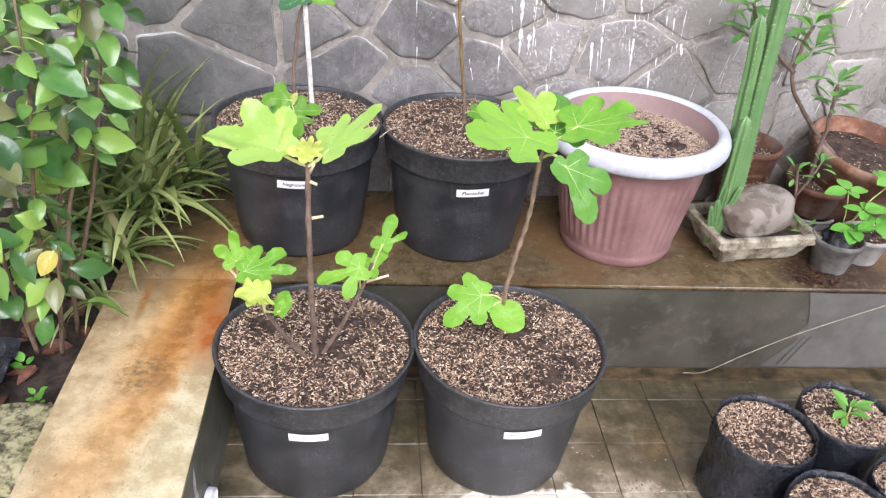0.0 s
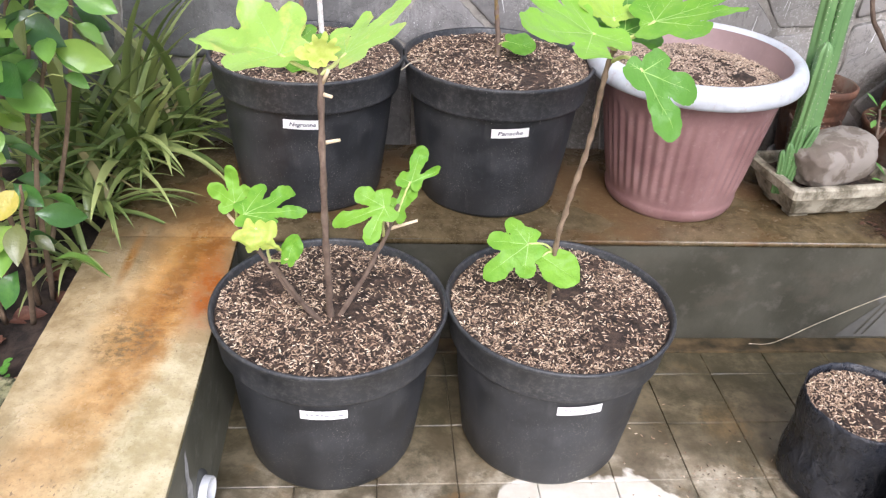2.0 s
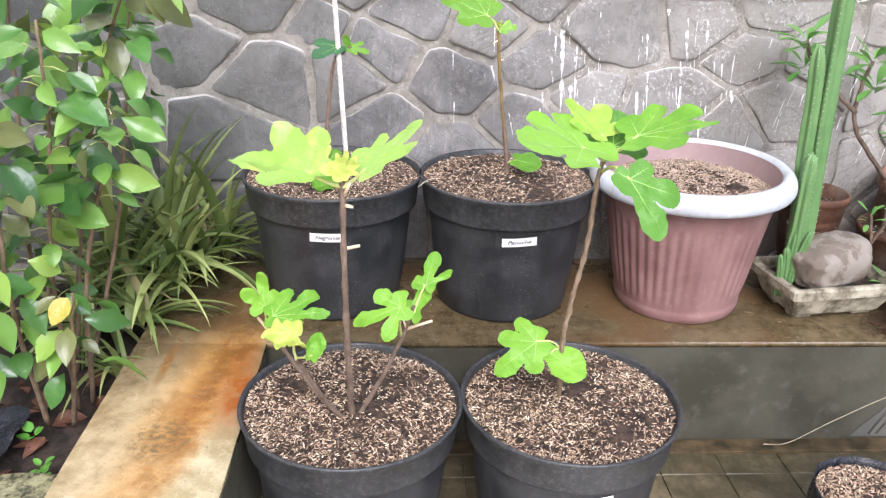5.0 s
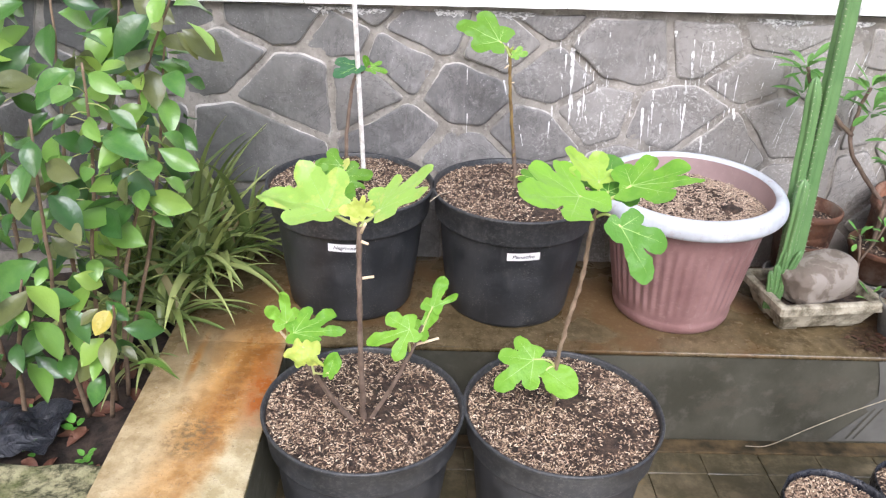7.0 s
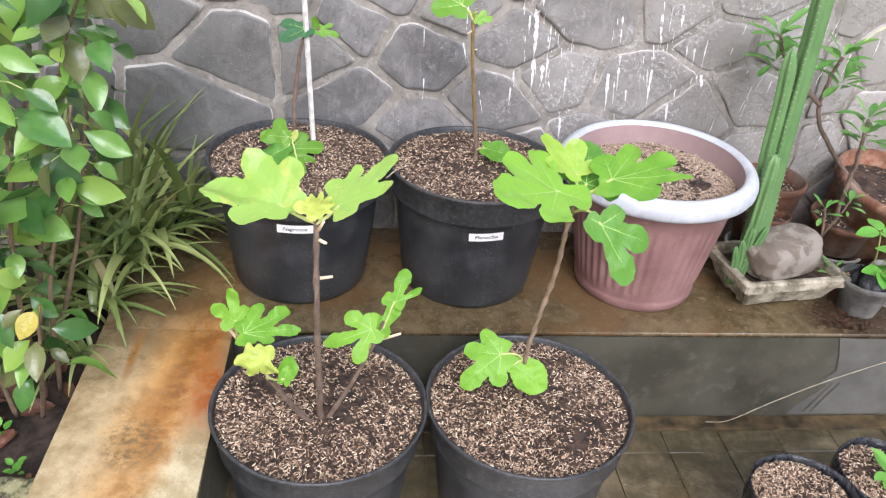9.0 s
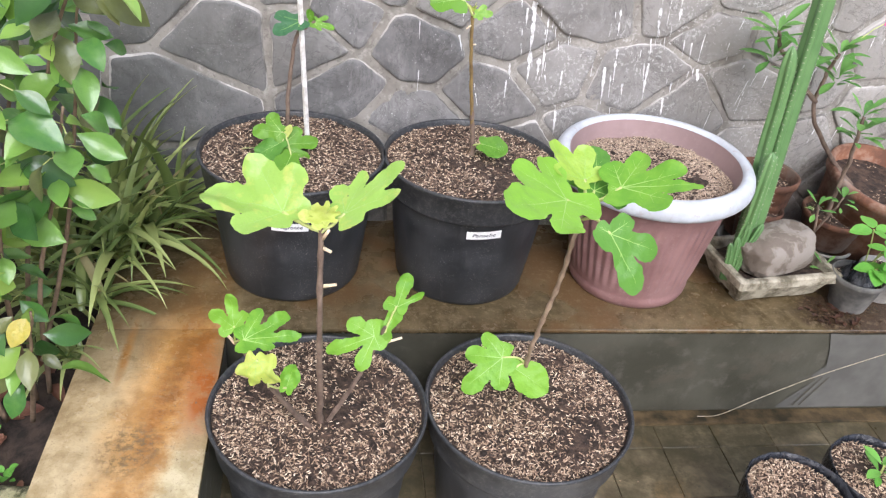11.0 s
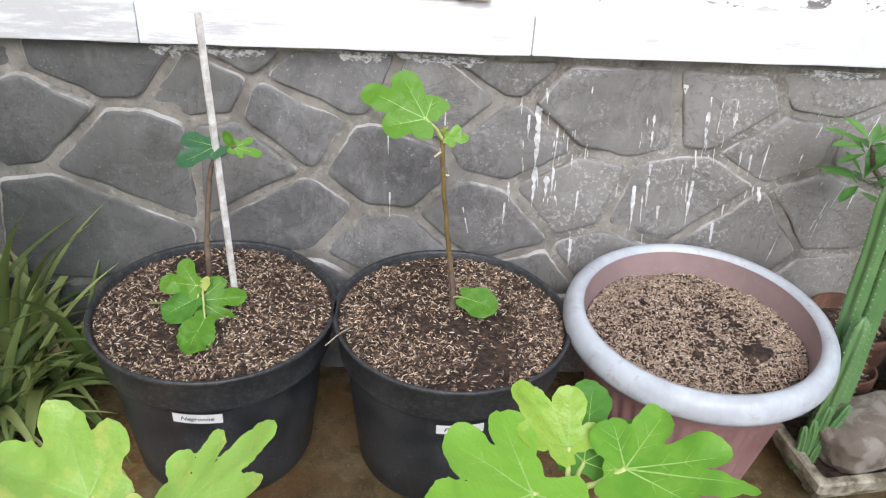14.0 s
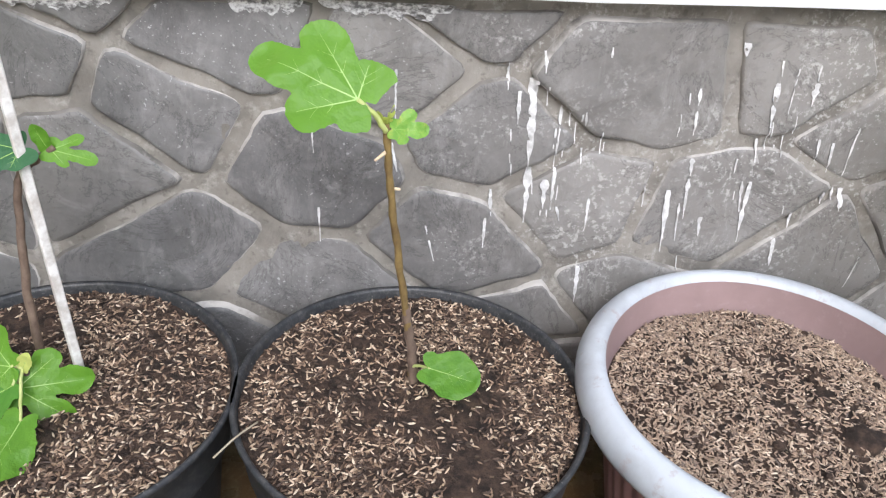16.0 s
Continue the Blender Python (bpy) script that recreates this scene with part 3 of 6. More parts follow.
def tube(points, radii, seg=10, cap=True):
    """verts, faces of a round limb along points."""
    pts = [Vector(p) for p in points]
    vs, fs = [], []
    side = V(1, 0, 0)
    for i, p in enumerate(pts):
        d = (pts[min(i + 1, len(pts) - 1)] - pts[max(i - 1, 0)]).normalized()
        side = side - d * side.dot(d)
        if side.length < 1e-4:
            side = d.orthogonal()
        side.normalize()
        up = d.cross(side)
        r = radii[i] if isinstance(radii, (list, tuple)) else radii
        for k in range(seg):
            a = 2 * math.pi * k / seg
            vs.append(p + side * (r * math.cos(a)) + up * (r * math.sin(a)))
    n = len(pts)
    for i in range(n - 1):
        for k in range(seg):
            q = (k + 1) % seg
            fs.append((i * seg + k, i * seg + q, (i + 1) * seg + q, (i + 1) * seg + k))
    if cap:
        fs.append(tuple(reversed(range(seg))))
        fs.append(tuple(range((n - 1) * seg, n * seg)))
    return vs, fs


def curve_points(ctrl, n=14):
    """A smooth line through the control points."""
    c = [Vector(p) for p in ctrl]
    c = [c[0] * 2 - c[1]] + c + [c[-1] * 2 - c[-2]]
    out = []
    for i in range(1, len(c) - 2):
        for k in range(n):
            t = k / n
            a, b, d, e = c[i - 1], c[i], c[i + 1], c[i + 2]
            out.append(0.5 * (2 * b + (d - a) * t + (2 * a - 5 * b + 4 * d - e) * t * t + (3 * b - a - 3 * d + e) * t ** 3))
    out.append(c[-2])
    return out


def axes(p, q, n):
    """The axes of a blade from p to q whose upper face looks along n; its y is 1 long from p to q."""
    p, q, n = Vector(p), Vector(q), Vector(n)
    y = q - p
    s = y.length
    y.normalize()
    z = (n - y * n.dot(y)).normalized()
    x = y.cross(z)
    m = Matrix((x, y, z)).transposed().to_4x4()
    return Matrix.Translation(p) @ m @ Matrix.Diagonal((s, s, s, 1))


# ---- setting ----
BENCH_Z, BENCH_Y, WALL_Y = 0.283, 1.614, 2.088

me = mesh_of("ground", [(-400, -400, -0.03), (400, -400, -0.03), (400, 400, -0.03), (-400, 400, -0.03)], [(0, 1, 2, 3)], GROUND, False)
solid("ground", me, "bare brown ground of the yard", "ground", "structure")

# bench and kerb under one coat of cement
def bench_mesh(name, x0, y0, x1, y1, z1, nx, ny):
    """A block whose top undulates a little, with a worn, rounded arris."""
    vs, fs = [], []
    xs = [x0 + (x1 - x0) * i / nx for i in range(nx + 1)]
    ys = [y0 + (y1 - y0) * j / ny for j in range(ny + 1)]
    for y in ys:
        for x in xs:
            edge = min(x - x0, x1 - x, y - y0, y1 - y)
            z = z1 + 0.0022 * noise.noise((x * 6, y * 6, 1.0)) - (0.004 if edge < 1e-6 else 0.0)
            vs.append((x, y, z))
    w = nx + 1
    for j in range(ny):
        for i in range(nx):
            fs.append((j * w + i, j * w + i + 1, (j + 1) * w + i + 1, (j + 1) * w + i))
    return mesh_of(name, vs, fs, BENCH)


def block(name, x0, y0, x1, y1, label):
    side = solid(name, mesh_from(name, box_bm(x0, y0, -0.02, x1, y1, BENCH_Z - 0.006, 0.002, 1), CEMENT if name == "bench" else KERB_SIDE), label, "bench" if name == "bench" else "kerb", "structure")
    nx, ny = max(4, int((x1 - x0) / 0.03)), max(4, int((y1 - y0) / 0.03))
    hang("top_coat", bench_mesh("top_coat", x0 - 0.003, y0 - 0.003, x1 + 0.003, y1 + 0.003, BENCH_Z, nx, ny), side, "wet rust-stained cement coat")
    # the rounded nose of the coat
    vs, fs = [], []
    loop = [(x0, y0), (x1, y0), (x1, y1), (x0, y1)]
    for k, (o, z) in enumerate(((0.003, BENCH_Z - 0.004), (0.005, BENCH_Z - 0.009), (0.003, BENCH_Z - 0.016), (0.0, BENCH_Z - 0.018))):
        for (x, y), (sx, sy) in zip(loop, ((-1, -1), (1, -1), (1, 1), (-1, 1))):
            vs.append((x + sx * o, y + sy * o, z))
    for k in range(3):
        for i in range(4):
            j = (i + 1) % 4
            fs.append(((k + 1) * 4 + i, (k + 1) * 4 + j, k * 4 + j, k * 4 + i))
    hang("nosing", mesh_of("nosing", vs, fs, BENCH), side)
    return side


bench = block("bench", -0.79, BENCH_Y, 3.0, WALL_Y + 0.01, "low cement bench along the stone wall, stained brown and wet")
kerb = block("kerb", -0.79, -1.2, -0.512, BENCH_Y - 0.008, "cream cement garden kerb with an orange rust stain")

# pale paint on the bench's front
bm = bmesh.new()
ring = []
for x, z in ((0.965, 0.268), (1.02, 0.262), (1.3, 0.265), (2.9, 0.265), (2.9, 0.03), (1.9, 0.02), (1.2, 0.012), (0.9, 0.012), (0.93, 0.05), (0.985, 0.11), (0.965, 0.125), (0.995, 0.16), (0.985, 0.21)):
    ring.append(bm.verts.new((x, BENCH_Y - 0.0025, z)))
bm.faces.new(ring)
part("paint_patch", bm, PAINT, bench, "worn pale grey paint", False)
for k, (x, w) in enumerate(((0.945, 0.006), (0.965, 0.005))):
    bm = bmesh.new()
    bm.faces.new([bm.verts.new(p) for p in ((x, BENCH_Y - 0.0045, 0.02), (x + w, BENCH_Y - 0.0045, 0.02), (x + 0.055, BENCH_Y - 0.0045, 0.12), (x + 0.05, BENCH_Y - 0.0045, 0.122))])
    part("scrape", bm, CEMENT, bench, "", False)

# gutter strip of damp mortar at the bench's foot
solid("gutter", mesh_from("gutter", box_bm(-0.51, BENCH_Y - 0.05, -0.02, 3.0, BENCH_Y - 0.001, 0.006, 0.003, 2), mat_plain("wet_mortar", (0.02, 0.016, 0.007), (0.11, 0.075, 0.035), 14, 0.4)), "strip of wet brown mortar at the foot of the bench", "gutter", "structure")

# grout bed of the floor
floor = solid("floor", mesh_from("floor", box_bm(-0.515, -2.0, -0.028, 3.0, BENCH_Y + 0.02, -0.004), GROUT), "yard floor of old square cement tiles, grimy and damp", "floor", "structure")

# garden bed behind the kerb
vs, fs = [], []
NX, NY = 46, 60
for j in range(NY + 1):
    for i in range(NX + 1):
        x, y = -2.6 + 1.82 * i / NX, 1.2 + 0.9 * j / NY
        vs.append((x, y, 0.195 + 0.035 * noise.noise((x * 5, y * 5, 0)) + 0.014 * noise.noise((x * 21, y * 21, 3))))
for j in range(NY):
    for i in range(NX):
        a = j * (NX + 1) + i
        fs.append((a, a + 1, a + NX + 2, a + NX + 1))
bed = solid("garden_bed", mesh_of("garden_bed", vs, fs, EARTH), "dark damp earth of the garden bed", "soil", "structure")

# mossy cross kerb
def mossy():
    vs, fs = [], []
    nx, ny = 60, 16
    for j in range(ny + 1):
        for i in range(nx + 1):
            x, y = -2.6 + 1.805 * i / nx, 1.02 + 0.215 * j / ny
            e = min(j, ny - j)
            z = 0.252 + 0.012 * noise.noise((x * 9, y * 9, 5)) + 0.006 * noise.noise((x * 35, y * 35, 5)) - (0.05 if e == 0 else 0.012 if e == 1 else 0)
            vs.append((x, y, z))
    w = nx + 1
    for j in range(ny):
        for i in range(nx):
            a = j * w + i
            fs.append((a, a + 1, a + w + 1, a + w))
    return mesh_of("mossy_kerb", vs, fs, MOSS)


solid("mossy_kerb", mossy(), "rough cement edging overgrown with moss", "kerb", "structure")
solid("mossy_kerb_foot", mesh_from("mossy_kerb_foot", box_bm(-2.6, 1.022, -0.03, -0.795, 1.233, 0.21), MOSS), "mossy foot of the cement edging", "kerb", "structure")

# ---- stone wall ----
WALL_X0, WALL_X1, WALL_TOP = -2.6, 3.0, 1.0
wall = solid("wall_back", mesh_from("wall_back", box_bm(WALL_X0, WALL_Y, 0.0, WALL_X1, WALL_Y + 0.3, WALL_TOP + 0.02), MORTAR), "garden wall of dark grey field stones in pale mortar", "wall", "structure")

# where the larger stones sit, with the pull of each in thousandths
SEEDS = [(-0.517, 1.066, -14), (-0.384, 0.973, -21), (-0.243, 1.268, 88), (-0.099, 1.132, 58), (-0.206, 0.903, -10), (-0.351, 0.731, -16), (-0.055, 0.822, -4), (-0.267, 0.582, 1), (-0.085, 0.444, 33),
         (0.044, 1.082, 57), (0.161, 1.230, 122), (0.183, 0.937, 27), (0.123, 0.662, -3), (0.277, 0.796, 6), (0.438, 0.760, -2), (0.331, 1.100, 83), (0.435, 1.121, 76), (0.558, 0.962, -2),
         (0.599, 1.204, 68), (0.543, 0.643, -22), (0.666, 0.733, -53), (0.686, 0.508, -60), (0.747, 0.953, -51), (0.210, 0.408, 22), (0.369, 0.531, -1), (-0.626, 0.847, -53), (-0.570, 0.536, -7),
         (-0.489, 0.725, -21), (-0.710, 1.061, -57), (-0.764, 0.558, -73), (-0.790, 0.831, -100)]
LOWER = [(-0.750, 0.263, -13), (-0.597, 0.258, 41), (-0.473, 0.251, 75), (-0.346, 0.241, 100), (-0.202, 0.233, 117), (-0.062, 0.234, 114), (0.078, 0.231, 101), (0.234, 0.210, 94), (0.401, 0.231, 73),
         (0.526, 0.233, 56), (0.656, 0.218, 21), (0.845, 0.570, -115), (0.914, 0.959, -77)]
SPLIT_X0, SPLIT_X1 = -1.0, 0.975


def voronoi_seeds(x0, x1, seed):
    """The wall's ends go on in the same manner."""
    rnd, placed = random.Random(seed), []
    for _ in range(3000):
        p = V(rnd.uniform(x0, x1), rnd.uniform(0.29, 1.0))
        if min([(p - q).length for q in placed] or [1]) > 0.16:
            placed.append(p)
    return [(p, 0.0) for p in placed]


def cell(i, s, x0, x1):
    """The cell of seed i: a stretch of the wall cut by the weighted bisectors to the others."""
    c, pull = s[i]
    poly = [V(x0, 0.25), V(x1, 0.25), V(x1, WALL_TOP), V(x0, WALL_TOP)]
    for j, (q, other) in enumerate(s):
        if j == i:
            continue
        n = (q - c).normalized()
        mid = (c + q) / 2 + n * ((pull - other) / (2 * (q - c).length))
        out = []
        for a, b in zip(poly, poly[1:] + poly[:1]):
            da, db = (a - mid).dot(n), (b - mid).dot(n)
            if da <= 0:
                out.append(a)
            if da * db < 0:
                out.append(a + (b - a) * (da / (da - db)))
        poly = out
        if len(poly) < 3:
            return None
    return poly


def stone_mesh(poly, k):
    """A flat-faced field stone that fills its cell but for the joint."""
    rnd = random.Random(k)
    c = sum(poly, V(0, 0)) / len(poly)
    # even steps round the outline, drawn in by half a joint, with corners rounded and a wavering edge
    pts = []
    for a, b in zip(poly, poly[1:] + poly[:1]):
        n = max(1, int((b - a).length / 0.014))
        pts += [a + (b - a) * (t / n) for t in range(n)]
    for _ in range(1):
        pts = [(pts[t - 1] + pts[t] * 2 + pts[(t + 1) % len(pts)]) / 4 for t in range(len(pts))]
    rim = []
    for p in pts:
        d = p - c
        w = 0.0088 + 0.0035 * noise.noise((p.x * 18, p.y * 18, k * 0.37)) + 0.0025 * noise.noise((p.x * 55, p.y * 55, k))
        rim.append(p - d.normalized() * min(w, d.length * 0.4))
    proud = rnd.uniform(0.0085, 0.013)
    tilt = V(rnd.uniform(-0.05, 0.05), rnd.uniform(-0.05, 0.05))
    vs, fs = [], []
    steps = ((1.0, -0.006), (0.985, 0.55), (0.955, 0.9), (0.88, 1.0), (0.6, 1.05), (0.3, 1.05))
    for s, h in steps:
        for p in rim:
            q = c + (p - c) * s
            rough = 0.0035 * noise.noise((q.x * 14, q.y * 14, k)) + 0.0016 * noise.noise((q.x * 50, q.y * 50, k))
            y = WALL_Y - (proud * h + (rough + (q - c).dot(tilt)) * min(1, max(0, h)))
            vs.append((q.x, min(y, WALL_Y + 0.004), q.y))
    n = len(rim)
    for r in range(len(steps) - 1):
        for t in range(n):
            u = (t + 1) % n
            fs.append((r * n + t, r * n + u, (r + 1) * n + u, (r + 1) * n + t))
    vs.append((c.x, WALL_Y - proud, c.y))
    for t in range(n):
        fs.append(((len(steps) - 1) * n + t, (len(steps) - 1) * n + (t + 1) % n, len(vs) - 1))
    me = mesh_of("stone", vs, fs, STONE)
    me.materials.append(POINTING)
    for f in me.polygons[:2 * n]:
        f.material_index = 1
    return me


STONES = []
for seeds, x0, x1 in (([(V(x, z), k / 1000) for x, z, k in SEEDS + LOWER], SPLIT_X0, SPLIT_X1), (voronoi_seeds(WALL_X0, SPLIT_X0, 5), WALL_X0, SPLIT_X0), (voronoi_seeds(SPLIT_X1, WALL_X1, 6), SPLIT_X1, WALL_X1)):
    for i in range(len(seeds)):
        poly = cell(i, seeds, x0, x1)
        if poly:
            STONES.append(hang("stone", stone_mesh(poly, len(STONES)), wall))

# raised, smoothed mortar seams would hide in the joints: a rough skin stands in front of the slab
vs, fs = [], []
nx, nz = 260, 44
for j in range(nz + 1):
    for i in range(nx + 1):
        x, z = -1.4 + 3.0 * i / nx, 0.27 + 0.74 * j / nz
        vs.append((x, WALL_Y - 0.0045 - 0.0022 * noise.noise((x * 16, z * 16, 9)) - 0.0012 * noise.noise((x * 60, z * 60, 2)), z))
for j in range(nz):
    for i in range(nx):
        a = j * (nx + 1) + i
        fs.append((a, a + 1, a + nx + 2, a + nx + 1))
hang("mortar_joint", mesh_of("mortar_joint", vs, fs, MORTAR), wall)

# white string course, laid in lengths, and the plastered house wall above it
trim_turn = pose(0, 0, 0, 0, -1.05, 0)
TRIM_Y = 2.045
for x0, x1 in ((-2.6, -1.32), (-1.3188, -0.482), (-0.4808, 0.18), (0.1812, 0.93), (0.9312, 1.9), (1.9012, 3.0)):
    bm = box_bm(x0, TRIM_Y, 1.0, x1, WALL_Y + 0.1, 1.068, 0.003, 2)
    bmesh.ops.subdivide_edges(bm, edges=[e for e in bm.edges if abs(e.verts[0].co.x - e.verts[1].co.x) > 0.2], cuts=24)
    for v in bm.verts:
        v.co.y += 0.002 * noise.noise(v.co * 9)
        v.co.z += 0.0015 * noise.noise(v.co * 13)
    ob = solid("trim", mesh_from("trim", bm, SOILED if x1 < -0.2 else WHITE), "white painted cement string course, chipped along its edge", "trim", "structure")
    ob.matrix_basis = Matrix.Translation((0, 0, 0.012)) @ trim_turn
ob = solid("wall_house", mesh_from("wall_house", box_bm(-2.6, 2.075, 1.06, 3.0, 2.4, 3.2), PLASTER), "white plastered house wall, peeling and stained", "wall", "structure")
ob = solid("wall_top_course", mesh_from("wall_top_course", box_bm(-2.6, 2.062, 1.066, 3.0, 2.2, 1.086, 0.004, 2), WHITE), "narrow white ledge over the string course", "trim", "structure")
ob.matrix_basis = Matrix.Translation((0, 0, 0.01)) @ trim_turn

# an added, unseen wall closes the garden side and keeps sky light off
solid("wall_side_unseen", mesh_from("wall_side_unseen", box_bm(-2.75, -3.0, -0.03, -2.6, 2.4, 3.2), PLASTER), "plain plastered wall, unseen, added to shade the garden side", "wall", "structure")

# a board of faded wood set in the house wall
board = thing("wooden_board", (-0.23, 2.06, 1.112), "faded reddish wooden boarding on the white wall", "boarding")
for x0, x1 in ((-0.25, 0.255),):
    part("plank", box_bm(x0, -0.014, 0.0, x1, 0.014, 0.09, 0.002, 1), WOOD, board, "", False)
    part("plank", box_bm(x0, -0.014, 0.0925, x1, 0.014, 0.19, 0.002, 1), WOOD, board, "", False)
part("end_post", box_bm(0.258, -0.016, -0.008, 0.315, 0.014, 0.19, 0.002, 1), mat_plain("pale_boards", (0.55, 0.42, 0.34), (0.7, 0.6, 0.52), 12, 0.8), board, "pale end post", False)

# ---- pots ----
def husks(count, radius, top, seed, size=1.0, drift=1.0):
    """Loose rice husks scattered over a round bed of soil: top(x, y) gives its height."""
    rnd = random.Random(seed)
    vs, fs = [], []
    for _ in range(count):
        r, a = radius * math.sqrt(rnd.random()), rnd.uniform(0, 2 * math.pi)
        x, y = r * math.cos(a), r * math.sin(a)
        # they lie in drifts
        if drift * 0.8 * noise.noise((x * 8, y * 8, seed)) + 0.5 * noise.noise((x * 34, y * 34, seed)) < rnd.uniform(-0.65, 0.5) - 0.3 * (r / radius) ** 3 + 0.25 * (1 - r / radius) ** 2:
            continue
        ln, wd = size * rnd.uniform(0.0034, 0.0064), size * rnd.uniform(0.001, 0.0017)
        yaw, pitch = rnd.uniform(0, 2 * math.pi), rnd.gauss(0, 0.3)
        d = V(math.cos(yaw) * math.cos(pitch), math.sin(yaw) * math.cos(pitch), math.sin(pitch))
        s = V(-math.sin(yaw), math.cos(yaw), rnd.gauss(0, 0.3)).normalized()
        n = d.cross(s)
        c = V(x, y, top(x, y) + 0.0014 + abs(math.sin(pitch)) * ln * 0.6)
        b = len(vs)
        bend = rnd.uniform(-0.0006, 0.0006)
        vs += [c - d * ln, c - d * ln * 0.4 + s * wd, c + d * ln * 0.4 + s * wd, c + d * ln, c + d * ln * 0.4 - s * wd, c - d * ln * 0.4 - s * wd,
               c - d * ln * 0.45 + n * wd * 0.9 + s * bend, c + d * ln * 0.45 + n * wd * 0.9 + s * bend]
        fs += [(b, b + 6, b + 1), (b + 1, b + 6, b + 7, b + 2), (b + 2, b + 7, b + 3), (b + 3, b + 7, b + 4), (b + 4, b + 7, b + 6, b + 5), (b + 5, b + 6, b)]
    return vs, fs


def soil_top(level, seed, mound=0.0, radius=0.2):
    def top(x, y):
        r = math.hypot(x, y) / radius
        return level + mound * (1 - r * r) + 0.006 * noise.noise((x * 14, y * 14, seed)) + 0.0035 * noise.noise((x * 45, y * 45, seed))
    return top


def fill(parent, radius, level, seed, count, mound=0.006, material=None, size=1.0, clods=45, drift=1.3):
    """Soil, clods and husks in a pot."""
    top = soil_top(level, seed, mound, radius)
    vs, fs = [(0, 0, top(0, 0))], []
    rings, seg = 20, 64
    for j in range(1, rings + 1):
        r = radius * j / rings
        for i in range(seg):
            a = 2 * math.pi * i / seg
            x, y = r * math.cos(a), r * math.sin(a)
            vs.append((x, y, top(x, y)))
    for i in range(seg):
        fs.append((0, 1 + i, 1 + (i + 1) % seg))
    for j in range(rings - 1):
        for i in range(seg):
            k = (i + 1) % seg
            fs.append((1 + j * seg + i, 1 + (j + 1) * seg + i, 1 + (j + 1) * seg + k, 1 + j * seg + k))
    hang("soil", mesh_of("soil", vs, fs, SOIL), parent, "dark crumbly potting soil")
    hang("husk_mulch", mesh_of("husk_mulch", *husks(count, radius * 0.985, top, seed, size * 0.88, drift), material or HUSK, False), parent, "scattered rice husks", None, "stuff")
    rnd = random.Random(seed + 77)
    vs, fs = [], []
    for _ in range(clods):
        r, a = radius * 0.95 * math.sqrt(rnd.random()), rnd.uniform(0, 6.28)
        x, y, s = r * math.cos(a), r * math.sin(a), rnd.uniform(0.0025, 0.0055) * rnd.choice((1, 1, 1.4))
        bm = bmesh.new()
        bmesh.ops.create_icosphere(bm, subdivisions=2, radius=s, matrix=Matrix.Translation((x, y, top(x, y) + s * 0.2)))
        b = len(vs)
        for v in bm.verts:
            k = 1 + 0.4 * noise.noise(v.co * 140)
            vs.append((x + (v.co.x - x) * k, y + (v.co.y - y) * k, v.co.z))
        fs += [tuple(b + v.index for v in f.verts) for f in bm.faces]
        bm.free()
    if vs:
        hang("soil_crumb", mesh_of("soil_crumb", vs, fs, SOIL), parent, "", None, "stuff")


def label_mesh(radius_at, angle, z, width, height, lean=0.0, lift=0.0008):
    """A paper strip that follows the pot's side."""
    vs, fs = [], []
    n, m = 12, 3
    for j in range(m + 1):
        for i in range(n + 1):
            u, v = width * (i / n - 0.5), height * (j / m - 0.5)
            zz = z + v * math.cos(lean) + u * math.sin(lean)
            r = radius_at(zz) + lift
            a = angle + (u * math.cos(lean) - v * math.sin(lean)) / r
            vs.append((r * math.cos(a), r * math.sin(a), zz))
    for j in range(m):
        for i in range(n):
            a = j * (n + 1) + i
            fs.append((a, a + 1, a + n + 2, a + n + 1))
    return vs, fs


def writing(text, radius_at, angle, z, width, height, lean=0.0):
    """Hand lettering bent on to the pot's side."""
    cu = bpy.data.curves.new("lettering", "FONT")
    cu.body, cu.size, cu.shear, cu.align_x, cu.align_y = text, height, 0.25, "CENTER", "CENTER"
    cu.resolution_u, cu.offset = 3, 0.0002
    tmp = bpy.data.objects.new("lettering", cu)
    scene.collection.objects.link(tmp)
    dg = bpy.context.evaluated_depsgraph_get()
    src = bpy.data.meshes.new_from_object(tmp.evaluated_get(dg))
    xs = [v.co.x for v in src.vertices]
    mid, k = (max(xs) + min(xs)) / 2, width / (max(xs) - min(xs))
    for v in src.vertices:
        u, w = (v.co.x - mid) * k, v.co.y
        zz = z + w * math.cos(lean) + u * math.sin(lean)
        r = radius_at(zz) + 0.0013
        a = angle + (u * math.cos(lean) - w * math.sin(lean)) / r
        v.co = (r * math.cos(a), r * math.sin(a), zz)
    src.materials.clear()
    src.materials.append(INK)
    bpy.data.objects.remove(tmp)
    return src


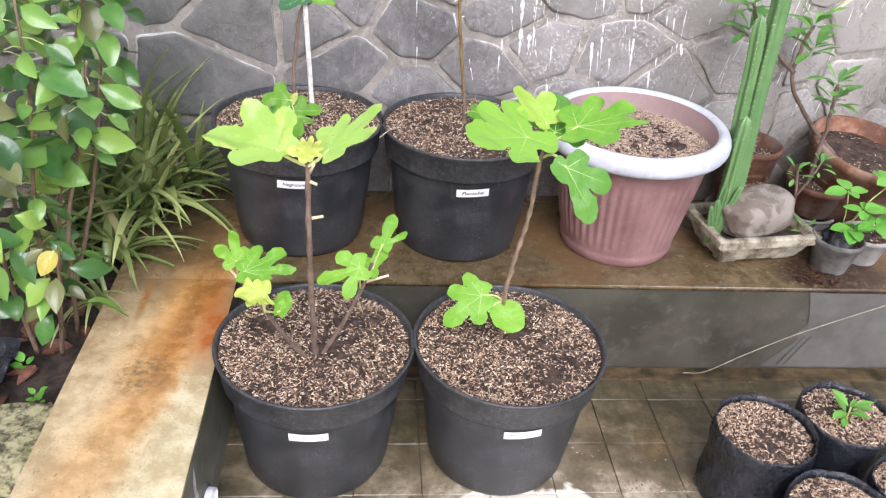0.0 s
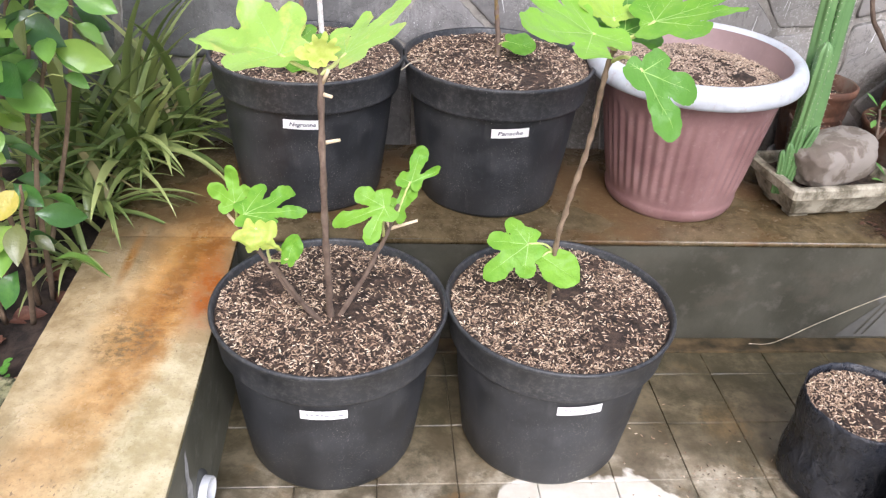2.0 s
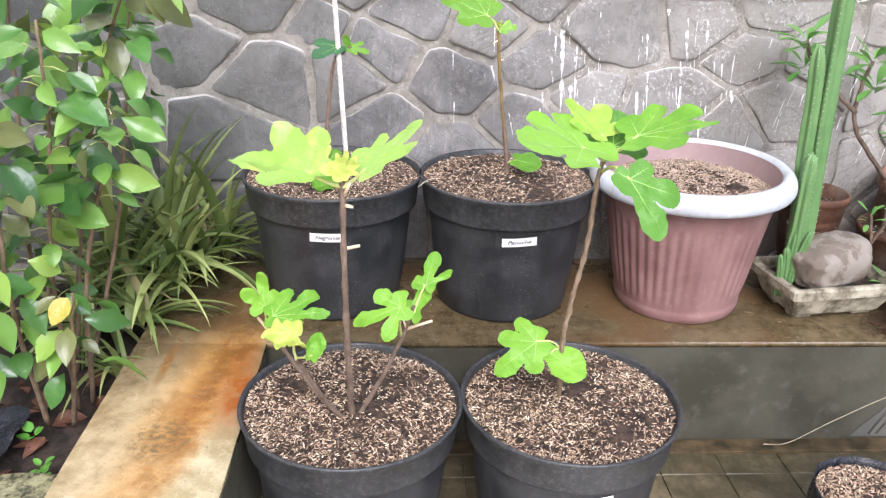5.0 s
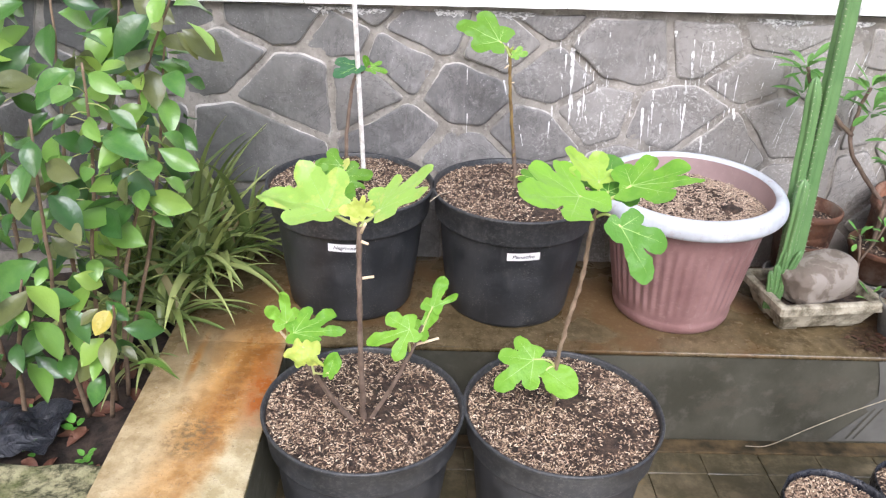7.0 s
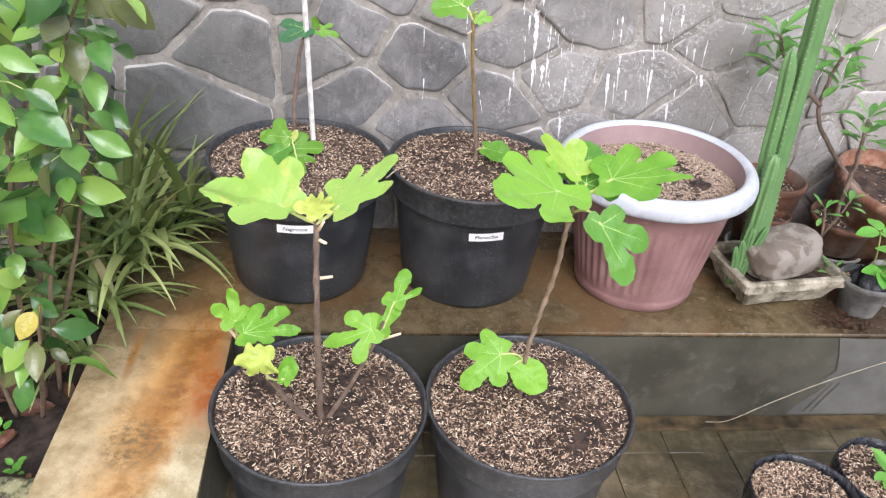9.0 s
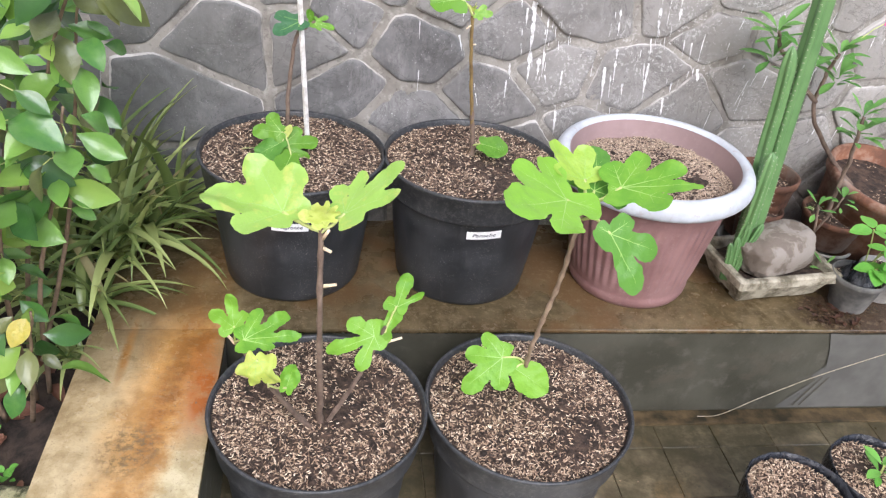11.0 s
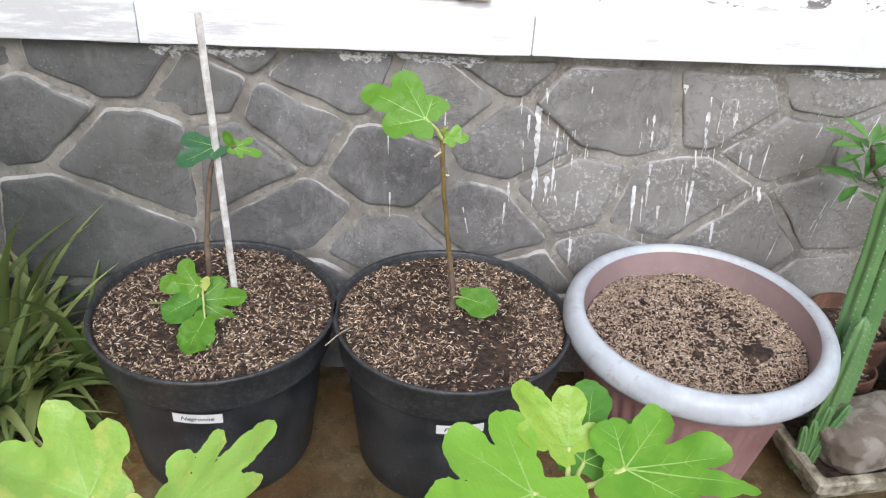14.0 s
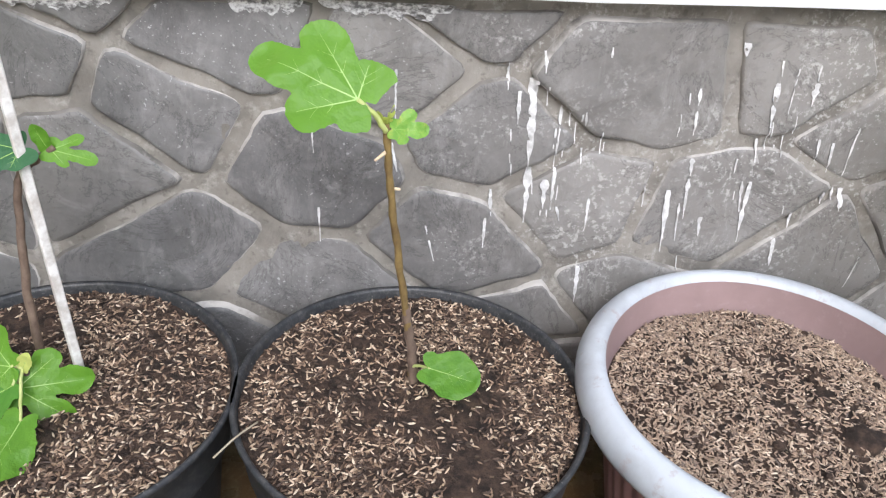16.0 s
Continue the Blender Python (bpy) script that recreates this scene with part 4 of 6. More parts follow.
def black_pot(at, label, seed, angle, zl, words="", lean=0.0, R=0.209, tilt=0.0, count=10500, level=0.308, mulch=None):
    ob = thing("plant_pot", pose(*at, tilt, 0, 0), label, "plant pot", "black nursery pots")
    H, k = 0.322, R / 0.209
    prof = [(0.0, 0.004), (0.135, 0.004), (0.15, 0.0), (0.157, 0.003), (0.161, 0.012), (0.176, 0.13), (0.187, 0.243), (0.188, 0.2495),
            (0.1883, 0.2502), (0.1985, 0.2506), (0.2, 0.2515), (0.2004, 0.256), (0.2066, 0.308), (0.211, 0.314), (0.2125, 0.319), (0.211, 0.3225), (0.207, 0.3225), (0.2045, 0.319), (0.2, 0.29), (0.195, 0.25)]
    prof = [(r * k, z) for r, z in prof]

    def shape(r, z, a):
        return r * (1 + 0.004 * noise.noise((math.cos(a) * 1.3, math.sin(a) * 1.3, seed + z * 2)))

    hang("pot_body", mesh_of("pot_body", *lathe(prof, 96, shape), POT), ob, "dusty black plastic")
    fill(ob, 0.2025 * k, level, seed, count, 0.006, mulch)

    def side(z):
        return k * (0.161 + (z - 0.012) * (0.189 - 0.161) / 0.234)

    strip = hang("paper_label", mesh_of("paper_label", *label_mesh(side, angle, zl, 0.08, 0.0215, lean), LABEL), ob, "white paper label")
    if words:
        hang("lettering", writing(words, side, angle, zl, 0.054, 0.0125, lean), strip)
    else:
        rnd = random.Random(seed)
        u = -0.03
        vs, fs = [], []
        while u < 0.026:
            w = rnd.uniform(0.004, 0.009)
            v2, f2 = label_mesh(side, angle + (u + w / 2) / side(zl), zl + rnd.uniform(-0.001, 0.001), w, 0.0035, lean, 0.0013)
            fs += [tuple(i + len(vs) for i in f) for f in f2]
            vs += v2
            u += w + rnd.uniform(0.0015, 0.004)
        hang("lettering", mesh_of("lettering", vs, fs, FAINT), strip)
    return ob


POT_A, POT_B = V(-0.303, 1.33, 0), V(0.118, 1.334, 0)
POT_C, POT_D, POT_E = V(-0.372, 1.862, BENCH_Z), V(0.045, 1.852, BENCH_Z), V(0.49, 1.834, BENCH_Z + 0.003)
black_pot(POT_A, "large black plastic pot with a faded paper label, on the tiles", 1, radians(-91.2), 0.219, "", 0.02)
black_pot(POT_B, "large black plastic pot with a slanting paper label, on the tiles", 2, radians(-86.3), 0.2205, "", 0.05)
black_pot(POT_C, "large black plastic pot labelled Negronne, on the bench", 3, radians(-89.8), 0.225, "Negronne", -0.02, mulch=HUSK_DAMP)
black_pot(POT_D, "large black plastic pot labelled Panache, on the bench", 4, radians(-86.9), 0.2205, "Panache", 0.05, mulch=HUSK_DAMP)


def pink_pot(at, tilt):
    ob = thing("plant_pot", pose(*at, *tilt, 0), "fluted faded pink plastic pot, bleached white rim, holding only soil", "plant pot")
    S = 1.07

    def flute(r, z, a):
        # flutes end in a scalloped hem under the rim
        hem = 0.235 + 0.018 * abs(math.sin(a * 6))
        w = max(0.0, min(1.0, (z - 0.045) / 0.03)) * max(0.0, min(1.0, (hem - z) / 0.016))
        lip = max(0.0, 1 - abs(z - hem - 0.004) / 0.014)
        return r + w * 0.0019 * math.cos(a * 46) + 0.0022 * lip * lip * (3 - 2 * lip)

    prof = [(0.0, 0.006), (0.13, 0.006), (0.143, 0.0), (0.149, 0.004), (0.1525, 0.012), (0.1545, 0.024), (0.1535, 0.029)]
    prof += [(0.153 + (0.2 - 0.153) * t / 26, 0.032 + 0.252 * t / 26) for t in range(27)]
    prof += [(0.202, 0.29)]
    hang("pot_body", mesh_of("pot_body", *lathe([(r, z * S) for r, z in prof], 360, lambda r, z, a: flute(r, z / S, a)), PINK), ob, "fluted faded pink plastic")
    lip = [(0.2, 0.288), (0.227, 0.29), (0.2345, 0.2925), (0.238, 0.299), (0.2385, 0.308), (0.236, 0.318), (0.2305, 0.327), (0.2225, 0.333), (0.214, 0.3345), (0.207, 0.332), (0.2035, 0.326)]
    hang("rim", mesh_of("rim", *lathe([(r, z * S) for r, z in lip], 120), RIM), ob, "rolled bleached white rim")
    inner = [(0.204, 0.3265), (0.2, 0.3), (0.1962, 0.281), (0.19, 0.262), (0.184, 0.24)]
    hang("inner_wall", mesh_of("inner_wall", *lathe([(r, z * S) for r, z in inner], 96), PINK_DUSTY), ob, "dusty inner wall")
    fill(ob, 0.1955, 0.3, 9, 16000, 0.02, HUSK_MATTED, 0.95, 34, 0.35)
    bm = bmesh.new()
    bmesh.ops.create_icosphere(bm, subdivisions=3, radius=0.026, matrix=Matrix.Translation((0.09, -0.06, 0.312)) @ Matrix.Diagonal((1.1, 0.9, 0.55, 1)))
    for v in bm.verts:
        v.co += v.normal * 0.006 * noise.noise(v.co * 60)
    part("soil_lump", bm, SOIL, ob, "damp dark lump of soil")
    return ob


pink_pot(POT_E, (1.5, -1.5))


# ---- fig plants ----
def inside(x, y, lobes, base, seed):
    """How far (x, y) lies inside a lobed outline whose foot is at the origin; below 0 outside."""
    r = math.hypot(x, y)
    best = base * (1.0 if abs(math.atan2(x, y)) < 2.3 else max(0.1, 1 - (abs(math.atan2(x, y)) - 2.3) * 1.15)) - r
    rag = 0.036 * noise.noise((x * 4.5 + seed, y * 4.5, 0.3)) + 0.02 * noise.noise((x * 13 + seed, y * 13, 1.3)) + 0.012 * noise.noise((x * 29, y * 29 + seed, 2.3))
    for ca, sa, ln, left, right, bend, single in lobes:
        u, v = x * sa + y * ca, x * ca - y * sa
        t = u / ln
        if t < -0.02 or t > 1.03:
            continue
        v -= bend * t * t * ln
        h = right if v > 0 else left
        if single:
            w = h * max(0.0, 1 - ((t - 0.46) / 0.54) ** 2) ** 0.6 if t > -0.08 else 0
        else:
            w = h * (0.5 + 0.5 * min(1.0, max(0.0, t / 0.68)) ** 1.3)
            if t > 0.66:
                w *= max(0.0, 1 - ((t - 0.66) / 0.36) ** 2.3) ** 0.55
        best = max(best, min(w - abs(v), (1.02 - t) * ln))
    return best + rag


def fig_leaf(parent, p, q, n, lobes, material, base=0.3, cup=0.12, wave=0.05, seed=0, veins=True, fat=1.0, fold=0.0):
    """A lobed blade: p its foot, q the tip of the main lobe, n the way its face looks; lobes as (angle, length, half width)."""
    lobes = tuple((a, ln * (1.0 if a == 0 else 0.94), hw) for a, ln, hw in lobes)
    base = min(0.3, base)
    rnd = random.Random(seed)
    size = (Vector(q) - Vector(p)).length
    forms = []
    for a, ln, hw in lobes:
        sides = []
        for sign in (-1, 1):
            gaps = [d for d in (((o - a) * sign) % 360 for o, _, _ in lobes if o != a) if d < 150]
            sides.append(min(hw, math.tan(radians(0.5 * min(gaps))) * rnd.uniform(0.6, 0.68) * fat * ln) if gaps else hw)
        forms.append((math.cos(radians(a)), math.sin(radians(a)), ln, sides[0], sides[1], rnd.uniform(-0.06, 0.06), len(lobes) == 1 or hw >= 0.395))

    def lift(x, y):
        r, th = math.hypot(x, y), math.atan2(x, y)
        near = min(abs((th - radians(a) + math.pi) % (2 * math.pi) - math.pi) for a, _, _ in lobes)
        return -cup * r * r + fold * (math.sqrt(x * x + 0.004) - 0.063) + 0.12 * r * math.sin(min(near, 1.2)) + wave * 2.6 * noise.noise((x * 2.6 + seed, y * 2.6, seed * 1.7)) * r + 0.02 * noise.noise((x * 7, y * 7, seed)) * r

    # a fine grid, cut along the outline
    step = 0.027 if size > 0.07 else 0.05
    lo, hi = -int(1.15 / step), int(1.15 / step) + 1
    value = {}
    for i in range(lo, hi + 1):
        for j in range(lo, hi + 1):
            value[i, j] = inside(i * step, j * step, forms, base, seed)
    vs, fs, index = [], [], {}

    def corner(key, x, y):
        if key not in index:
            index[key] = len(vs)
            vs.append((x, y, lift(x, y)))
        return index[key]

    for i in range(lo, hi):
        for j in range(lo, hi):
            ring = [(i, j), (i + 1, j), (i + 1, j + 1), (i, j + 1)]
            if max(value[k] for k in ring) <= 0:
                continue
            face = []
            for a, b in zip(ring, ring[1:] + ring[:1]):
                fa, fb = value[a], value[b]
                if fa > 0:
                    face.append(corner(a, a[0] * step, a[1] * step))
                if (fa > 0) != (fb > 0):
                    t = fa / (fa - fb)
                    face.append(corner((min(a, b), max(a, b)), (a[0] + (b[0] - a[0]) * t) * step, (a[1] + (b[1] - a[1]) * t) * step))
            if len(face) > 2:
                fs.append(tuple(face))
    blade = hang("leaf", mesh_of("leaf", vs, fs, material), parent, "", axes(p, Vector(p).lerp(Vector(q), 0.96), n))
    if veins:
        vs, fs = [], []
        for a, ln, hw in lobes:
            ribs = [(radians(a), 0.0, ln * 0.86, 0.0075)]
            for t in (0.34, 0.56):
                for s in (-1, 1):
                    ribs.append((radians(a), t * ln, hw * 0.6, 0.0022 * s))
            for th, start, length, w in ribs:
                d = V(math.sin(th), math.cos(th))
                o = d * start
                if start:
                    g = th + (0.75 if w > 0 else -0.75)
                    d = V(math.sin(g), math.cos(g))
                sd = V(d.y, -d.x)
                b, steps = len(vs), 7
                for k in range(steps + 1):
                    t = k / steps
                    v = o + d * (length * t)
                    if inside(v.x, v.y, forms, base, seed) < 0.012:
                        break
                    for s in (-1, 1):
                        e = v + sd * (s * abs(w) * (1 - 0.85 * t))
                        vs.append((e.x, e.y, lift(e.x, e.y) + 0.006))
                for k in range((len(vs) - b) // 2 - 1):
                    fs.append((b + 2 * k, b + 2 * k + 1, b + 2 * k + 3, b + 2 * k + 2))
        if fs:
            hang("vein", mesh_of("vein", vs, fs, VEIN), blade)
    return blade


def limb(parent, name, ctrl, r0, r1, material, knots=0.0, seed=0, label=""):
    pts = curve_points(ctrl, 9)
    n = len(pts)
    radii = [(r0 + (r1 - r0) * i / (n - 1)) * (1 + knots * (0.5 + 0.5 * math.sin(i * 2.1 + seed)) ** 4) for i in range(n)]
    pts = [p + V(noise.noise((i * 0.35, seed, 0)), noise.noise((i * 0.35, seed, 7)), 0) * r0 * 0.5 for i, p in enumerate(pts)]
    return hang(name, mesh_of(name, *tube(pts, radii, 12), material), parent, label)


def spur(parent, p, q, r=0.0028):
    return hang("cut_spur", mesh_of("cut_spur", *tube([p, (Vector(p) + Vector(q)) / 2, q], [r * 1.2, r, r * 0.9], 8), CUT), parent, "pale pruned spur")


def bud(parent, p, size, seed):
    rnd = random.Random(seed)
    for k in range(5):
        a = rnd.uniform(0, 6.28)
        d = V(math.cos(a) * 0.6, math.sin(a) * 0.6 - 0.1, 1).normalized()
        fig_leaf(parent, p, Vector(p) + d * size * rnd.uniform(0.6, 1.1), (math.cos(a), math.sin(a) - 0.6, 0.5), ((0, 1, 0.22), (35, 0.7, 0.16), (-35, 0.7, 0.16)), BUD, 0.2, 0.0, 0.1, k, False)


# first plant: one straight stem, two low branches
fa = thing("fig_plant", (0, 0, 0), "young fig, bare stem, two pale leaves on top, small ones below", "fig plant", "potted figs")
SA, TA = V(-0.3, 1.3, 0.285), V(-0.304, 1.242, 0.797)
limb(fa, "stem", (SA, (-0.302, 1.268, 0.42), (-0.304, 1.245, 0.6), TA), 0.0058, 0.0041, BARK, 0.4, 1)
limb(fa, "branch", ((-0.302, 1.29, 0.288), (-0.36, 1.305, 0.345), (-0.425, 1.335, 0.425), (-0.455, 1.34, 0.47)), 0.0048, 0.003, BARK, 0.25, 2)
limb(fa, "branch", ((-0.302, 1.287, 0.29), (-0.345, 1.265, 0.36), (-0.38, 1.235, 0.45), (-0.388, 1.22, 0.475)), 0.0045, 0.003, BARK, 0.25, 5)
limb(fa, "branch", ((-0.297, 1.295, 0.288), (-0.25, 1.31, 0.37), (-0.21, 1.325, 0.45), (-0.187, 1.32, 0.525)), 0.0048, 0.003, BARK, 0.25, 3)
LBASE = V(-0.363, 1.271, 0.791)
limb(fa, "petiole", (TA - V(0, 0, 0.022), (-0.332, 1.255, 0.78), LBASE), 0.0033, 0.0026, PETIOLE)
fig_leaf(fa, LBASE, (-0.487, 1.316, 0.8), (-0.1, -0.45, 0.89), ((0, 1.02, 0.34), (44, 0.86, 0.24), (90, 0.6, 0.22), (-50, 0.66, 0.22), (148, 0.38, 0.22)), FIG_PALE, 0.3, 0.05, 0.08, 3, True, 0.96, 0.4)
RBASE = V(-0.268, 1.252, 0.802)
limb(fa, "petiole", (TA - V(0, 0, 0.022), (-0.288, 1.245, 0.785), RBASE), 0.0033, 0.0026, PETIOLE)
fig_leaf(fa, RBASE, (-0.174, 1.298, 0.866), (-0.42, -0.31, 0.85), ((0, 1.02, 0.2), (-31, 0.72, 0.17), (23, 0.84, 0.14), (-66, 0.54, 0.2), (-116, 0.32, 0.17)), FIG_PALE, 0.3, -0.05, 0.05, 4)
bud(fa, TA + V(0, 0, 0.002), 0.03, 4)
fig_leaf(fa, TA + V(0.004, -0.004, 0.0), TA + V(-0.035, -0.008, 0.012), (0.1, -0.6, 0.75), ((0, 1, 0.3), (48, 0.8, 0.25), (-45, 0.6, 0.25)), BUD, 0.4, 0.0, 0.08, 14, False)
fig_leaf(fa, TA + V(0.002, -0.01, 0.004), TA + V(0.008, -0.014, 0.046), (0.1, -0.9, 0.35), ((0, 1, 0.12), (24, 0.95, 0.12), (-24, 0.95, 0.12), (52, 0.8, 0.12), (-52, 0.8, 0.12), (80, 0.6, 0.12), (-80, 0.6, 0.12)), BUD, 0.4, -0.1, 0.05, 5, False)
spur(fa, TA + V(0.003, 0, -0.035), TA + V(0.012, -0.012, -0.012))
spur(fa, TA + V(0.003, 0, -0.052), TA + V(0.016, -0.014, -0.05))
spur(fa, (-0.302, 1.246, 0.668), (-0.278, 1.24, 0.676))
spur(fa, (-0.455, 1.34, 0.468), (-0.472, 1.348, 0.486))
spur(fa, (-0.2, 1.33, 0.472), (-0.152, 1.335, 0.486))
spur(fa, (-0.2, 1.325, 0.476), (-0.206, 1.322, 0.496), 0.002)
limb(fa, "petiole", ((-0.455, 1.34, 0.468), (-0.454, 1.33, 0.495), (-0.452, 1.318, 0.526)), 0.0022, 0.0018, PETIOLE)
fig_leaf(fa, (-0.452, 1.318, 0.524), (-0.46, 1.347, 0.581), (-0.1, -0.88, 0.47), ((0, 1, 0.2), (-50, 0.86, 0.24), (42, 0.62, 0.17), (-104, 0.5, 0.2)), FIG, 0.38, 0.0, 0.12, 6)
limb(fa, "petiole", ((-0.455, 1.34, 0.468), (-0.45, 1.315, 0.495), (-0.433, 1.287, 0.521)), 0.0022, 0.0018, PETIOLE)
fig_leaf(fa, (-0.433, 1.287, 0.521), (-0.334, 1.298, 0.528), (0.0, -0.5, 0.87), ((0, 1.02, 0.1), (-24, 0.98, 0.15), (-56, 0.72, 0.16), (-95, 0.3, 0.16), (20, 0.6, 0.1)), FIG, 0.28, 0.05, 0.08, 7)
limb(fa, "petiole", ((-0.388, 1.22, 0.474), (-0.392, 1.216, 0.51), (-0.405, 1.214, 0.54)), 0.0024, 0.002, PETIOLE)
fig_leaf(fa, (-0.405, 1.214, 0.538), (-0.372, 1.175, 0.516), (0.05, -0.5, 0.86), ((0, 1.05, 0.3), (42, 0.9, 0.28), (80, 0.8, 0.3), (-42, 0.66, 0.24), (140, 0.4, 0.25)), FIG_TURNING, 0.45, -0.3, 0.3, 8)
fig_leaf(fa, (-0.357, 1.19, 0.497), (-0.345, 1.209, 0.533), (-0.31, -0.72, 0.62), ((0, 1.05, 0.44),), FIG, 0.3, 0.1, 0.1, 9)
limb(fa, "petiole", ((-0.388, 1.22, 0.478), (-0.372, 1.2, 0.49), (-0.357, 1.19, 0.5)), 0.002, 0.0018, PETIOLE)
limb(fa, "petiole", ((-0.21, 1.325, 0.46), (-0.212, 1.29, 0.52), (-0.211, 1.258, 0.556)), 0.0024, 0.002, PETIOLE)
fig_leaf(fa, (-0.211, 1.256, 0.556), (-0.291, 1.243, 0.529), (-0.05, -0.73, 0.69), ((0, 1.05, 0.17), (50, 0.68, 0.26), (-46, 0.84, 0.17), (100, 0.38, 0.24), (-95, 0.35, 0.2)), FIG, 0.36, 0.08, 0.06, 11)
limb(fa, "petiole", ((-0.187, 1.32, 0.51), (-0.178, 1.328, 0.535), (-0.167, 1.335, 0.56)), 0.002, 0.0017, PETIOLE)
fig_leaf(fa, (-0.166, 1.335, 0.558), (-0.146, 1.372, 0.61), (-0.15, -0.79, 0.59), ((0, 1, 0.22), (48, 0.92, 0.11), (-80, 0.42, 0.24)), FIG, 0.34, 0.0, 0.1, 12)
fig_leaf(fa, (-0.19, 1.318, 0.505), (-0.164, 1.332, 0.557), (-0.3, -0.86, 0.41), ((0, 1, 0.26), (-44, 0.56, 0.2)), FIG, 0.3, 0.3, 0.1, 13)

# second plant: a leaning stem with broad leaves at the top
fb = thing("fig_plant", (0, 0, 0), "young fig with leaning knotty stem and broad bright green leaves", "fig plant", "potted figs")
SB, TB = V(0.103, 1.35, 0.28), V(0.113, 1.255, 0.832)
limb(fb, "stem", (SB, (0.088, 1.312, 0.44), (0.092, 1.292, 0.55), (0.106, 1.28, 0.66), (0.104, 1.256, 0.77), TB), 0.004, 0.0036, BARK_PALE, 0.5, 6)
limb(fb, "petiole", (TB - V(0, 0, 0.014), (0.094, 1.244, 0.834), (0.07, 1.233, 0.847)), 0.0034, 0.0026, PETIOLE)
fig_leaf(fb, (0.07, 1.233, 0.847), (-0.048, 1.166, 0.857), (0.21, -0.25, 0.95), ((0, 1.0, 0.27), (52, 0.8, 0.25), (96, 0.7, 0.23), (-42, 0.74, 0.25), (-138, 0.46, 0.26)), FIG, 0.3, -0.16, 0.04, 21)
limb(fb, "petiole", (TB, (0.112, 1.27, 0.838), (0.114, 1.289, 0.854)), 0.003, 0.0024, PETIOLE)
fig_leaf(fb, (0.114, 1.289, 0.854), (0.062, 1.344, 0.881), (0, -0.42, 0.91), ((0, 1.02, 0.24), (46, 0.82, 0.26), (-40, 0.76, 0.18), (100, 0.52, 0.25), (-105, 0.26, 0.2)), FIG_YOUNG, 0.4, -0.3, 0.05, 22)
limb(fb, "petiole", (TB - V(0, 0, 0.006), (0.135, 1.252, 0.84), (0.162, 1.252, 0.862)), 0.0036, 0.0026, PETIOLE)
fig_leaf(fb, (0.162, 1.252, 0.862), (0.271, 1.197, 0.898), (-0.44, -0.33, 0.84), ((0, 1.0, 0.1), (-14, 0.88, 0.2), (-64, 0.62, 0.27), (-112, 0.46, 0.3), (20, 0.74, 0.24), (166, 0.2, 0.2)), FIG, 0.36, -0.08, 0.04, 23)
limb(fb, "petiole", (TB, (0.122, 1.27, 0.83), (0.132, 1.285, 0.836)), 0.003, 0.0022, PETIOLE)
fig_leaf(fb, (0.132, 1.285, 0.836), (0.152, 1.365, 0.882), (-0.1, -0.5, 0.86), ((0, 1, 0.25), (52, 0.9, 0.26), (100, 0.66, 0.24), (-55, 0.66, 0.25)), FIG_DARK, 0.4, 0.05, 0.05, 24)
limb(fb, "petiole", ((0.108, 1.256, 0.80), (0.122, 1.226, 0.818), (0.141, 1.203, 0.806)), 0.003, 0.0024, PETIOLE)
fig_leaf(fb, (0.141, 1.203, 0.806), (0.194, 1.155, 0.73), (0.05, -0.74, 0.66), ((0, 1.04, 0.22), (-42, 0.94, 0.22), (-92, 0.48, 0.2), (150, 0.28, 0.15)), FIG_DARK, 0.28, 0.08, 0.05, 25)
limb(fb, "petiole", ((0.094, 1.318, 0.43), (0.07, 1.316, 0.452), (0.04, 1.316, 0.454)), 0.002, 0.0017, PETIOLE)
fig_leaf(fb, (0.04, 1.316, 0.452), (-0.043, 1.268, 0.414), (0, -0.62, 0.78), ((0, 1.0, 0.2), (42, 0.76, 0.2), (92, 0.62, 0.24), (-44, 0.66, 0.2), (136, 0.34, 0.2)), FIG, 0.38, 0.08, 0.07, 26)
limb(fb, "petiole", ((0.094, 1.318, 0.43), (0.08, 1.315, 0.438), (0.066, 1.31, 0.432)), 0.002, 0.0017, PETIOLE)
fig_leaf(fb, (0.066, 1.31, 0.431), (0.13, 1.275, 0.404), (0, -0.6, 0.8), ((0, 1.04, 0.46),), FIG, 0.24, 0.08, 0.04, 27)

# third plant: a slim upright with one large leaf
fd = thing("fig_plant", (0, 0, 0), "slim young fig with one large leaf at its tip", "fig plant", "potted figs")
TD = V(0.004, 1.855, 0.945)
limb(fd, "stem", ((0.046, 1.872, 0.562), (0.044, 1.876, 0.63), (0.026, 1.872, 0.76), (0.012, 1.862, 0.86), TD), 0.0043, 0.0033, BARK_GREEN, 0.5, 11)
limb(fd, "root_collar", ((0.046, 1.872, 0.56), (0.047, 1.873, 0.6), (0.043, 1.876, 0.645), (0.034, 1.875, 0.71)), 0.0064, 0.0048, BARK, 0.2, 12)
limb(fd, "petiole", (TD - V(0, 0, 0.008), (-0.006, 1.85, 0.955), (-0.023, 1.852, 0.97)), 0.003, 0.0024, PETIOLE)
fig_leaf(fd, (-0.023, 1.852, 0.97), (-0.121, 1.871, 1.008), (0.05, -0.8, 0.6), ((0, 1.03, 0.22), (37, 0.86, 0.25), (84, 0.42, 0.3), (-37, 0.7, 0.24)), FIG_MID, 0.3, 0.04, 0.06, 31, True, 1.22)
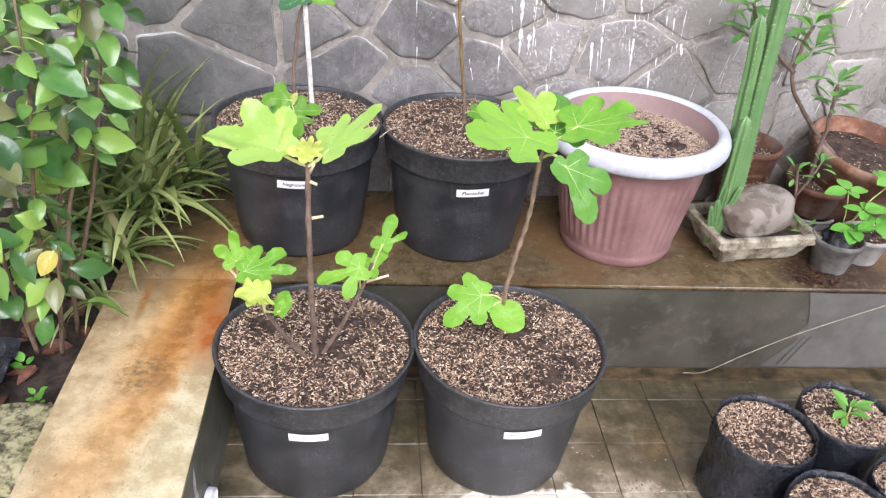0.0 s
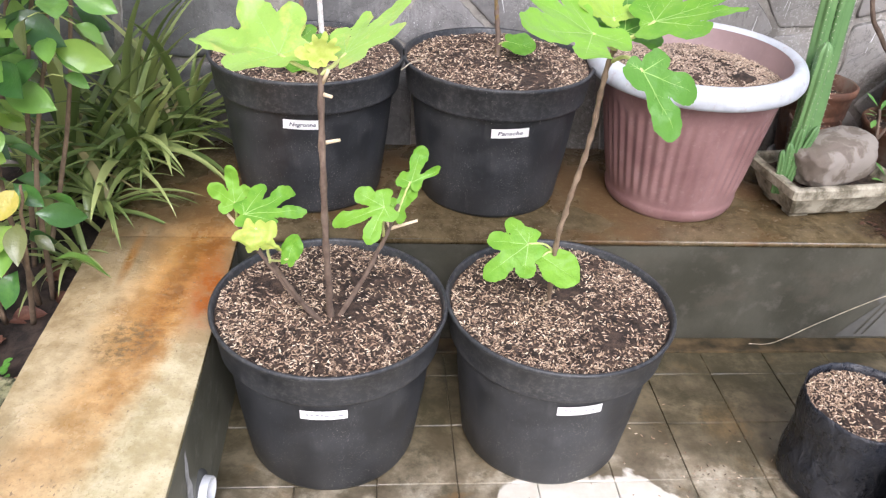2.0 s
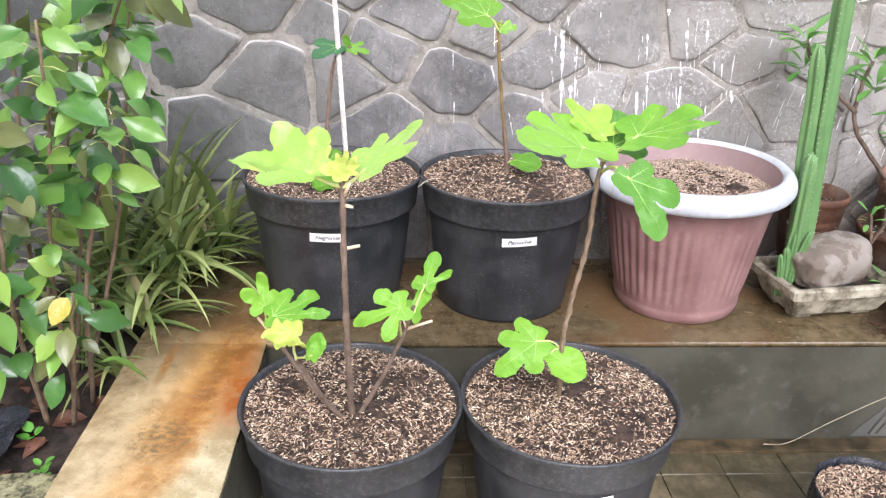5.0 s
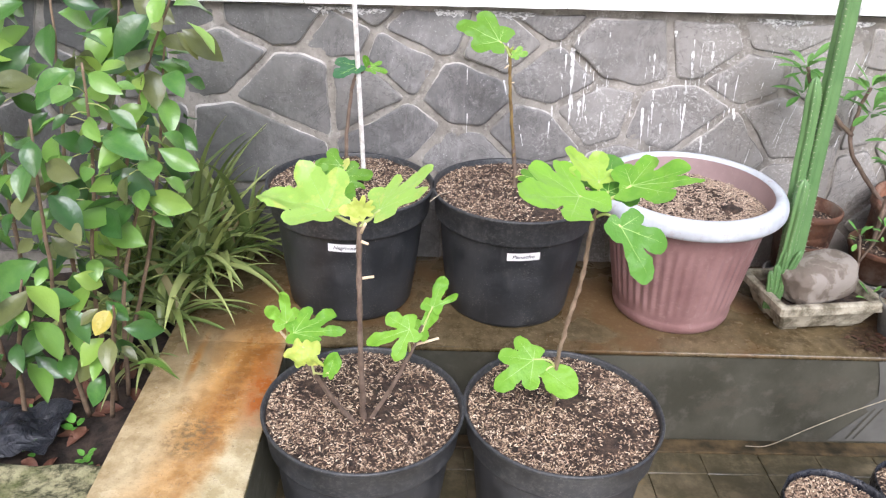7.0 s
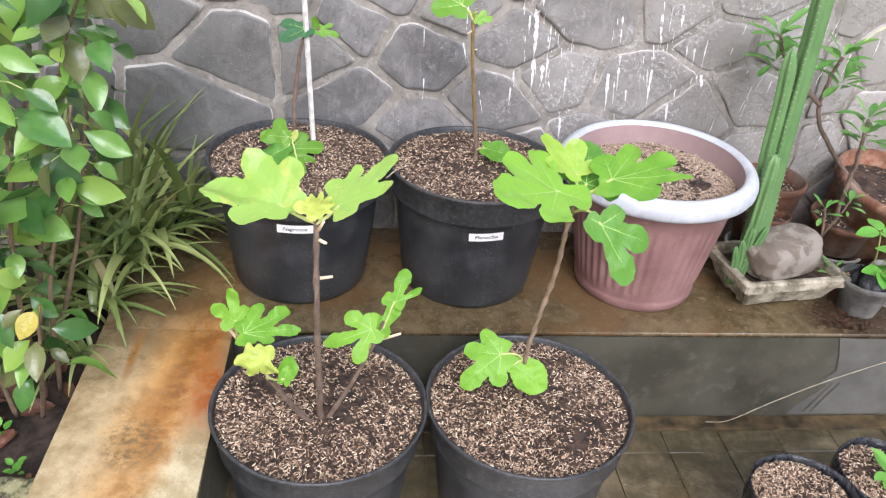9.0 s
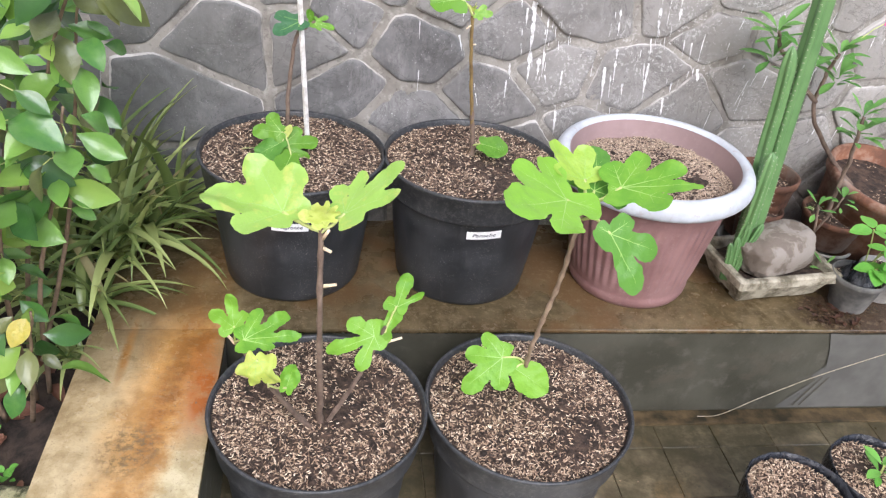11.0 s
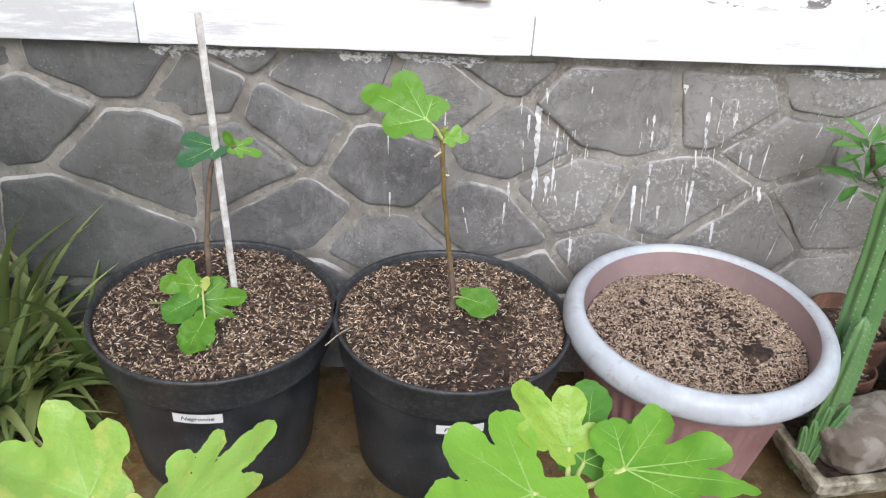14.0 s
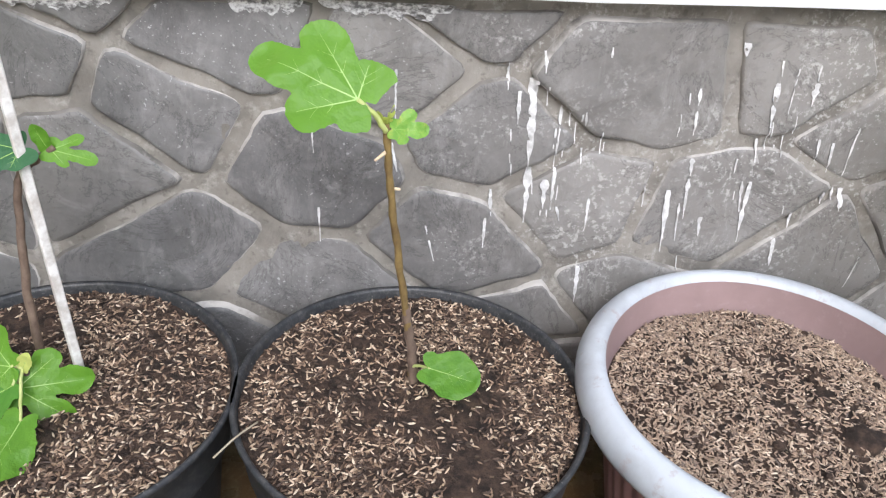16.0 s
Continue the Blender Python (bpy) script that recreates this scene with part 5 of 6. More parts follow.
fig_leaf(fd, TD + V(0.008, -0.003, -0.004), (0.044, 1.835, 0.948), (0.1, -0.8, 0.55), ((0, 1, 0.26), (-42, 0.8, 0.22), (40, 0.6, 0.2)), FIG_PALE, 0.35, 0.05, 0.05, 32)
bud(fd, TD, 0.02, 9)
spur(fd, (0.005, 1.856, 0.915), (-0.006, 1.85, 0.908), 0.0016)
spur(fd, (0.014, 1.864, 0.87), (0.02, 1.857, 0.873), 0.0016)
limb(fd, "petiole", ((0.045, 1.872, 0.625), (0.055, 1.862, 0.633), (0.064, 1.852, 0.638)), 0.002, 0.0016, PETIOLE)
fig_leaf(fd, (0.064, 1.852, 0.638), (0.124, 1.83, 0.632), (0.05, -0.62, 0.78), ((0, 1, 0.47),), FIG_MID, 0.3, 0.06, 0.04, 33)

# fourth plant: a low sprout beside a dark thin stem
fc = thing("fig_plant", (0, 0, 0), "small fig sprout with four soft leaves beside a thin bare stem", "fig plant", "potted figs")
CC = V(-0.388, 1.85, 0.645)
limb(fc, "stem", ((-0.378, 1.872, 0.57), (-0.381, 1.862, 0.61), CC), 0.0046, 0.0036, BARK, 0.2, 14)
limb(fc, "stem", ((-0.384, 1.888, 0.57), (-0.384, 1.897, 0.7), (-0.374, 1.9, 0.8), (-0.364, 1.9, 0.855), (-0.345, 1.905, 0.873), (-0.325, 1.905, 0.888)), 0.005, 0.0028, BARK, 0.25, 15)
for p, q, n, lobes, mt, sd in (((-0.396, 1.845, 0.652), (-0.462, 1.853, 0.655), (-0.1, -0.8, 0.6), ((0, 1, 0.3), (46, 0.86, 0.3), (-55, 0.4, 0.3)), FIG_MID, 41),
                               ((-0.394, 1.84, 0.624), (-0.313, 1.854, 0.627), (0.1, -0.75, 0.65), ((0, 1, 0.22), (-36, 0.76, 0.24), (38, 1.0, 0.24)), FIG_MID, 42),
                               ((-0.373, 1.79, 0.624), (-0.393, 1.726, 0.602), (0.1, -0.5, 0.85), ((0, 1.04, 0.44),), FIG_MID, 43),
                               ((-0.393, 1.832, 0.636), (-0.455, 1.815, 0.605), (-0.2, -0.6, 0.75), ((0, 1, 0.43),), FIG_DARK, 44),
                               ((-0.386, 1.848, 0.646), (-0.374, 1.842, 0.672), (0, -0.8, 0.4), ((0, 1, 0.3),), BUD, 45)):
    limb(fc, "petiole", (CC, (CC + V(*p)) / 2 + V(0, 0, 0.003), p), 0.002, 0.0016, PETIOLE)
    fig_leaf(fc, p, q, n, lobes, mt, 0.26, 0.08, 0.06, sd)
fig_leaf(fc, (-0.355, 1.898, 0.888), (-0.412, 1.866, 0.868), (0, -0.6, 0.8), ((0, 1, 0.28), (46, 0.92, 0.28), (-40, 0.4, 0.2)), FIG_TEAL, 0.3, 0.05, 0.05, 46)
fig_leaf(fc, (-0.328, 1.905, 0.885), (-0.282, 1.899, 0.876), (0.1, -0.78, 0.62), ((0, 1, 0.17), (-38, 0.8, 0.14), (36, 0.55, 0.14)), FIG_MID, 0.32, 0.05, 0.05, 47)
fig_leaf(fc, (-0.332, 1.905, 0.888), (-0.34, 1.9, 0.915), (0.1, -0.9, 0.3), ((0, 1, 0.3),), FIG_MID, 0.3, 0.05, 0.05, 48)

lath = solid("plant_stake", mesh_from("plant_stake", box_bm(-0.005, -0.004, 0, 0.005, 0.004, 0.534, 0.0012, 1), LATH), "thin white-painted wooden stake stuck in the soil", "stake")
lath.matrix_basis = Matrix.Translation((-0.337, 1.876, 0.565)) @ (V(-0.366, 1.909, 1.097) - V(-0.337, 1.876, 0.565)).to_track_quat("Z", "Y").to_matrix().to_4x4()

# a dry stalk that hangs over the rim of the pot
tw = solid("dry_stalk", mesh_of("dry_stalk", *tube(curve_points(((-0.13, 1.80, BENCH_Z + 0.325), (-0.15, 1.775, BENCH_Z + 0.328), (-0.172, 1.755, BENCH_Z + 0.318)), 8), 0.0012, 6), TWINE), "thin dry stalk on the pot's rim", "stalk")

# ---- the end of the bench with the cactus ----
def tray(at):
    ob = thing("bonsai_tray", pose(*at, 0, 0, 8), "weathered rectangular cast-stone tray with feet, on the bench", "planter")
    W, D, H = 0.3, 0.212, 0.096
    # a tapering trough with a thick rim
    rings = [(-0.042, 0.01), (-0.034, 0.018), (-0.016, H - 0.034), (-0.01, H - 0.029), (0.0, H - 0.025), (0.002, H - 0.004), (-0.002, H), (-0.016, H), (-0.02, H - 0.01), (-0.026, H - 0.026)]
    vs, fs = [], []
    for o, z in rings:
        x, y, c = W / 2 + o, D / 2 + o, 0.006
        for px, py in ((-x + c, -y), (x - c, -y), (x, -y + c), (x, y - c), (x - c, y), (-x + c, y), (-x, y - c), (-x, -y + c)):
            k = 0.0016
            vs.append((px + k * noise.noise((px * 30, py * 30, z * 40)), py + k * noise.noise((py * 30, px * 30, z * 40)), z + k * noise.noise((px * 25, py * 25, 4))))
    for j in range(len(rings) - 1):
        for i in range(8):
            k = (i + 1) % 8
            fs.append((j * 8 + i, j * 8 + k, (j + 1) * 8 + k, (j + 1) * 8 + i))
    fs.append(tuple(reversed(range(8))))
    hang("trough", mesh_of("trough", vs, fs, TRAY, False), ob)
    for sx in (-1, 1):
        for sy in (-1, 1):
            part("foot", box_bm(sx * 0.082 - 0.026, sy * 0.04 - 0.018, 0, sx * 0.082 + 0.026, sy * 0.04 + 0.018, 0.014, 0.003, 1), TRAY, ob, "", False)
    vs, fs = [], []
    for j in range(13):
        for i in range(17):
            x, y = -0.126 + 0.252 * i / 16, -0.077 + 0.154 * j / 12
            vs.append((x, y, H - 0.02 + 0.01 * noise.noise((x * 18, y * 18, 2)) + 0.005 * noise.noise((x * 60, y * 60, 2))))
    for j in range(12):
        for i in range(16):
            a = j * 17 + i
            fs.append((a, a + 1, a + 18, a + 17))
    hang("soil", mesh_of("soil", vs, fs, SOIL), ob)
    return ob


TRAY_AT = V(0.85, 1.793, BENCH_Z)
tray(TRAY_AT)

bm = bmesh.new()
bmesh.ops.create_icosphere(bm, subdivisions=5, radius=1)
for v in bm.verts:
    d = v.co.copy()
    # broad facets, then grain
    k = 1 + 0.10 * noise.noise(d * 1.6 + V(3, 1, 0)) + 0.05 * noise.noise(d * 4) + 0.015 * noise.noise(d * 13)
    d = V(math.copysign(abs(d.x) ** 0.7, d.x), math.copysign(abs(d.y) ** 0.8, d.y), math.copysign(abs(d.z) ** 0.7, d.z))
    v.co = V(d.x * 0.104, d.y * 0.064, d.z * 0.06) * k
rock = solid("rock", mesh_from("rock", bm, ROCK, True), "rounded grey-brown river rock lying on the tray", "rock")
rock.matrix_basis = pose(0.836, 1.764, BENCH_Z + 0.137, 4, -8, 12)


def cactus_column(parent, ctrl, r, ribs=4, seed=0, depth=0.42, tip=0.06):
    """A ribbed column along ctrl, with a rounded tip, and pale areoles on the ribs."""
    pts = curve_points(ctrl, 14)
    n, seg = len(pts), ribs * 6
    total = sum((b - a).length for a, b in zip(pts, pts[1:]))
    vs, fs, spots = [], [], []
    run = 0.0
    side = V(0.8, -0.6, 0)
    for i, p in enumerate(pts):
        if i:
            run += (p - pts[i - 1]).length
        d = (pts[min(i + 1, n - 1)] - pts[max(i - 1, 0)]).normalized()
        side = (side - d * side.dot(d)).normalized()
        up = d.cross(side)
        left = total - run
        k = math.sqrt(max(0.02, 1 - max(0.0, 1 - left / tip) ** 2)) if left < tip else 1.0
        k *= 0.82 + 0.18 * min(1, run / 0.12)
        k *= 1 + 0.05 * noise.noise((run * 12, seed, 0))
        for j in range(seg):
            a = 2 * math.pi * j / seg
            w = abs(math.cos(a * ribs / 2)) ** 1.6
            rr = r * k * (1 - depth + depth * w)
            v = p + side * (rr * math.cos(a)) + up * (rr * math.sin(a))
            vs.append(v)
            if j % 6 == 0:
                spots.append((run, v, (v - p).normalized()))
    for i in range(n - 1):
        for j in range(seg):
            q = (j + 1) % seg
            fs.append((i * seg + j, i * seg + q, (i + 1) * seg + q, (i + 1) * seg + j))
    fs.append(tuple(range((n - 1) * seg, n * seg)))
    col = hang("column", mesh_of("column", vs, fs, CACTUS), parent)
    # areoles, one every centimetre and a half along each rib
    av, af = [], []
    rnd = random.Random(seed)
    for rib in range(ribs):
        line = [spots[i * ribs + rib] for i in range(n)]
        at = 0.02
        for (ra, va, na), (rb, vb, nb) in zip(line, line[1:]):
            while at < rb:
                t = (at - ra) / max(1e-6, rb - ra)
                c, o = va.lerp(vb, t), na.lerp(nb, t).normalized()
                s = r * 0.045
                b = len(av)
                tx, ty = o.orthogonal().normalized(), o.cross(o.orthogonal()).normalized()
                av += [c + tx * s, c + ty * s, c - tx * s, c - ty * s, c + o * s * 1.3]
                af += [(b, b + 1, b + 4), (b + 1, b + 2, b + 4), (b + 2, b + 3, b + 4), (b + 3, b, b + 4)]
                for _ in range(3):
                    e = (o + V(rnd.gauss(0, 0.6), rnd.gauss(0, 0.6), rnd.gauss(0, 0.6))).normalized()
                    w = e.orthogonal().normalized() * s * 0.22
                    b = len(av)
                    av += [c - w, c + w, c + e * r * 0.28]
                    af += [(b, b + 1, b + 2)]
                at += rnd.uniform(0.011, 0.017)
    hang("areole", mesh_of("spine_row", av, af, SPINE, False), col, "", None, "stuff")
    return col


cactus = thing("cactus", (0, 0, 0), "tall four-ribbed green column cactus with shorter shoots at its foot", "cactus")
G = BENCH_Z + 0.055
cactus_column(cactus, ((0.782, 1.8, G), (0.777, 1.8, 0.5), (0.766, 1.8, 0.7), (0.757, 1.8, 0.9), (0.749, 1.798, 1.05), (0.738, 1.795, 1.25), (0.731, 1.79, 1.46)), 0.023, 4, 1, 0.45)
cactus_column(cactus, ((0.76, 1.8, G), (0.752, 1.8, 0.51), (0.736, 1.8, 0.666), (0.727, 1.799, 0.81), (0.714, 1.797, 0.93)), 0.0185, 5, 2, 0.42)
cactus_column(cactus, ((0.742, 1.772, G), (0.735, 1.76, 0.52), (0.727, 1.75, 0.694)), 0.0165, 6, 3, 0.34, 0.03)
for k, (x, y, z, lx) in enumerate(((0.735, 1.757, 0.5, 0.0), (0.75, 1.75, 0.505, 0.014), (0.722, 1.757, 0.46, -0.006), (0.712, 1.76, 0.44, -0.006), (0.728, 1.765, 0.54, 0.004))):
    cactus_column(cactus, ((x - lx, y, G - 0.01), (x - lx * 0.4, y - 0.004, (G + z) / 2), (x + lx, y - 0.006, z)), 0.0095, 6, 10 + k, 0.3, 0.02)


def clay_pot(at, R, H, material, label, r0=0.68, lip=0.16, tilt=(0, 0, 0), soil=True, seed=0, cat="plant pot"):
    ob = thing("plant_pot", pose(*at, *tilt), label, cat)
    t = R * 0.1
    zl = H * (1 - lip)
    prof = [(0, 0.003), (R * r0 * 0.92, 0.003), (R * r0, 0.0), (R * (r0 + 0.02), 0.004), (R * 0.93, zl), (R * 0.99, zl + 0.003), (R, H - 0.004), (R - t * 0.4, H), (R - t, H - 0.003), (R - t * 1.3, H * 0.6), (R * r0 * 0.8, H * 0.3)]
    hang("pot_body", mesh_of("pot_body", *lathe(prof, 56, lambda r, z, a: r * (1 + 0.012 * noise.noise((math.cos(a) * 1.5, math.sin(a) * 1.5, seed + z * 9)))), material), ob)
    if soil:
        fill(ob, R - t * 1.2, H * 0.8, 50 + seed, 260, 0.004, HUSK, 0.9, 10)
    return ob


clay_pot((1.058, 1.712, BENCH_Z), 0.068, 0.098, GREYPOT, "chipped grey clay pot with a crumpled black bag in it", 0.66, 0.18, (0, 0, 0), True, 1)
# the black bag's loose collar in the grey pot
vs, fs = [], []
for j in range(7):
    for i in range(41):
        a = radians(20 + 300 * i / 40)
        r = 0.05 - 0.004 * j + 0.008 * noise.noise((math.cos(a) * 3, math.sin(a) * 3, j * 0.4))
        vs.append((1.058 + r * math.cos(a), 1.712 + r * math.sin(a), BENCH_Z + 0.07 + 0.011 * j * (0.75 + 0.4 * noise.noise((a * 2, 0, 1))) + 0.012 * noise.noise((a * 4, j * 0.2, 3))))
for j in range(6):
    for i in range(40):
        a = j * 41 + i
        fs.append((a, a + 1, a + 42, a + 41))
me = mesh_of("grow_bag_collar", vs, fs, BAG)
solid("grow_bag_collar", me, "crumpled collar of a black plastic grow bag", "grow bag")

clay_pot((1.07, 1.905, BENCH_Z + 0.075), 0.088, 0.1, TERRA_SHADED, "stained terracotta pot with soil and husks", 0.7, 0.2, (4, 0, 0), True, 2)
clay_pot((1.07, 1.905, BENCH_Z), 0.082, 0.075, PALECLAY, "pale clay bowl under a terracotta pot", 0.75, 0.16, (0, 0, 0), False, 3)
clay_pot((0.89, 1.99, BENCH_Z + 0.05), 0.09, 0.19, TERRA_SHADED, "old terracotta pot against the wall, coloured as in shade", 0.7, 0.12, (0, 0, 0), True, 4)
clay_pot((0.868, 1.93, BENCH_Z + 0.055), 0.062, 0.11, TERRA_SHADED, "small brown terracotta pot", 0.72, 0.3, (0, 0, 0), True, 8)
clay_pot((0.868, 1.93, BENCH_Z), 0.088, 0.06, PALECLAY, "shallow pale clay saucer bowl", 0.8, 0.25, (0, 0, 0), False, 5)
clay_pot((1.18, 1.955, BENCH_Z + 0.05), 0.16, 0.225, TERRA, "wide orange terracotta bowl with dry soil", 0.72, 0.14, (10, 4, 0), True, 6)
clay_pot((1.18, 1.955, BENCH_Z), 0.11, 0.07, PALECLAY, "upturned pale clay pot used as a stand", 0.85, 0.2, (0, 0, 0), False, 7)
clay_pot((1.17, 1.76, BENCH_Z), 0.066, 0.085, PALECLAY, "small mossy clay pot at the bench's edge", 0.7, 0.2, (0, 0, 0), True, 9)


def blade_mesh(name, material, width, cup=0.15, droop=0.2, point=0.8, n=10, curl=0.0, full=0.75):
    """A simple leaf along +y, 1 long, with a folded midrib."""
    vs, fs = [], []
    for i in range(n + 1):
        t = i / n
        w = width * math.sin(math.pi * min(1, t ** point)) ** full if 0 < t < 1 else 0.004
        z = -droop * t * t + curl * math.sin(t * 5)
        for s in (-1, -0.55, 0, 0.55, 1):
            vs.append((s * w, t, z + cup * abs(s) * w - 0.03 * width * (s * s) * math.sin(t * 17)))
    for i in range(n):
        for k in range(4):
            a = i * 5 + k
            fs.append((a, a + 1, a + 6, a + 5))
    return mesh_of(name, vs, fs, material)


ROSE_LEAVES = [blade_mesh("leaf", ROSE, w, 0.3, d, 1.5) for w, d in ((0.16, 0.1), (0.19, 0.25), (0.14, 0.0))]


def rosette(parent, at, count, length, seed, spread=1.0, meshes=None):
    rnd = random.Random(seed)
    for k in range(count):
        a = k * 2.4 + rnd.uniform(-0.3, 0.3)
        up = 0.9 - 1.1 * (k / count) * spread + rnd.uniform(-0.15, 0.15)
        d = V(math.cos(a), math.sin(a), up).normalized()
        ln = length * rnd.uniform(0.6, 1.1)
        p = Vector(at) - V(0, 0, 0.004 * (k % 8))
        hang("leaf", rnd.choice(meshes or ROSE_LEAVES), parent, "", axes(p + d * 0.006, p + d * ln, V(-d.x * 0.4, -d.y * 0.4, 1)))


def rose(stems, tips, label, seed, length=0.088, count=13):
    ob = thing("desert_rose", (0, 0, 0), label, "succulent plant")
    for k, (ctrl, r0, r1) in enumerate(stems):
        limb(ob, "stem", ctrl, r0, r1, BARK, 0.15, seed + k)
    for k, p in enumerate(tips):
        rosette(ob, p, count, length, seed * 7 + k)
    return ob


rose(((((1.13, 1.94, 0.5), (1.02, 1.95, 0.6), (0.935, 1.955, 0.71), (0.928, 1.955, 0.8), (0.94, 1.95, 0.87)), 0.0065, 0.004),
      (((0.93, 1.955, 0.74), (0.86, 1.96, 0.8), (0.79, 1.96, 0.87), (0.768, 1.955, 0.915)), 0.006, 0.004)),
     ((0.94, 1.95, 0.88), (0.955, 1.94, 0.82), (0.765, 1.955, 0.92), (0.77, 1.95, 0.86)), "bushy desert rose with long leaves and a bare forked stem", 3)
rose(((((1.02, 1.87, 0.46), (1.015, 1.86, 0.58), (1.005, 1.852, 0.68), (0.995, 1.85, 0.75)), 0.006, 0.004),), ((0.993, 1.85, 0.76), (1.0, 1.85, 0.71)), "young desert rose in a terracotta pot", 5, 0.07, 12)
rose(((((0.985, 1.83, 0.34), (0.965, 1.82, 0.45), (0.945, 1.815, 0.52)), 0.004, 0.003), (((0.968, 1.82, 0.44), (0.985, 1.81, 0.5), (0.998, 1.805, 0.55)), 0.0035, 0.0025)), ((0.945, 1.815, 0.525), (0.998, 1.805, 0.553)), "thin desert rose seedling between the pots", 6, 0.05, 8)
rose(((((1.0, 1.77, 0.3), (0.995, 1.765, 0.34), (0.99, 1.762, 0.37)), 0.003, 0.002),), ((0.99, 1.762, 0.372),), "tiny desert rose seedling", 8, 0.045, 8)
rose(((((1.33, 1.98, 0.5), (1.3, 1.97, 0.62), (1.27, 1.96, 0.78)), 0.008, 0.005),), ((1.27, 1.96, 0.79), (1.28, 1.96, 0.72)), "desert rose at the end of the bench", 9, 0.07, 10)
flower = thing("flower", (1.035, 1.95, 0.955), "small pink flower on a thin stalk", "flower")
hang("stalk", mesh_of("stalk", *tube([(-0.07, 0.0, -0.06), (-0.03, 0, -0.02), (0, 0, 0)], 0.0015, 6), PETIOLE), flower)
pm = blade_mesh("petal", PETAL, 0.4, 0.2, 0.2, 1.5, 6)
for k in range(5):
    a = k * 1.257
    hang("petal", pm, flower, "", axes((0, 0, 0), (0.013 * math.cos(a), -0.006, 0.013 * math.sin(a)), (0, -1, 0)))

# broad-leaved herb in the grey pot
HERBS = [blade_mesh("leaf", HERB, w, 0.2, d, 0.85) for w, d in ((0.33, 0.1), (0.36, 0.2), (0.3, 0.05))]


def herb(at, specs, label, size, seed):
    ob = thing("herb", at, label, "herb")
    rnd = random.Random(seed)
    for k, (x, y, z) in enumerate(specs):
        hang("stem", mesh_of("stem", *tube(curve_points(((0, 0, 0), (x * 0.4, y * 0.4, z * 0.6), (x, y, z)), 6), 0.0018, 6), PETIOLE), ob)
        for j in range(5):
            a = rnd.uniform(0, 6.28) if j > 3 else j * 1.57 + k
            d = V(math.cos(a), math.sin(a), rnd.uniform(-0.1, 0.3))
            p = V(x, y, z)
            hang("leaf", rnd.choice(HERBS), ob, "", axes(p + d * 0.004, p + d * size * rnd.uniform(0.7, 1.1), (0, -0.25, 1)))
    return ob


herb((1.06, 1.71, BENCH_Z + 0.075), ((-0.04, -0.02, 0.17), (0.0, -0.05, 0.13), (0.06, -0.03, 0.2), (-0.02, -0.06, 0.08), (0.08, -0.05, 0.12), (0.03, -0.07, 0.1)), "bright green broad-leaved herb", 0.058, 3)


# ---- black grow bags on the tiles ----
def grow_bag(at, R, H, label, seed, tilt=(0, 0, 0)):
    ob = thing("grow_bag", pose(*at, *tilt), label, "grow bag", "black grow bags")

    def crease(r, z, a):
        c, s = math.cos(a), math.sin(a)
        k = 0.04 * noise.noise((c * 2, s * 2, seed + z * 7)) + 0.03 * noise.noise((c * 5, s * 5, seed + z * 22)) + 0.022 * noise.noise((c * 9, s * 9, seed + z * 14))
        return r * (1 + k * min(1, z / 0.03 + 0.3))

    prof = [(0, 0.002), (R * 0.86, 0.002), (R * 0.97, 0.012)] + [(R * (0.98 + 0.03 * math.sin(t * 0.6)), 0.02 + (H - 0.03) * t / 14) for t in range(15)]
    prof += [(R * 1.005, H), (R * 1.0, H + 0.008), (R * 0.985, H + 0.0085), (R * 0.975, H - 0.01), (R * 0.95, H - 0.04)]
    hang("bag", mesh_of("bag", *lathe(prof, 72, crease), BAG), ob, "creased black polythene")
    fill(ob, R * 0.955, H - 0.012, 80 + seed, 3400, 0.014, HUSK_PALE, 1.0, 10)
    return ob


grow_bag((0.672, 1.178, 0), 0.107, 0.203, "black polythene grow bag filled with husky soil", 1)
grow_bag((0.895, 1.235, 0), 0.105, 0.19, "black polythene grow bag with a small seedling", 2)
grow_bag((0.745, 0.96, 0), 0.11, 0.19, "slumped black polythene grow bag filled with husky soil", 3)
grow_bag((0.945, 1.015, 0), 0.1, 0.19, "black polythene grow bag full of husky soil", 4)
sd = thing("seedling", (0.885, 1.225, 0.19), "small bright seedling in a grow bag", "seedling")
SEED_LEAF = [blade_mesh("leaf", HERB, w, 0.25, 0.25, 1.2) for w in (0.17, 0.22)]
rosette(sd, (0, 0, 0.035), 9, 0.062, 4, 0.8, SEED_LEAF)
hang("stem", mesh_of("stem", *tube([(0, 0, -0.01), (0.002, 0, 0.02), (0, 0, 0.036)], 0.0022, 6), PETIOLE), sd)

# a pale wire-thin stalk that leans on the bench
solid("dry_vine", mesh_of("dry_vine", *tube(curve_points(((0.672, 1.585, 0.01), (0.735, 1.588, 0.012), (0.83, 1.585, 0.075), (0.95, 1.58, 0.15), (1.12, 1.575, 0.235), (1.4, 1.59, 0.34)), 10), 0.0011, 6), TWINE), "long pale dry vine leaning over the bench", "vine")

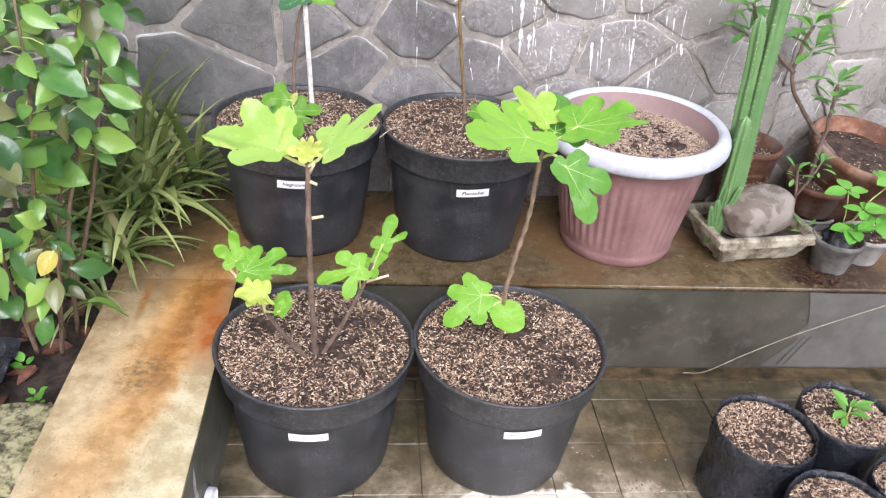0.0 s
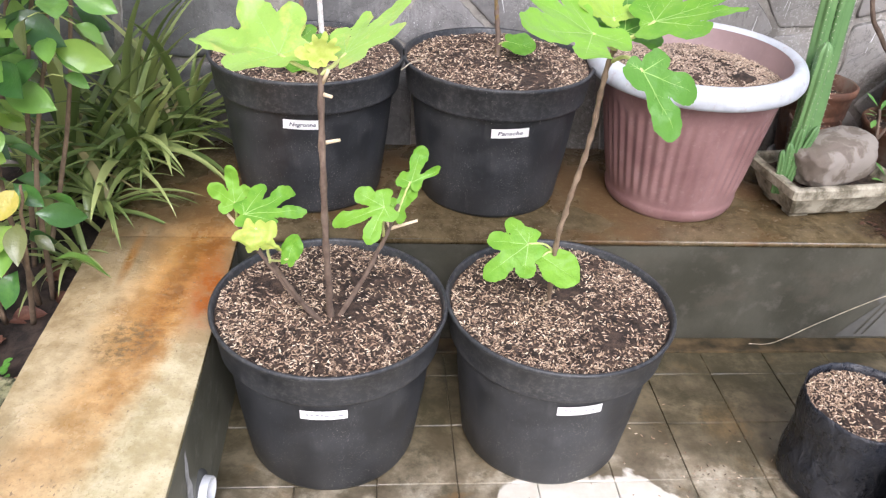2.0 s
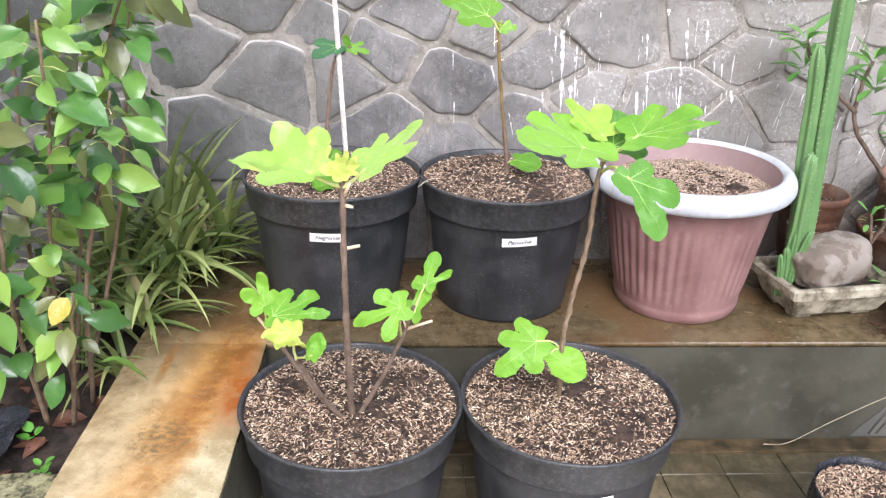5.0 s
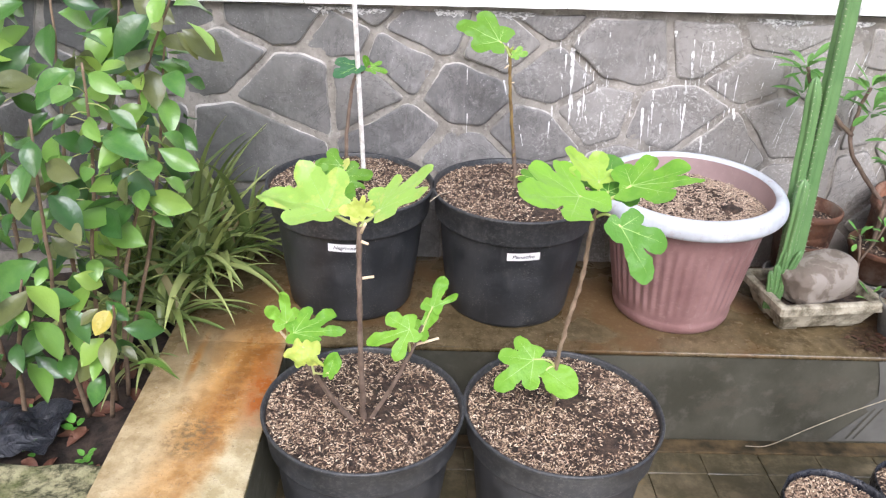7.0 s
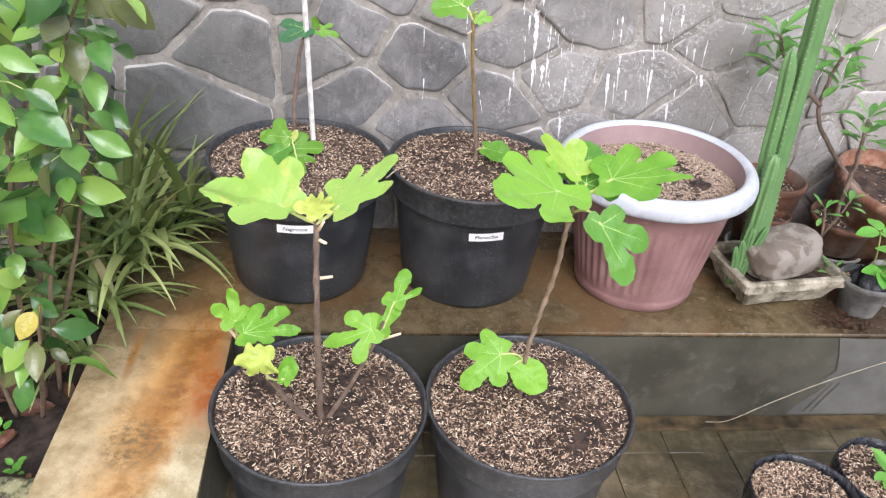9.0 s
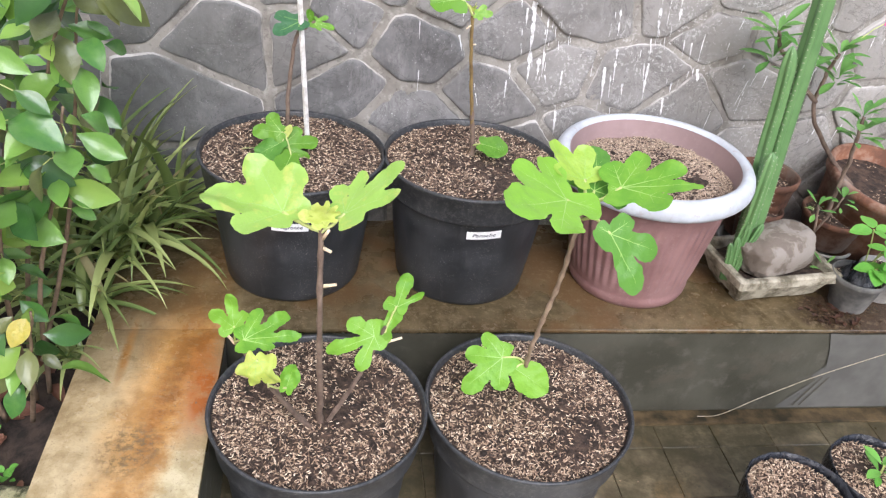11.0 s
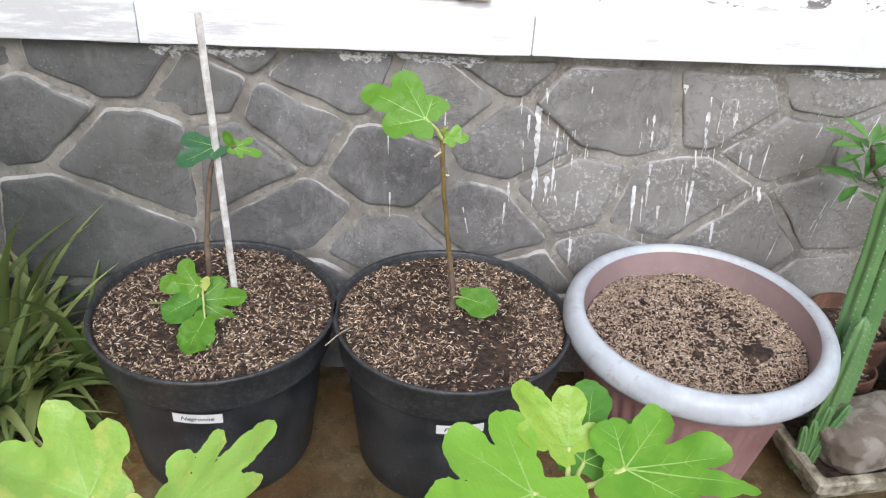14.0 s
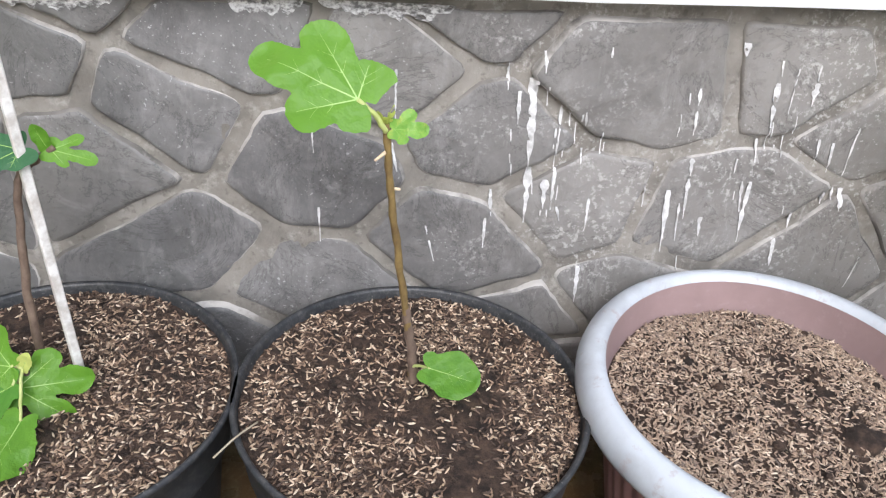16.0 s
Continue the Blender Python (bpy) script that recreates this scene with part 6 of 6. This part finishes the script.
# drain pipe through the kerb
pipe = thing("drain_pipe", pose(-0.514, 1.095, 0.098, 0, 90, -8), "short white plastic drain pipe stub in the kerb's side", "pipe")
hang("pipe_body", mesh_of("pipe_body", *lathe([(0.027, -0.03), (0.027, 0.0), (0.027, 0.02), (0.026, 0.022), (0.0235, 0.022), (0.023, 0.02), (0.023, -0.03)], 40), PVC), pipe)
hang("seal", mesh_of("seal", *lathe([(0.038, 0.0), (0.034, 0.005), (0.0272, 0.008)], 40, lambda r, z, a: r * (1 + 0.12 * noise.noise((math.cos(a) * 2, math.sin(a) * 2, 0)))), PAINT), pipe, "smeared pale mortar")
for k, (y0, w, z0, z1) in enumerate(((1.045, 0.02, 0.03, 0.24), (0.985, 0.016, 0.0, 0.2), (0.93, 0.022, 0.0, 0.22))):
    vs, fs = [], []
    for i in range(25):
        z = z0 + (z1 - z0) * i / 24
        h = w * (0.5 + 0.7 * abs(noise.noise((z * 22, k * 3.1, 0)))) * math.sin(math.pi * (0.04 + 0.92 * i / 24)) ** 0.6
        for s in (-1, 1):
            vs.append((-0.5113, y0 + s * h + 0.008 * noise.noise((z * 14, k, 2)), z))
    for i in range(24):
        a = i * 2
        fs.append((a, a + 2, a + 3, a + 1))
    hang("paint_smear", mesh_of("paint_smear", vs, fs, SMEAR, False), kerb, "smeared pale cement")


# ---- garden bed plants ----
SHRUB_LEAVES = []
for w, d, cu in ((0.27, 0.15, 0.0), (0.3, 0.35, 0.04), (0.25, 0.05, -0.05), (0.28, 0.5, 0.0), (0.32, 0.22, 0.06)):
    SHRUB_LEAVES += [blade_mesh("leaf", mt, w, 0.35, d, 1.1, 12, cu, 0.95) for mt in (SHRUB, SHRUB, SHRUB, SHRUB_DARK, SHRUB_DARK, SHRUB_BROWN, SHRUB_LIME)]


def shrub(stems, label, seed, leaves, start=()):
    ob = thing("shrub", (0, 0, 0), label, "shrub")
    rnd = random.Random(seed)
    count = 0
    for k, ctrl in enumerate(stems):
        pts = curve_points(ctrl, 10)
        limb(ob, "stem", ctrl, 0.0054, 0.0022, TWIG, 0.1, seed + k)
        n, low = leaves[k], start[k] if start else 0.3
        for j in range(n):
            t = low + (1 - low) * (j + rnd.random() * 0.6) / n
            p = pts[min(len(pts) - 1, int(t * (len(pts) - 1)))]
            a = j * 2.4 + k + rnd.uniform(-0.5, 0.5)
            d = V(math.cos(a), math.sin(a) - 0.25, rnd.uniform(-0.35, 0.35)).normalized()
            foot = p + d * rnd.uniform(0.012, 0.05) + V(0, 0, rnd.uniform(-0.01, 0.02))
            ln = rnd.choice((0.042, 0.054, 0.062, 0.07, 0.08, 0.094)) * rnd.uniform(0.9, 1.1)
            d2 = (d + V(0, 0, rnd.uniform(-0.75, -0.05))).normalized()
            hang("leaf", rnd.choice(SHRUB_LEAVES), ob, "", axes(foot, foot + d2 * ln, V(rnd.gauss(0, 0.45), rnd.gauss(-0.6, 0.4), 0.75)))
            hang("leaf_stalk", mesh_of("leaf_stalk", *tube([p, (p + foot) / 2 + V(0, 0, 0.004), foot], 0.0011, 5), PETIOLE), ob) if (foot - p).length > 0.03 and count < 60 else None
            count += 1
    return ob


shrub((((-0.86, 1.5, 0.2), (-0.82, 1.47, 0.5), (-0.75, 1.44, 0.72), (-0.71, 1.43, 0.88)),
       ((-0.88, 1.48, 0.2), (-0.87, 1.44, 0.5), (-0.82, 1.42, 0.8), (-0.8, 1.4, 1.0)),
       ((-0.9, 1.58, 0.2), (-0.81, 1.6, 0.5), (-0.75, 1.6, 0.78), (-0.71, 1.58, 1.0)),
       ((-0.92, 1.42, 0.2), (-0.91, 1.36, 0.45), (-0.89, 1.33, 0.7), (-0.87, 1.32, 0.92)),
       ((-0.87, 1.42, 0.2), (-0.83, 1.37, 0.35), (-0.81, 1.35, 0.45), (-0.79, 1.34, 0.54)),
       ((-0.95, 1.52, 0.2), (-0.93, 1.5, 0.55), (-0.9, 1.5, 0.85), (-0.88, 1.5, 1.1)),
       ((-0.93, 1.6, 0.2), (-0.86, 1.6, 0.6), (-0.76, 1.58, 0.92), (-0.67, 1.53, 1.1))),
      "glossy-leaved green shrub with upright thin stems", 3, (26, 38, 22, 36, 14, 38, 24), (0.6, 0.32, 0.66, 0.3, 0.4, 0.3, 0.66))
shrub((((-1.1, 1.6, 0.2), (-1.08, 1.58, 0.6), (-1.04, 1.55, 1.0), (-1.0, 1.52, 1.2)),
       ((-1.05, 1.7, 0.2), (-0.94, 1.7, 0.6), (-0.86, 1.7, 0.9), (-0.82, 1.68, 1.08)),
       ((-1.15, 1.45, 0.2), (-1.1, 1.4, 0.5), (-1.04, 1.38, 0.8), (-1.0, 1.37, 1.05)),
       ((-1.05, 1.4, 0.2), (-1.0, 1.34, 0.4), (-0.96, 1.31, 0.52), (-0.93, 1.29, 0.62)),
       ((-1.2, 1.62, 0.2), (-1.2, 1.6, 0.6), (-1.18, 1.58, 0.95), (-1.15, 1.56, 1.2))),
      "tall glossy-leaved green shrub further back in the bed", 8, (46, 46, 46, 18, 44))
shrub((((-1.35, 1.5, 0.2), (-1.36, 1.48, 0.9), (-1.3, 1.45, 1.4), (-1.15, 1.4, 1.75)),
       ((-1.4, 1.7, 0.2), (-1.4, 1.7, 0.9), (-1.3, 1.7, 1.5), (-1.1, 1.65, 1.8)),
       ((-1.42, 1.6, 0.2), (-1.38, 1.6, 1.0), (-1.2, 1.58, 1.5), (-0.98, 1.55, 1.62)),
       ((-1.38, 1.8, 0.2), (-1.3, 1.8, 0.9), (-1.15, 1.8, 1.35), (-0.95, 1.8, 1.5)),
       ((-1.45, 1.65, 0.2), (-1.42, 1.65, 1.2), (-1.3, 1.6, 1.9), (-1.0, 1.5, 2.2)),
       ((-1.5, 1.75, 0.2), (-1.48, 1.75, 1.2), (-1.35, 1.75, 1.8), (-1.05, 1.75, 2.0)),
       ((-1.5, 1.5, 0.2), (-1.5, 1.5, 1.2), (-1.4, 1.45, 1.9), (-1.15, 1.35, 2.1))),
      "leafy tall shrub leaning over the bed", 15, (46, 46, 46, 46, 60, 60, 60))
yl = thing("fallen_leaf", (0, 0, 0), "yellowed leaf caught low in the shrub", "leaf")
hang("blade", blade_mesh("blade", SHRUB_YELLOW, 0.34, 0.3, 0.2, 0.85), yl, "", axes((-0.792, 1.32, 0.54), (-0.814, 1.285, 0.506), (0.1, -0.8, 0.6)))


def strap_clump(at, count, label, seed, length=0.32, rise=0.0):
    """A tuft of arching strap leaves."""
    ob = thing("strap_plant", at, label, "tufted plant", "strap-leaved tufts")
    rnd = random.Random(seed)
    meshes = []
    for k in range(7):
        vs, fs = [], []
        up, bend = min(1.5, rnd.uniform(0.5, 1.25) + rise), rnd.uniform(1.0, 2.1) * (1 - rise)
        p, ang, n = V(0, 0, 0), up, 16
        for i in range(n + 1):
            t = i / n
            w = 0.037 * (1 - t ** 1.8) * min(1, 0.55 + 3 * t) + 0.001
            nrm = V(0, -math.sin(ang), math.cos(ang))
            for s in (-1, 0, 1):
                vs.append(p + V(s * w, 0, 0) + nrm * (abs(s) * w * 0.45))
            p = p + V(0, math.cos(ang), math.sin(ang)) / n
            ang -= bend / n
        for i in range(n):
            for k2 in range(2):
                a = i * 3 + k2
                fs.append((a, a + 1, a + 4, a + 3))
        meshes += [mesh_of("blade", vs, fs, mt) for mt in ((STRAP, STRAP, STRAP_DARK) if k or rise else (STRAP_DRY,))]
    for k in range(int(count * 0.8)):
        a = rnd.uniform(0, 2 * math.pi)
        s = length * rnd.uniform(0.6, 1.15)
        m = Matrix.Translation((rnd.gauss(0, 0.014), rnd.gauss(0, 0.014), rnd.uniform(-0.01, 0.01))) @ pose(0, 0, 0, rnd.uniform(-8, 18), 0, math.degrees(a)) @ Matrix.Diagonal((s * rnd.uniform(0.8, 1.2), s, s, 1))
        hang("blade", rnd.choice(meshes), ob, "", m)
    return ob


for k, (x, y, z, n, ln) in enumerate(((-0.78, 1.84, 0.32, 40, 0.31), (-0.83, 1.97, 0.3, 40, 0.36), (-0.72, 1.95, 0.31, 36, 0.32), (-0.81, 1.7, 0.28, 34, 0.28), (-0.95, 1.8, 0.22, 34, 0.32), (-0.83, 1.57, 0.22, 20, 0.2), (-1.0, 1.95, 0.22, 30, 0.32))):
    strap_clump((x, y, z), n, "tuft of arching pale green strap leaves", 20 + k, ln)

for k, (x, y, z, n, ln) in enumerate(((-0.68, 1.99, 0.3, 16, 0.46), (-0.78, 1.98, 0.28, 20, 0.5), (-0.9, 1.88, 0.26, 20, 0.48), (-0.78, 1.86, 0.28, 14, 0.4))):
    strap_clump((x, y, z), n, "tuft of tall upright strap leaves by the wall", 40 + k, ln, 0.4)

SMALL = [blade_mesh("leaf", HERB, 0.36, 0.2, 0.15, 0.85)]
for k, (x, y) in enumerate(((-0.93, 1.37), (-1.0, 1.3), (-0.87, 1.27), (-1.04, 1.42))):
    w = thing("weed", (x, y, 0.2), "small round-leaved weed on the damp earth", "weed", "weeds in the bed")
    rosette(w, (0, 0, 0.018), 5 + k % 3, 0.026 + 0.008 * (k == 0), 60 + k, 0.6, SMALL)
rnd = random.Random(12)
DEADS = [blade_mesh("dead_leaf", DEAD, w, 0.5, d, 0.9, 10, c) for w, d, c in ((0.26, 0.1, 0.05), (0.3, -0.15, 0.08), (0.22, 0.2, -0.06))]
for k in range(46):
    x, y = rnd.uniform(-1.25, -0.81), rnd.uniform(1.25, 1.62)
    a, ln = rnd.uniform(0, 6.28), rnd.uniform(0.03, 0.075)
    ob = solid("dead_leaf", rnd.choice(DEADS), "curled brown dead leaf on the earth", "leaf", "", "dead leaves in the bed")
    z = 0.205 + 0.035 * noise.noise((x * 5, y * 5, 0))
    ob.matrix_basis = axes((x, y, z), (x + ln * math.cos(a), y + ln * math.sin(a), z + rnd.uniform(-0.004, 0.012)), (rnd.gauss(0, 0.3), rnd.gauss(0, 0.3), 1))
# a torn black plastic sheet at the edge of the bed
vs, fs = [], []
for j in range(19):
    for i in range(25):
        x, y = -1.15 + 0.2 * i / 24, 1.26 + 0.16 * j / 18
        vs.append((x + 0.02 * noise.noise((y * 12, 0, 1)), y + 0.02 * noise.noise((x * 12, 3, 1)), 0.225 + 0.035 * abs(noise.noise((x * 11, y * 11, 4))) + 0.012 * noise.noise((x * 35, y * 35, 4))))
for j in range(18):
    for i in range(24):
        a = j * 25 + i
        fs.append((a, a + 1, a + 26, a + 25))
solid("plastic_sheet", mesh_of("plastic_sheet", vs, fs, BAG), "crumpled black plastic sheet on the earth", "plastic sheet")
# damp brown leaves by the tray
LITTER = mat_leaf("sodden_leaf", (0.035, 0.016, 0.01), (0.085, 0.04, 0.024), 0.4)
SODDEN = [blade_mesh("dead_leaf", LITTER, w, 0.5, d, 0.9, 10, c) for w, d, c in ((0.26, 0.1, 0.05), (0.3, -0.15, 0.08), (0.22, 0.2, -0.06))]
for k in range(34):
    x, y = rnd.uniform(0.92, 1.12), rnd.uniform(1.63, 1.7)
    a, ln = rnd.uniform(0, 6.28), rnd.uniform(0.012, 0.026)
    ob = solid("dead_leaf", rnd.choice(SODDEN), "wet brown leaf scrap on the bench", "leaf", "", "leaf scraps on the bench")
    ob.matrix_basis = axes((x, y, BENCH_Z + 0.003), (x + ln * math.cos(a), y + ln * math.sin(a), BENCH_Z + 0.004), (0, 0, 1))

# ---- spilt white paint on the wall, run down over stones and joints ----
SKIN = np.array([tuple(v.co) for ob in STONES for v in ob.data.vertices])


def wall_face(x, z):
    """How far forward the wall stands at (x, z)."""
    near = (SKIN[:, 0] - x) ** 2 + (SKIN[:, 2] - z) ** 2
    k = int(near.argmin())
    return min(float(SKIN[k, 1]) - 0.0006, WALL_Y - 0.006) if near[k] < 0.012 ** 2 else WALL_Y - 0.008


def drip(x, z, length, width, lean=0.0, seed=0):
    n, vs, fs = max(3, int(length / 0.004)), [], []
    for i in range(n + 1):
        t = i / n
        zz, xx = z - length * t, x + lean * length * t
        w = width * (0.35 + 0.65 * abs(noise.noise((t * 3, seed, 1.5))) + 0.3 * noise.noise((t * 9, seed, 0))) * (1 - 0.5 * t) * math.sin(math.pi * min(1, 0.12 + t)) ** 0.4
        w = max(w, 0.0007)
        for s in (-1, 0, 1):
            vs.append((xx + s * w + 0.0008 * noise.noise((t * 14, seed, s)), wall_face(xx + s * w, zz) - 0.0012, zz))
    for i in range(n):
        for k in range(2):
            a = i * 3 + k
            fs.append((a, a + 1, a + 4, a + 3))
    return mesh_of("paint_drip", vs, fs, PAINTDRIP)


rnd = random.Random(31)
LEFT_RUNS = ((0.161, 0.932, 0.034, 1.5, 0.09), (0.178, 0.897, 0.045, 1.7, 0.09), (0.195, 0.912, 0.132, 4.4, 0.12), (0.204, 0.79, 0.088, 3.2, 0.07), (0.236, 0.877, 0.088, 1.3, 0.03), (0.239, 0.789, 0.064, 1.8, 0.08),
             (0.228, 0.772, 0.045, 2.8, 0.11), (0.293, 0.744, 0.054, 1.6, 0.09), (0.249, 0.731, 0.024, 1.5, 0.67), (0.156, 0.754, 0.039, 2.2, 0.18), (0.152, 0.712, 0.048, 1.7, 0.04),
             (0.071, 0.698, 0.059, 1.0, -0.25), (0.297, 0.63, 0.065, 2.4, 0.11), (0.023, 0.919, 0.065, 1.0, -0.02), (-0.08, 0.85, 0.045, 1.0, -0.04), (-0.073, 0.725, 0.057, 1.0, 0.04), (0.02, 0.819, 0.037, 1.6, -0.24))
MID_RUNS = ((0.413, 0.906, 0.023, 2.0, 0.17), (0.416, 0.875, 0.035, 1.3, 0.2), (0.426, 0.807, 0.025, 2.0, 0.2), (0.428, 0.777, 0.064, 2.0, 0.22), (0.404, 0.758, 0.102, 2.5, 0.2), (0.424, 0.738, 0.062, 1.1, 0.24),
            (0.46, 0.717, 0.031, 2.0, 0.19), (0.517, 0.775, 0.098, 2.2, 0.11), (0.505, 0.775, 0.049, 1.5, 0.37), (0.509, 0.838, 0.034, 1.5, 0.29))
RIGHT_RUNS = ((0.459, 0.967, 0.017, 3.0, 0.18), (0.513, 0.917, 0.061, 3.0, -0.1), (0.566, 0.919, 0.032, 3.2, 0.09), (0.536, 0.937, 0.061, 1.0, 0.07), (0.597, 0.84, 0.034, 1.5, 0.24), (0.618, 0.835, 0.046, 1.5, 0.26),
              (0.646, 0.859, 0.074, 1.1, 0.08), (0.655, 0.765, 0.033, 3.5, 0.24), (0.642, 0.767, 0.02, 2.0, 0.3), (0.629, 0.76, 0.021, 2.0, 0.29), (0.592, 0.727, 0.028, 3.0, 0.25), (0.579, 0.682, 0.054, 3.0, 0.26))
for x, z, ln, w, lean in LEFT_RUNS + MID_RUNS + RIGHT_RUNS:
    hang("paint_drip", drip(x, z, ln, w * 0.0031, -lean if lean < 0 else lean * 0.5, x * 40), wall, "white paint run")
for k in range(40):
    x, z = (rnd.gauss(0.25, 0.045), rnd.gauss(0.81, 0.07)) if k % 2 == 0 else (rnd.gauss(0.47, 0.15), rnd.gauss(0.83, 0.09))
    hang("paint_drip", drip(x, min(z, 0.98), rnd.uniform(0.004, 0.034), rnd.uniform(0.0008, 0.0034), rnd.uniform(0.02, 0.18), k), wall)
# daubs of whitewash on the stones' heads under the string course
for x, w in ((-0.36, 0.03), (-0.13, 0.02), (0.01, 0.036), (0.74, 0.034), (-0.46, 0.016), (0.93, 0.022)):
    vs, fs = [], []
    for i in range(31):
        u = -1 + i / 15
        drop = (0.011 + 0.016 * abs(noise.noise((x * 30 + u * 2.2, 0, 4))) + 0.009 * noise.noise((x * 70 + u * 9, 0, 7))) * math.sqrt(max(0.0, 1 - u * u)) + 0.002
        for j in range(5):
            xx, zz = x + u * w * 2.2, 0.997 + 0.012 * x - drop * j / 4
            vs.append((xx, wall_face(xx, zz) - 0.0015, zz))
    for i in range(30):
        for j in range(4):
            a = i * 5 + j
            fs.append((a, a + 1, a + 6, a + 5))
    hang("paint_daub", mesh_of("paint_daub", vs, fs, DAUB), wall, "daub of whitewash")
for k in range(26):
    x = rnd.uniform(0.68, 1.2)
    hang("paint_drip", drip(x, rnd.uniform(0.62, 0.98), rnd.uniform(0.01, 0.07), rnd.uniform(0.0014, 0.004), rnd.uniform(-0.3, 0.0), 200 + k), wall)

# ---- floor tiles ----
TS, TX, TY = 0.152, -0.064, 1.185


def tile_mesh(seed):
    rnd = random.Random(seed)
    h, b = TS / 2 - 0.0008, 0.0014
    vs, fs = [], []
    for o, z in ((0, -0.006), (0, -0.0022), (b, 0.0)):
        for sx, sy in ((-1, -1), (1, -1), (1, 1), (-1, 1)):
            vs.append((sx * (h - o) + rnd.uniform(-0.0006, 0.0006), sy * (h - o) + rnd.uniform(-0.0006, 0.0006), z + (rnd.uniform(-0.0006, 0.0004) if o else 0)))
    for j in range(2):
        for i in range(4):
            k = (i + 1) % 4
            fs.append((j * 4 + i, j * 4 + k, j * 4 + 4 + k, j * 4 + 4 + i))
    fs.append((8, 9, 10, 11))
    return mesh_of("tile", vs, fs, TILE, False)


tiles = [tile_mesh(k) for k in range(6)]
rnd = random.Random(2)
for j in range(-13, 3):
    for i in range(-3, 14):
        x, y = TX + TS * (i + 0.5), TY + TS * (j + 0.5)
        if x < -0.45 or y > BENCH_Y - 0.04 or x > 1.9:
            continue
        hang("tile", rnd.choice(tiles), floor, "", Matrix.Translation((x, y, 0.0)))
# husks that were spilt on the tiles
rnd = random.Random(44)
vs, fs = [], []
for k in range(130):
    x, y = rnd.gauss(0.42, 0.16), rnd.gauss(1.18, 0.1)
    a, ln, w = rnd.uniform(0, 6.28), rnd.uniform(0.003, 0.005), 0.0013
    d, s = V(math.cos(a), math.sin(a), 0), V(-math.sin(a), math.cos(a), 0)
    c, b = V(x, y, 0.0022), len(vs)
    vs += [c - d * ln, c + s * w, c + d * ln, c - s * w, c + V(0, 0, 0.0014)]
    fs += [(b, b + 4, b + 1), (b + 1, b + 4, b + 2), (b + 2, b + 4, b + 3), (b + 3, b + 4, b)]
solid("spilt_husks", mesh_of("spilt_husks", vs, fs, HUSK_PALE, False), "rice husks spilt on the tiles", "husks", "stuff")
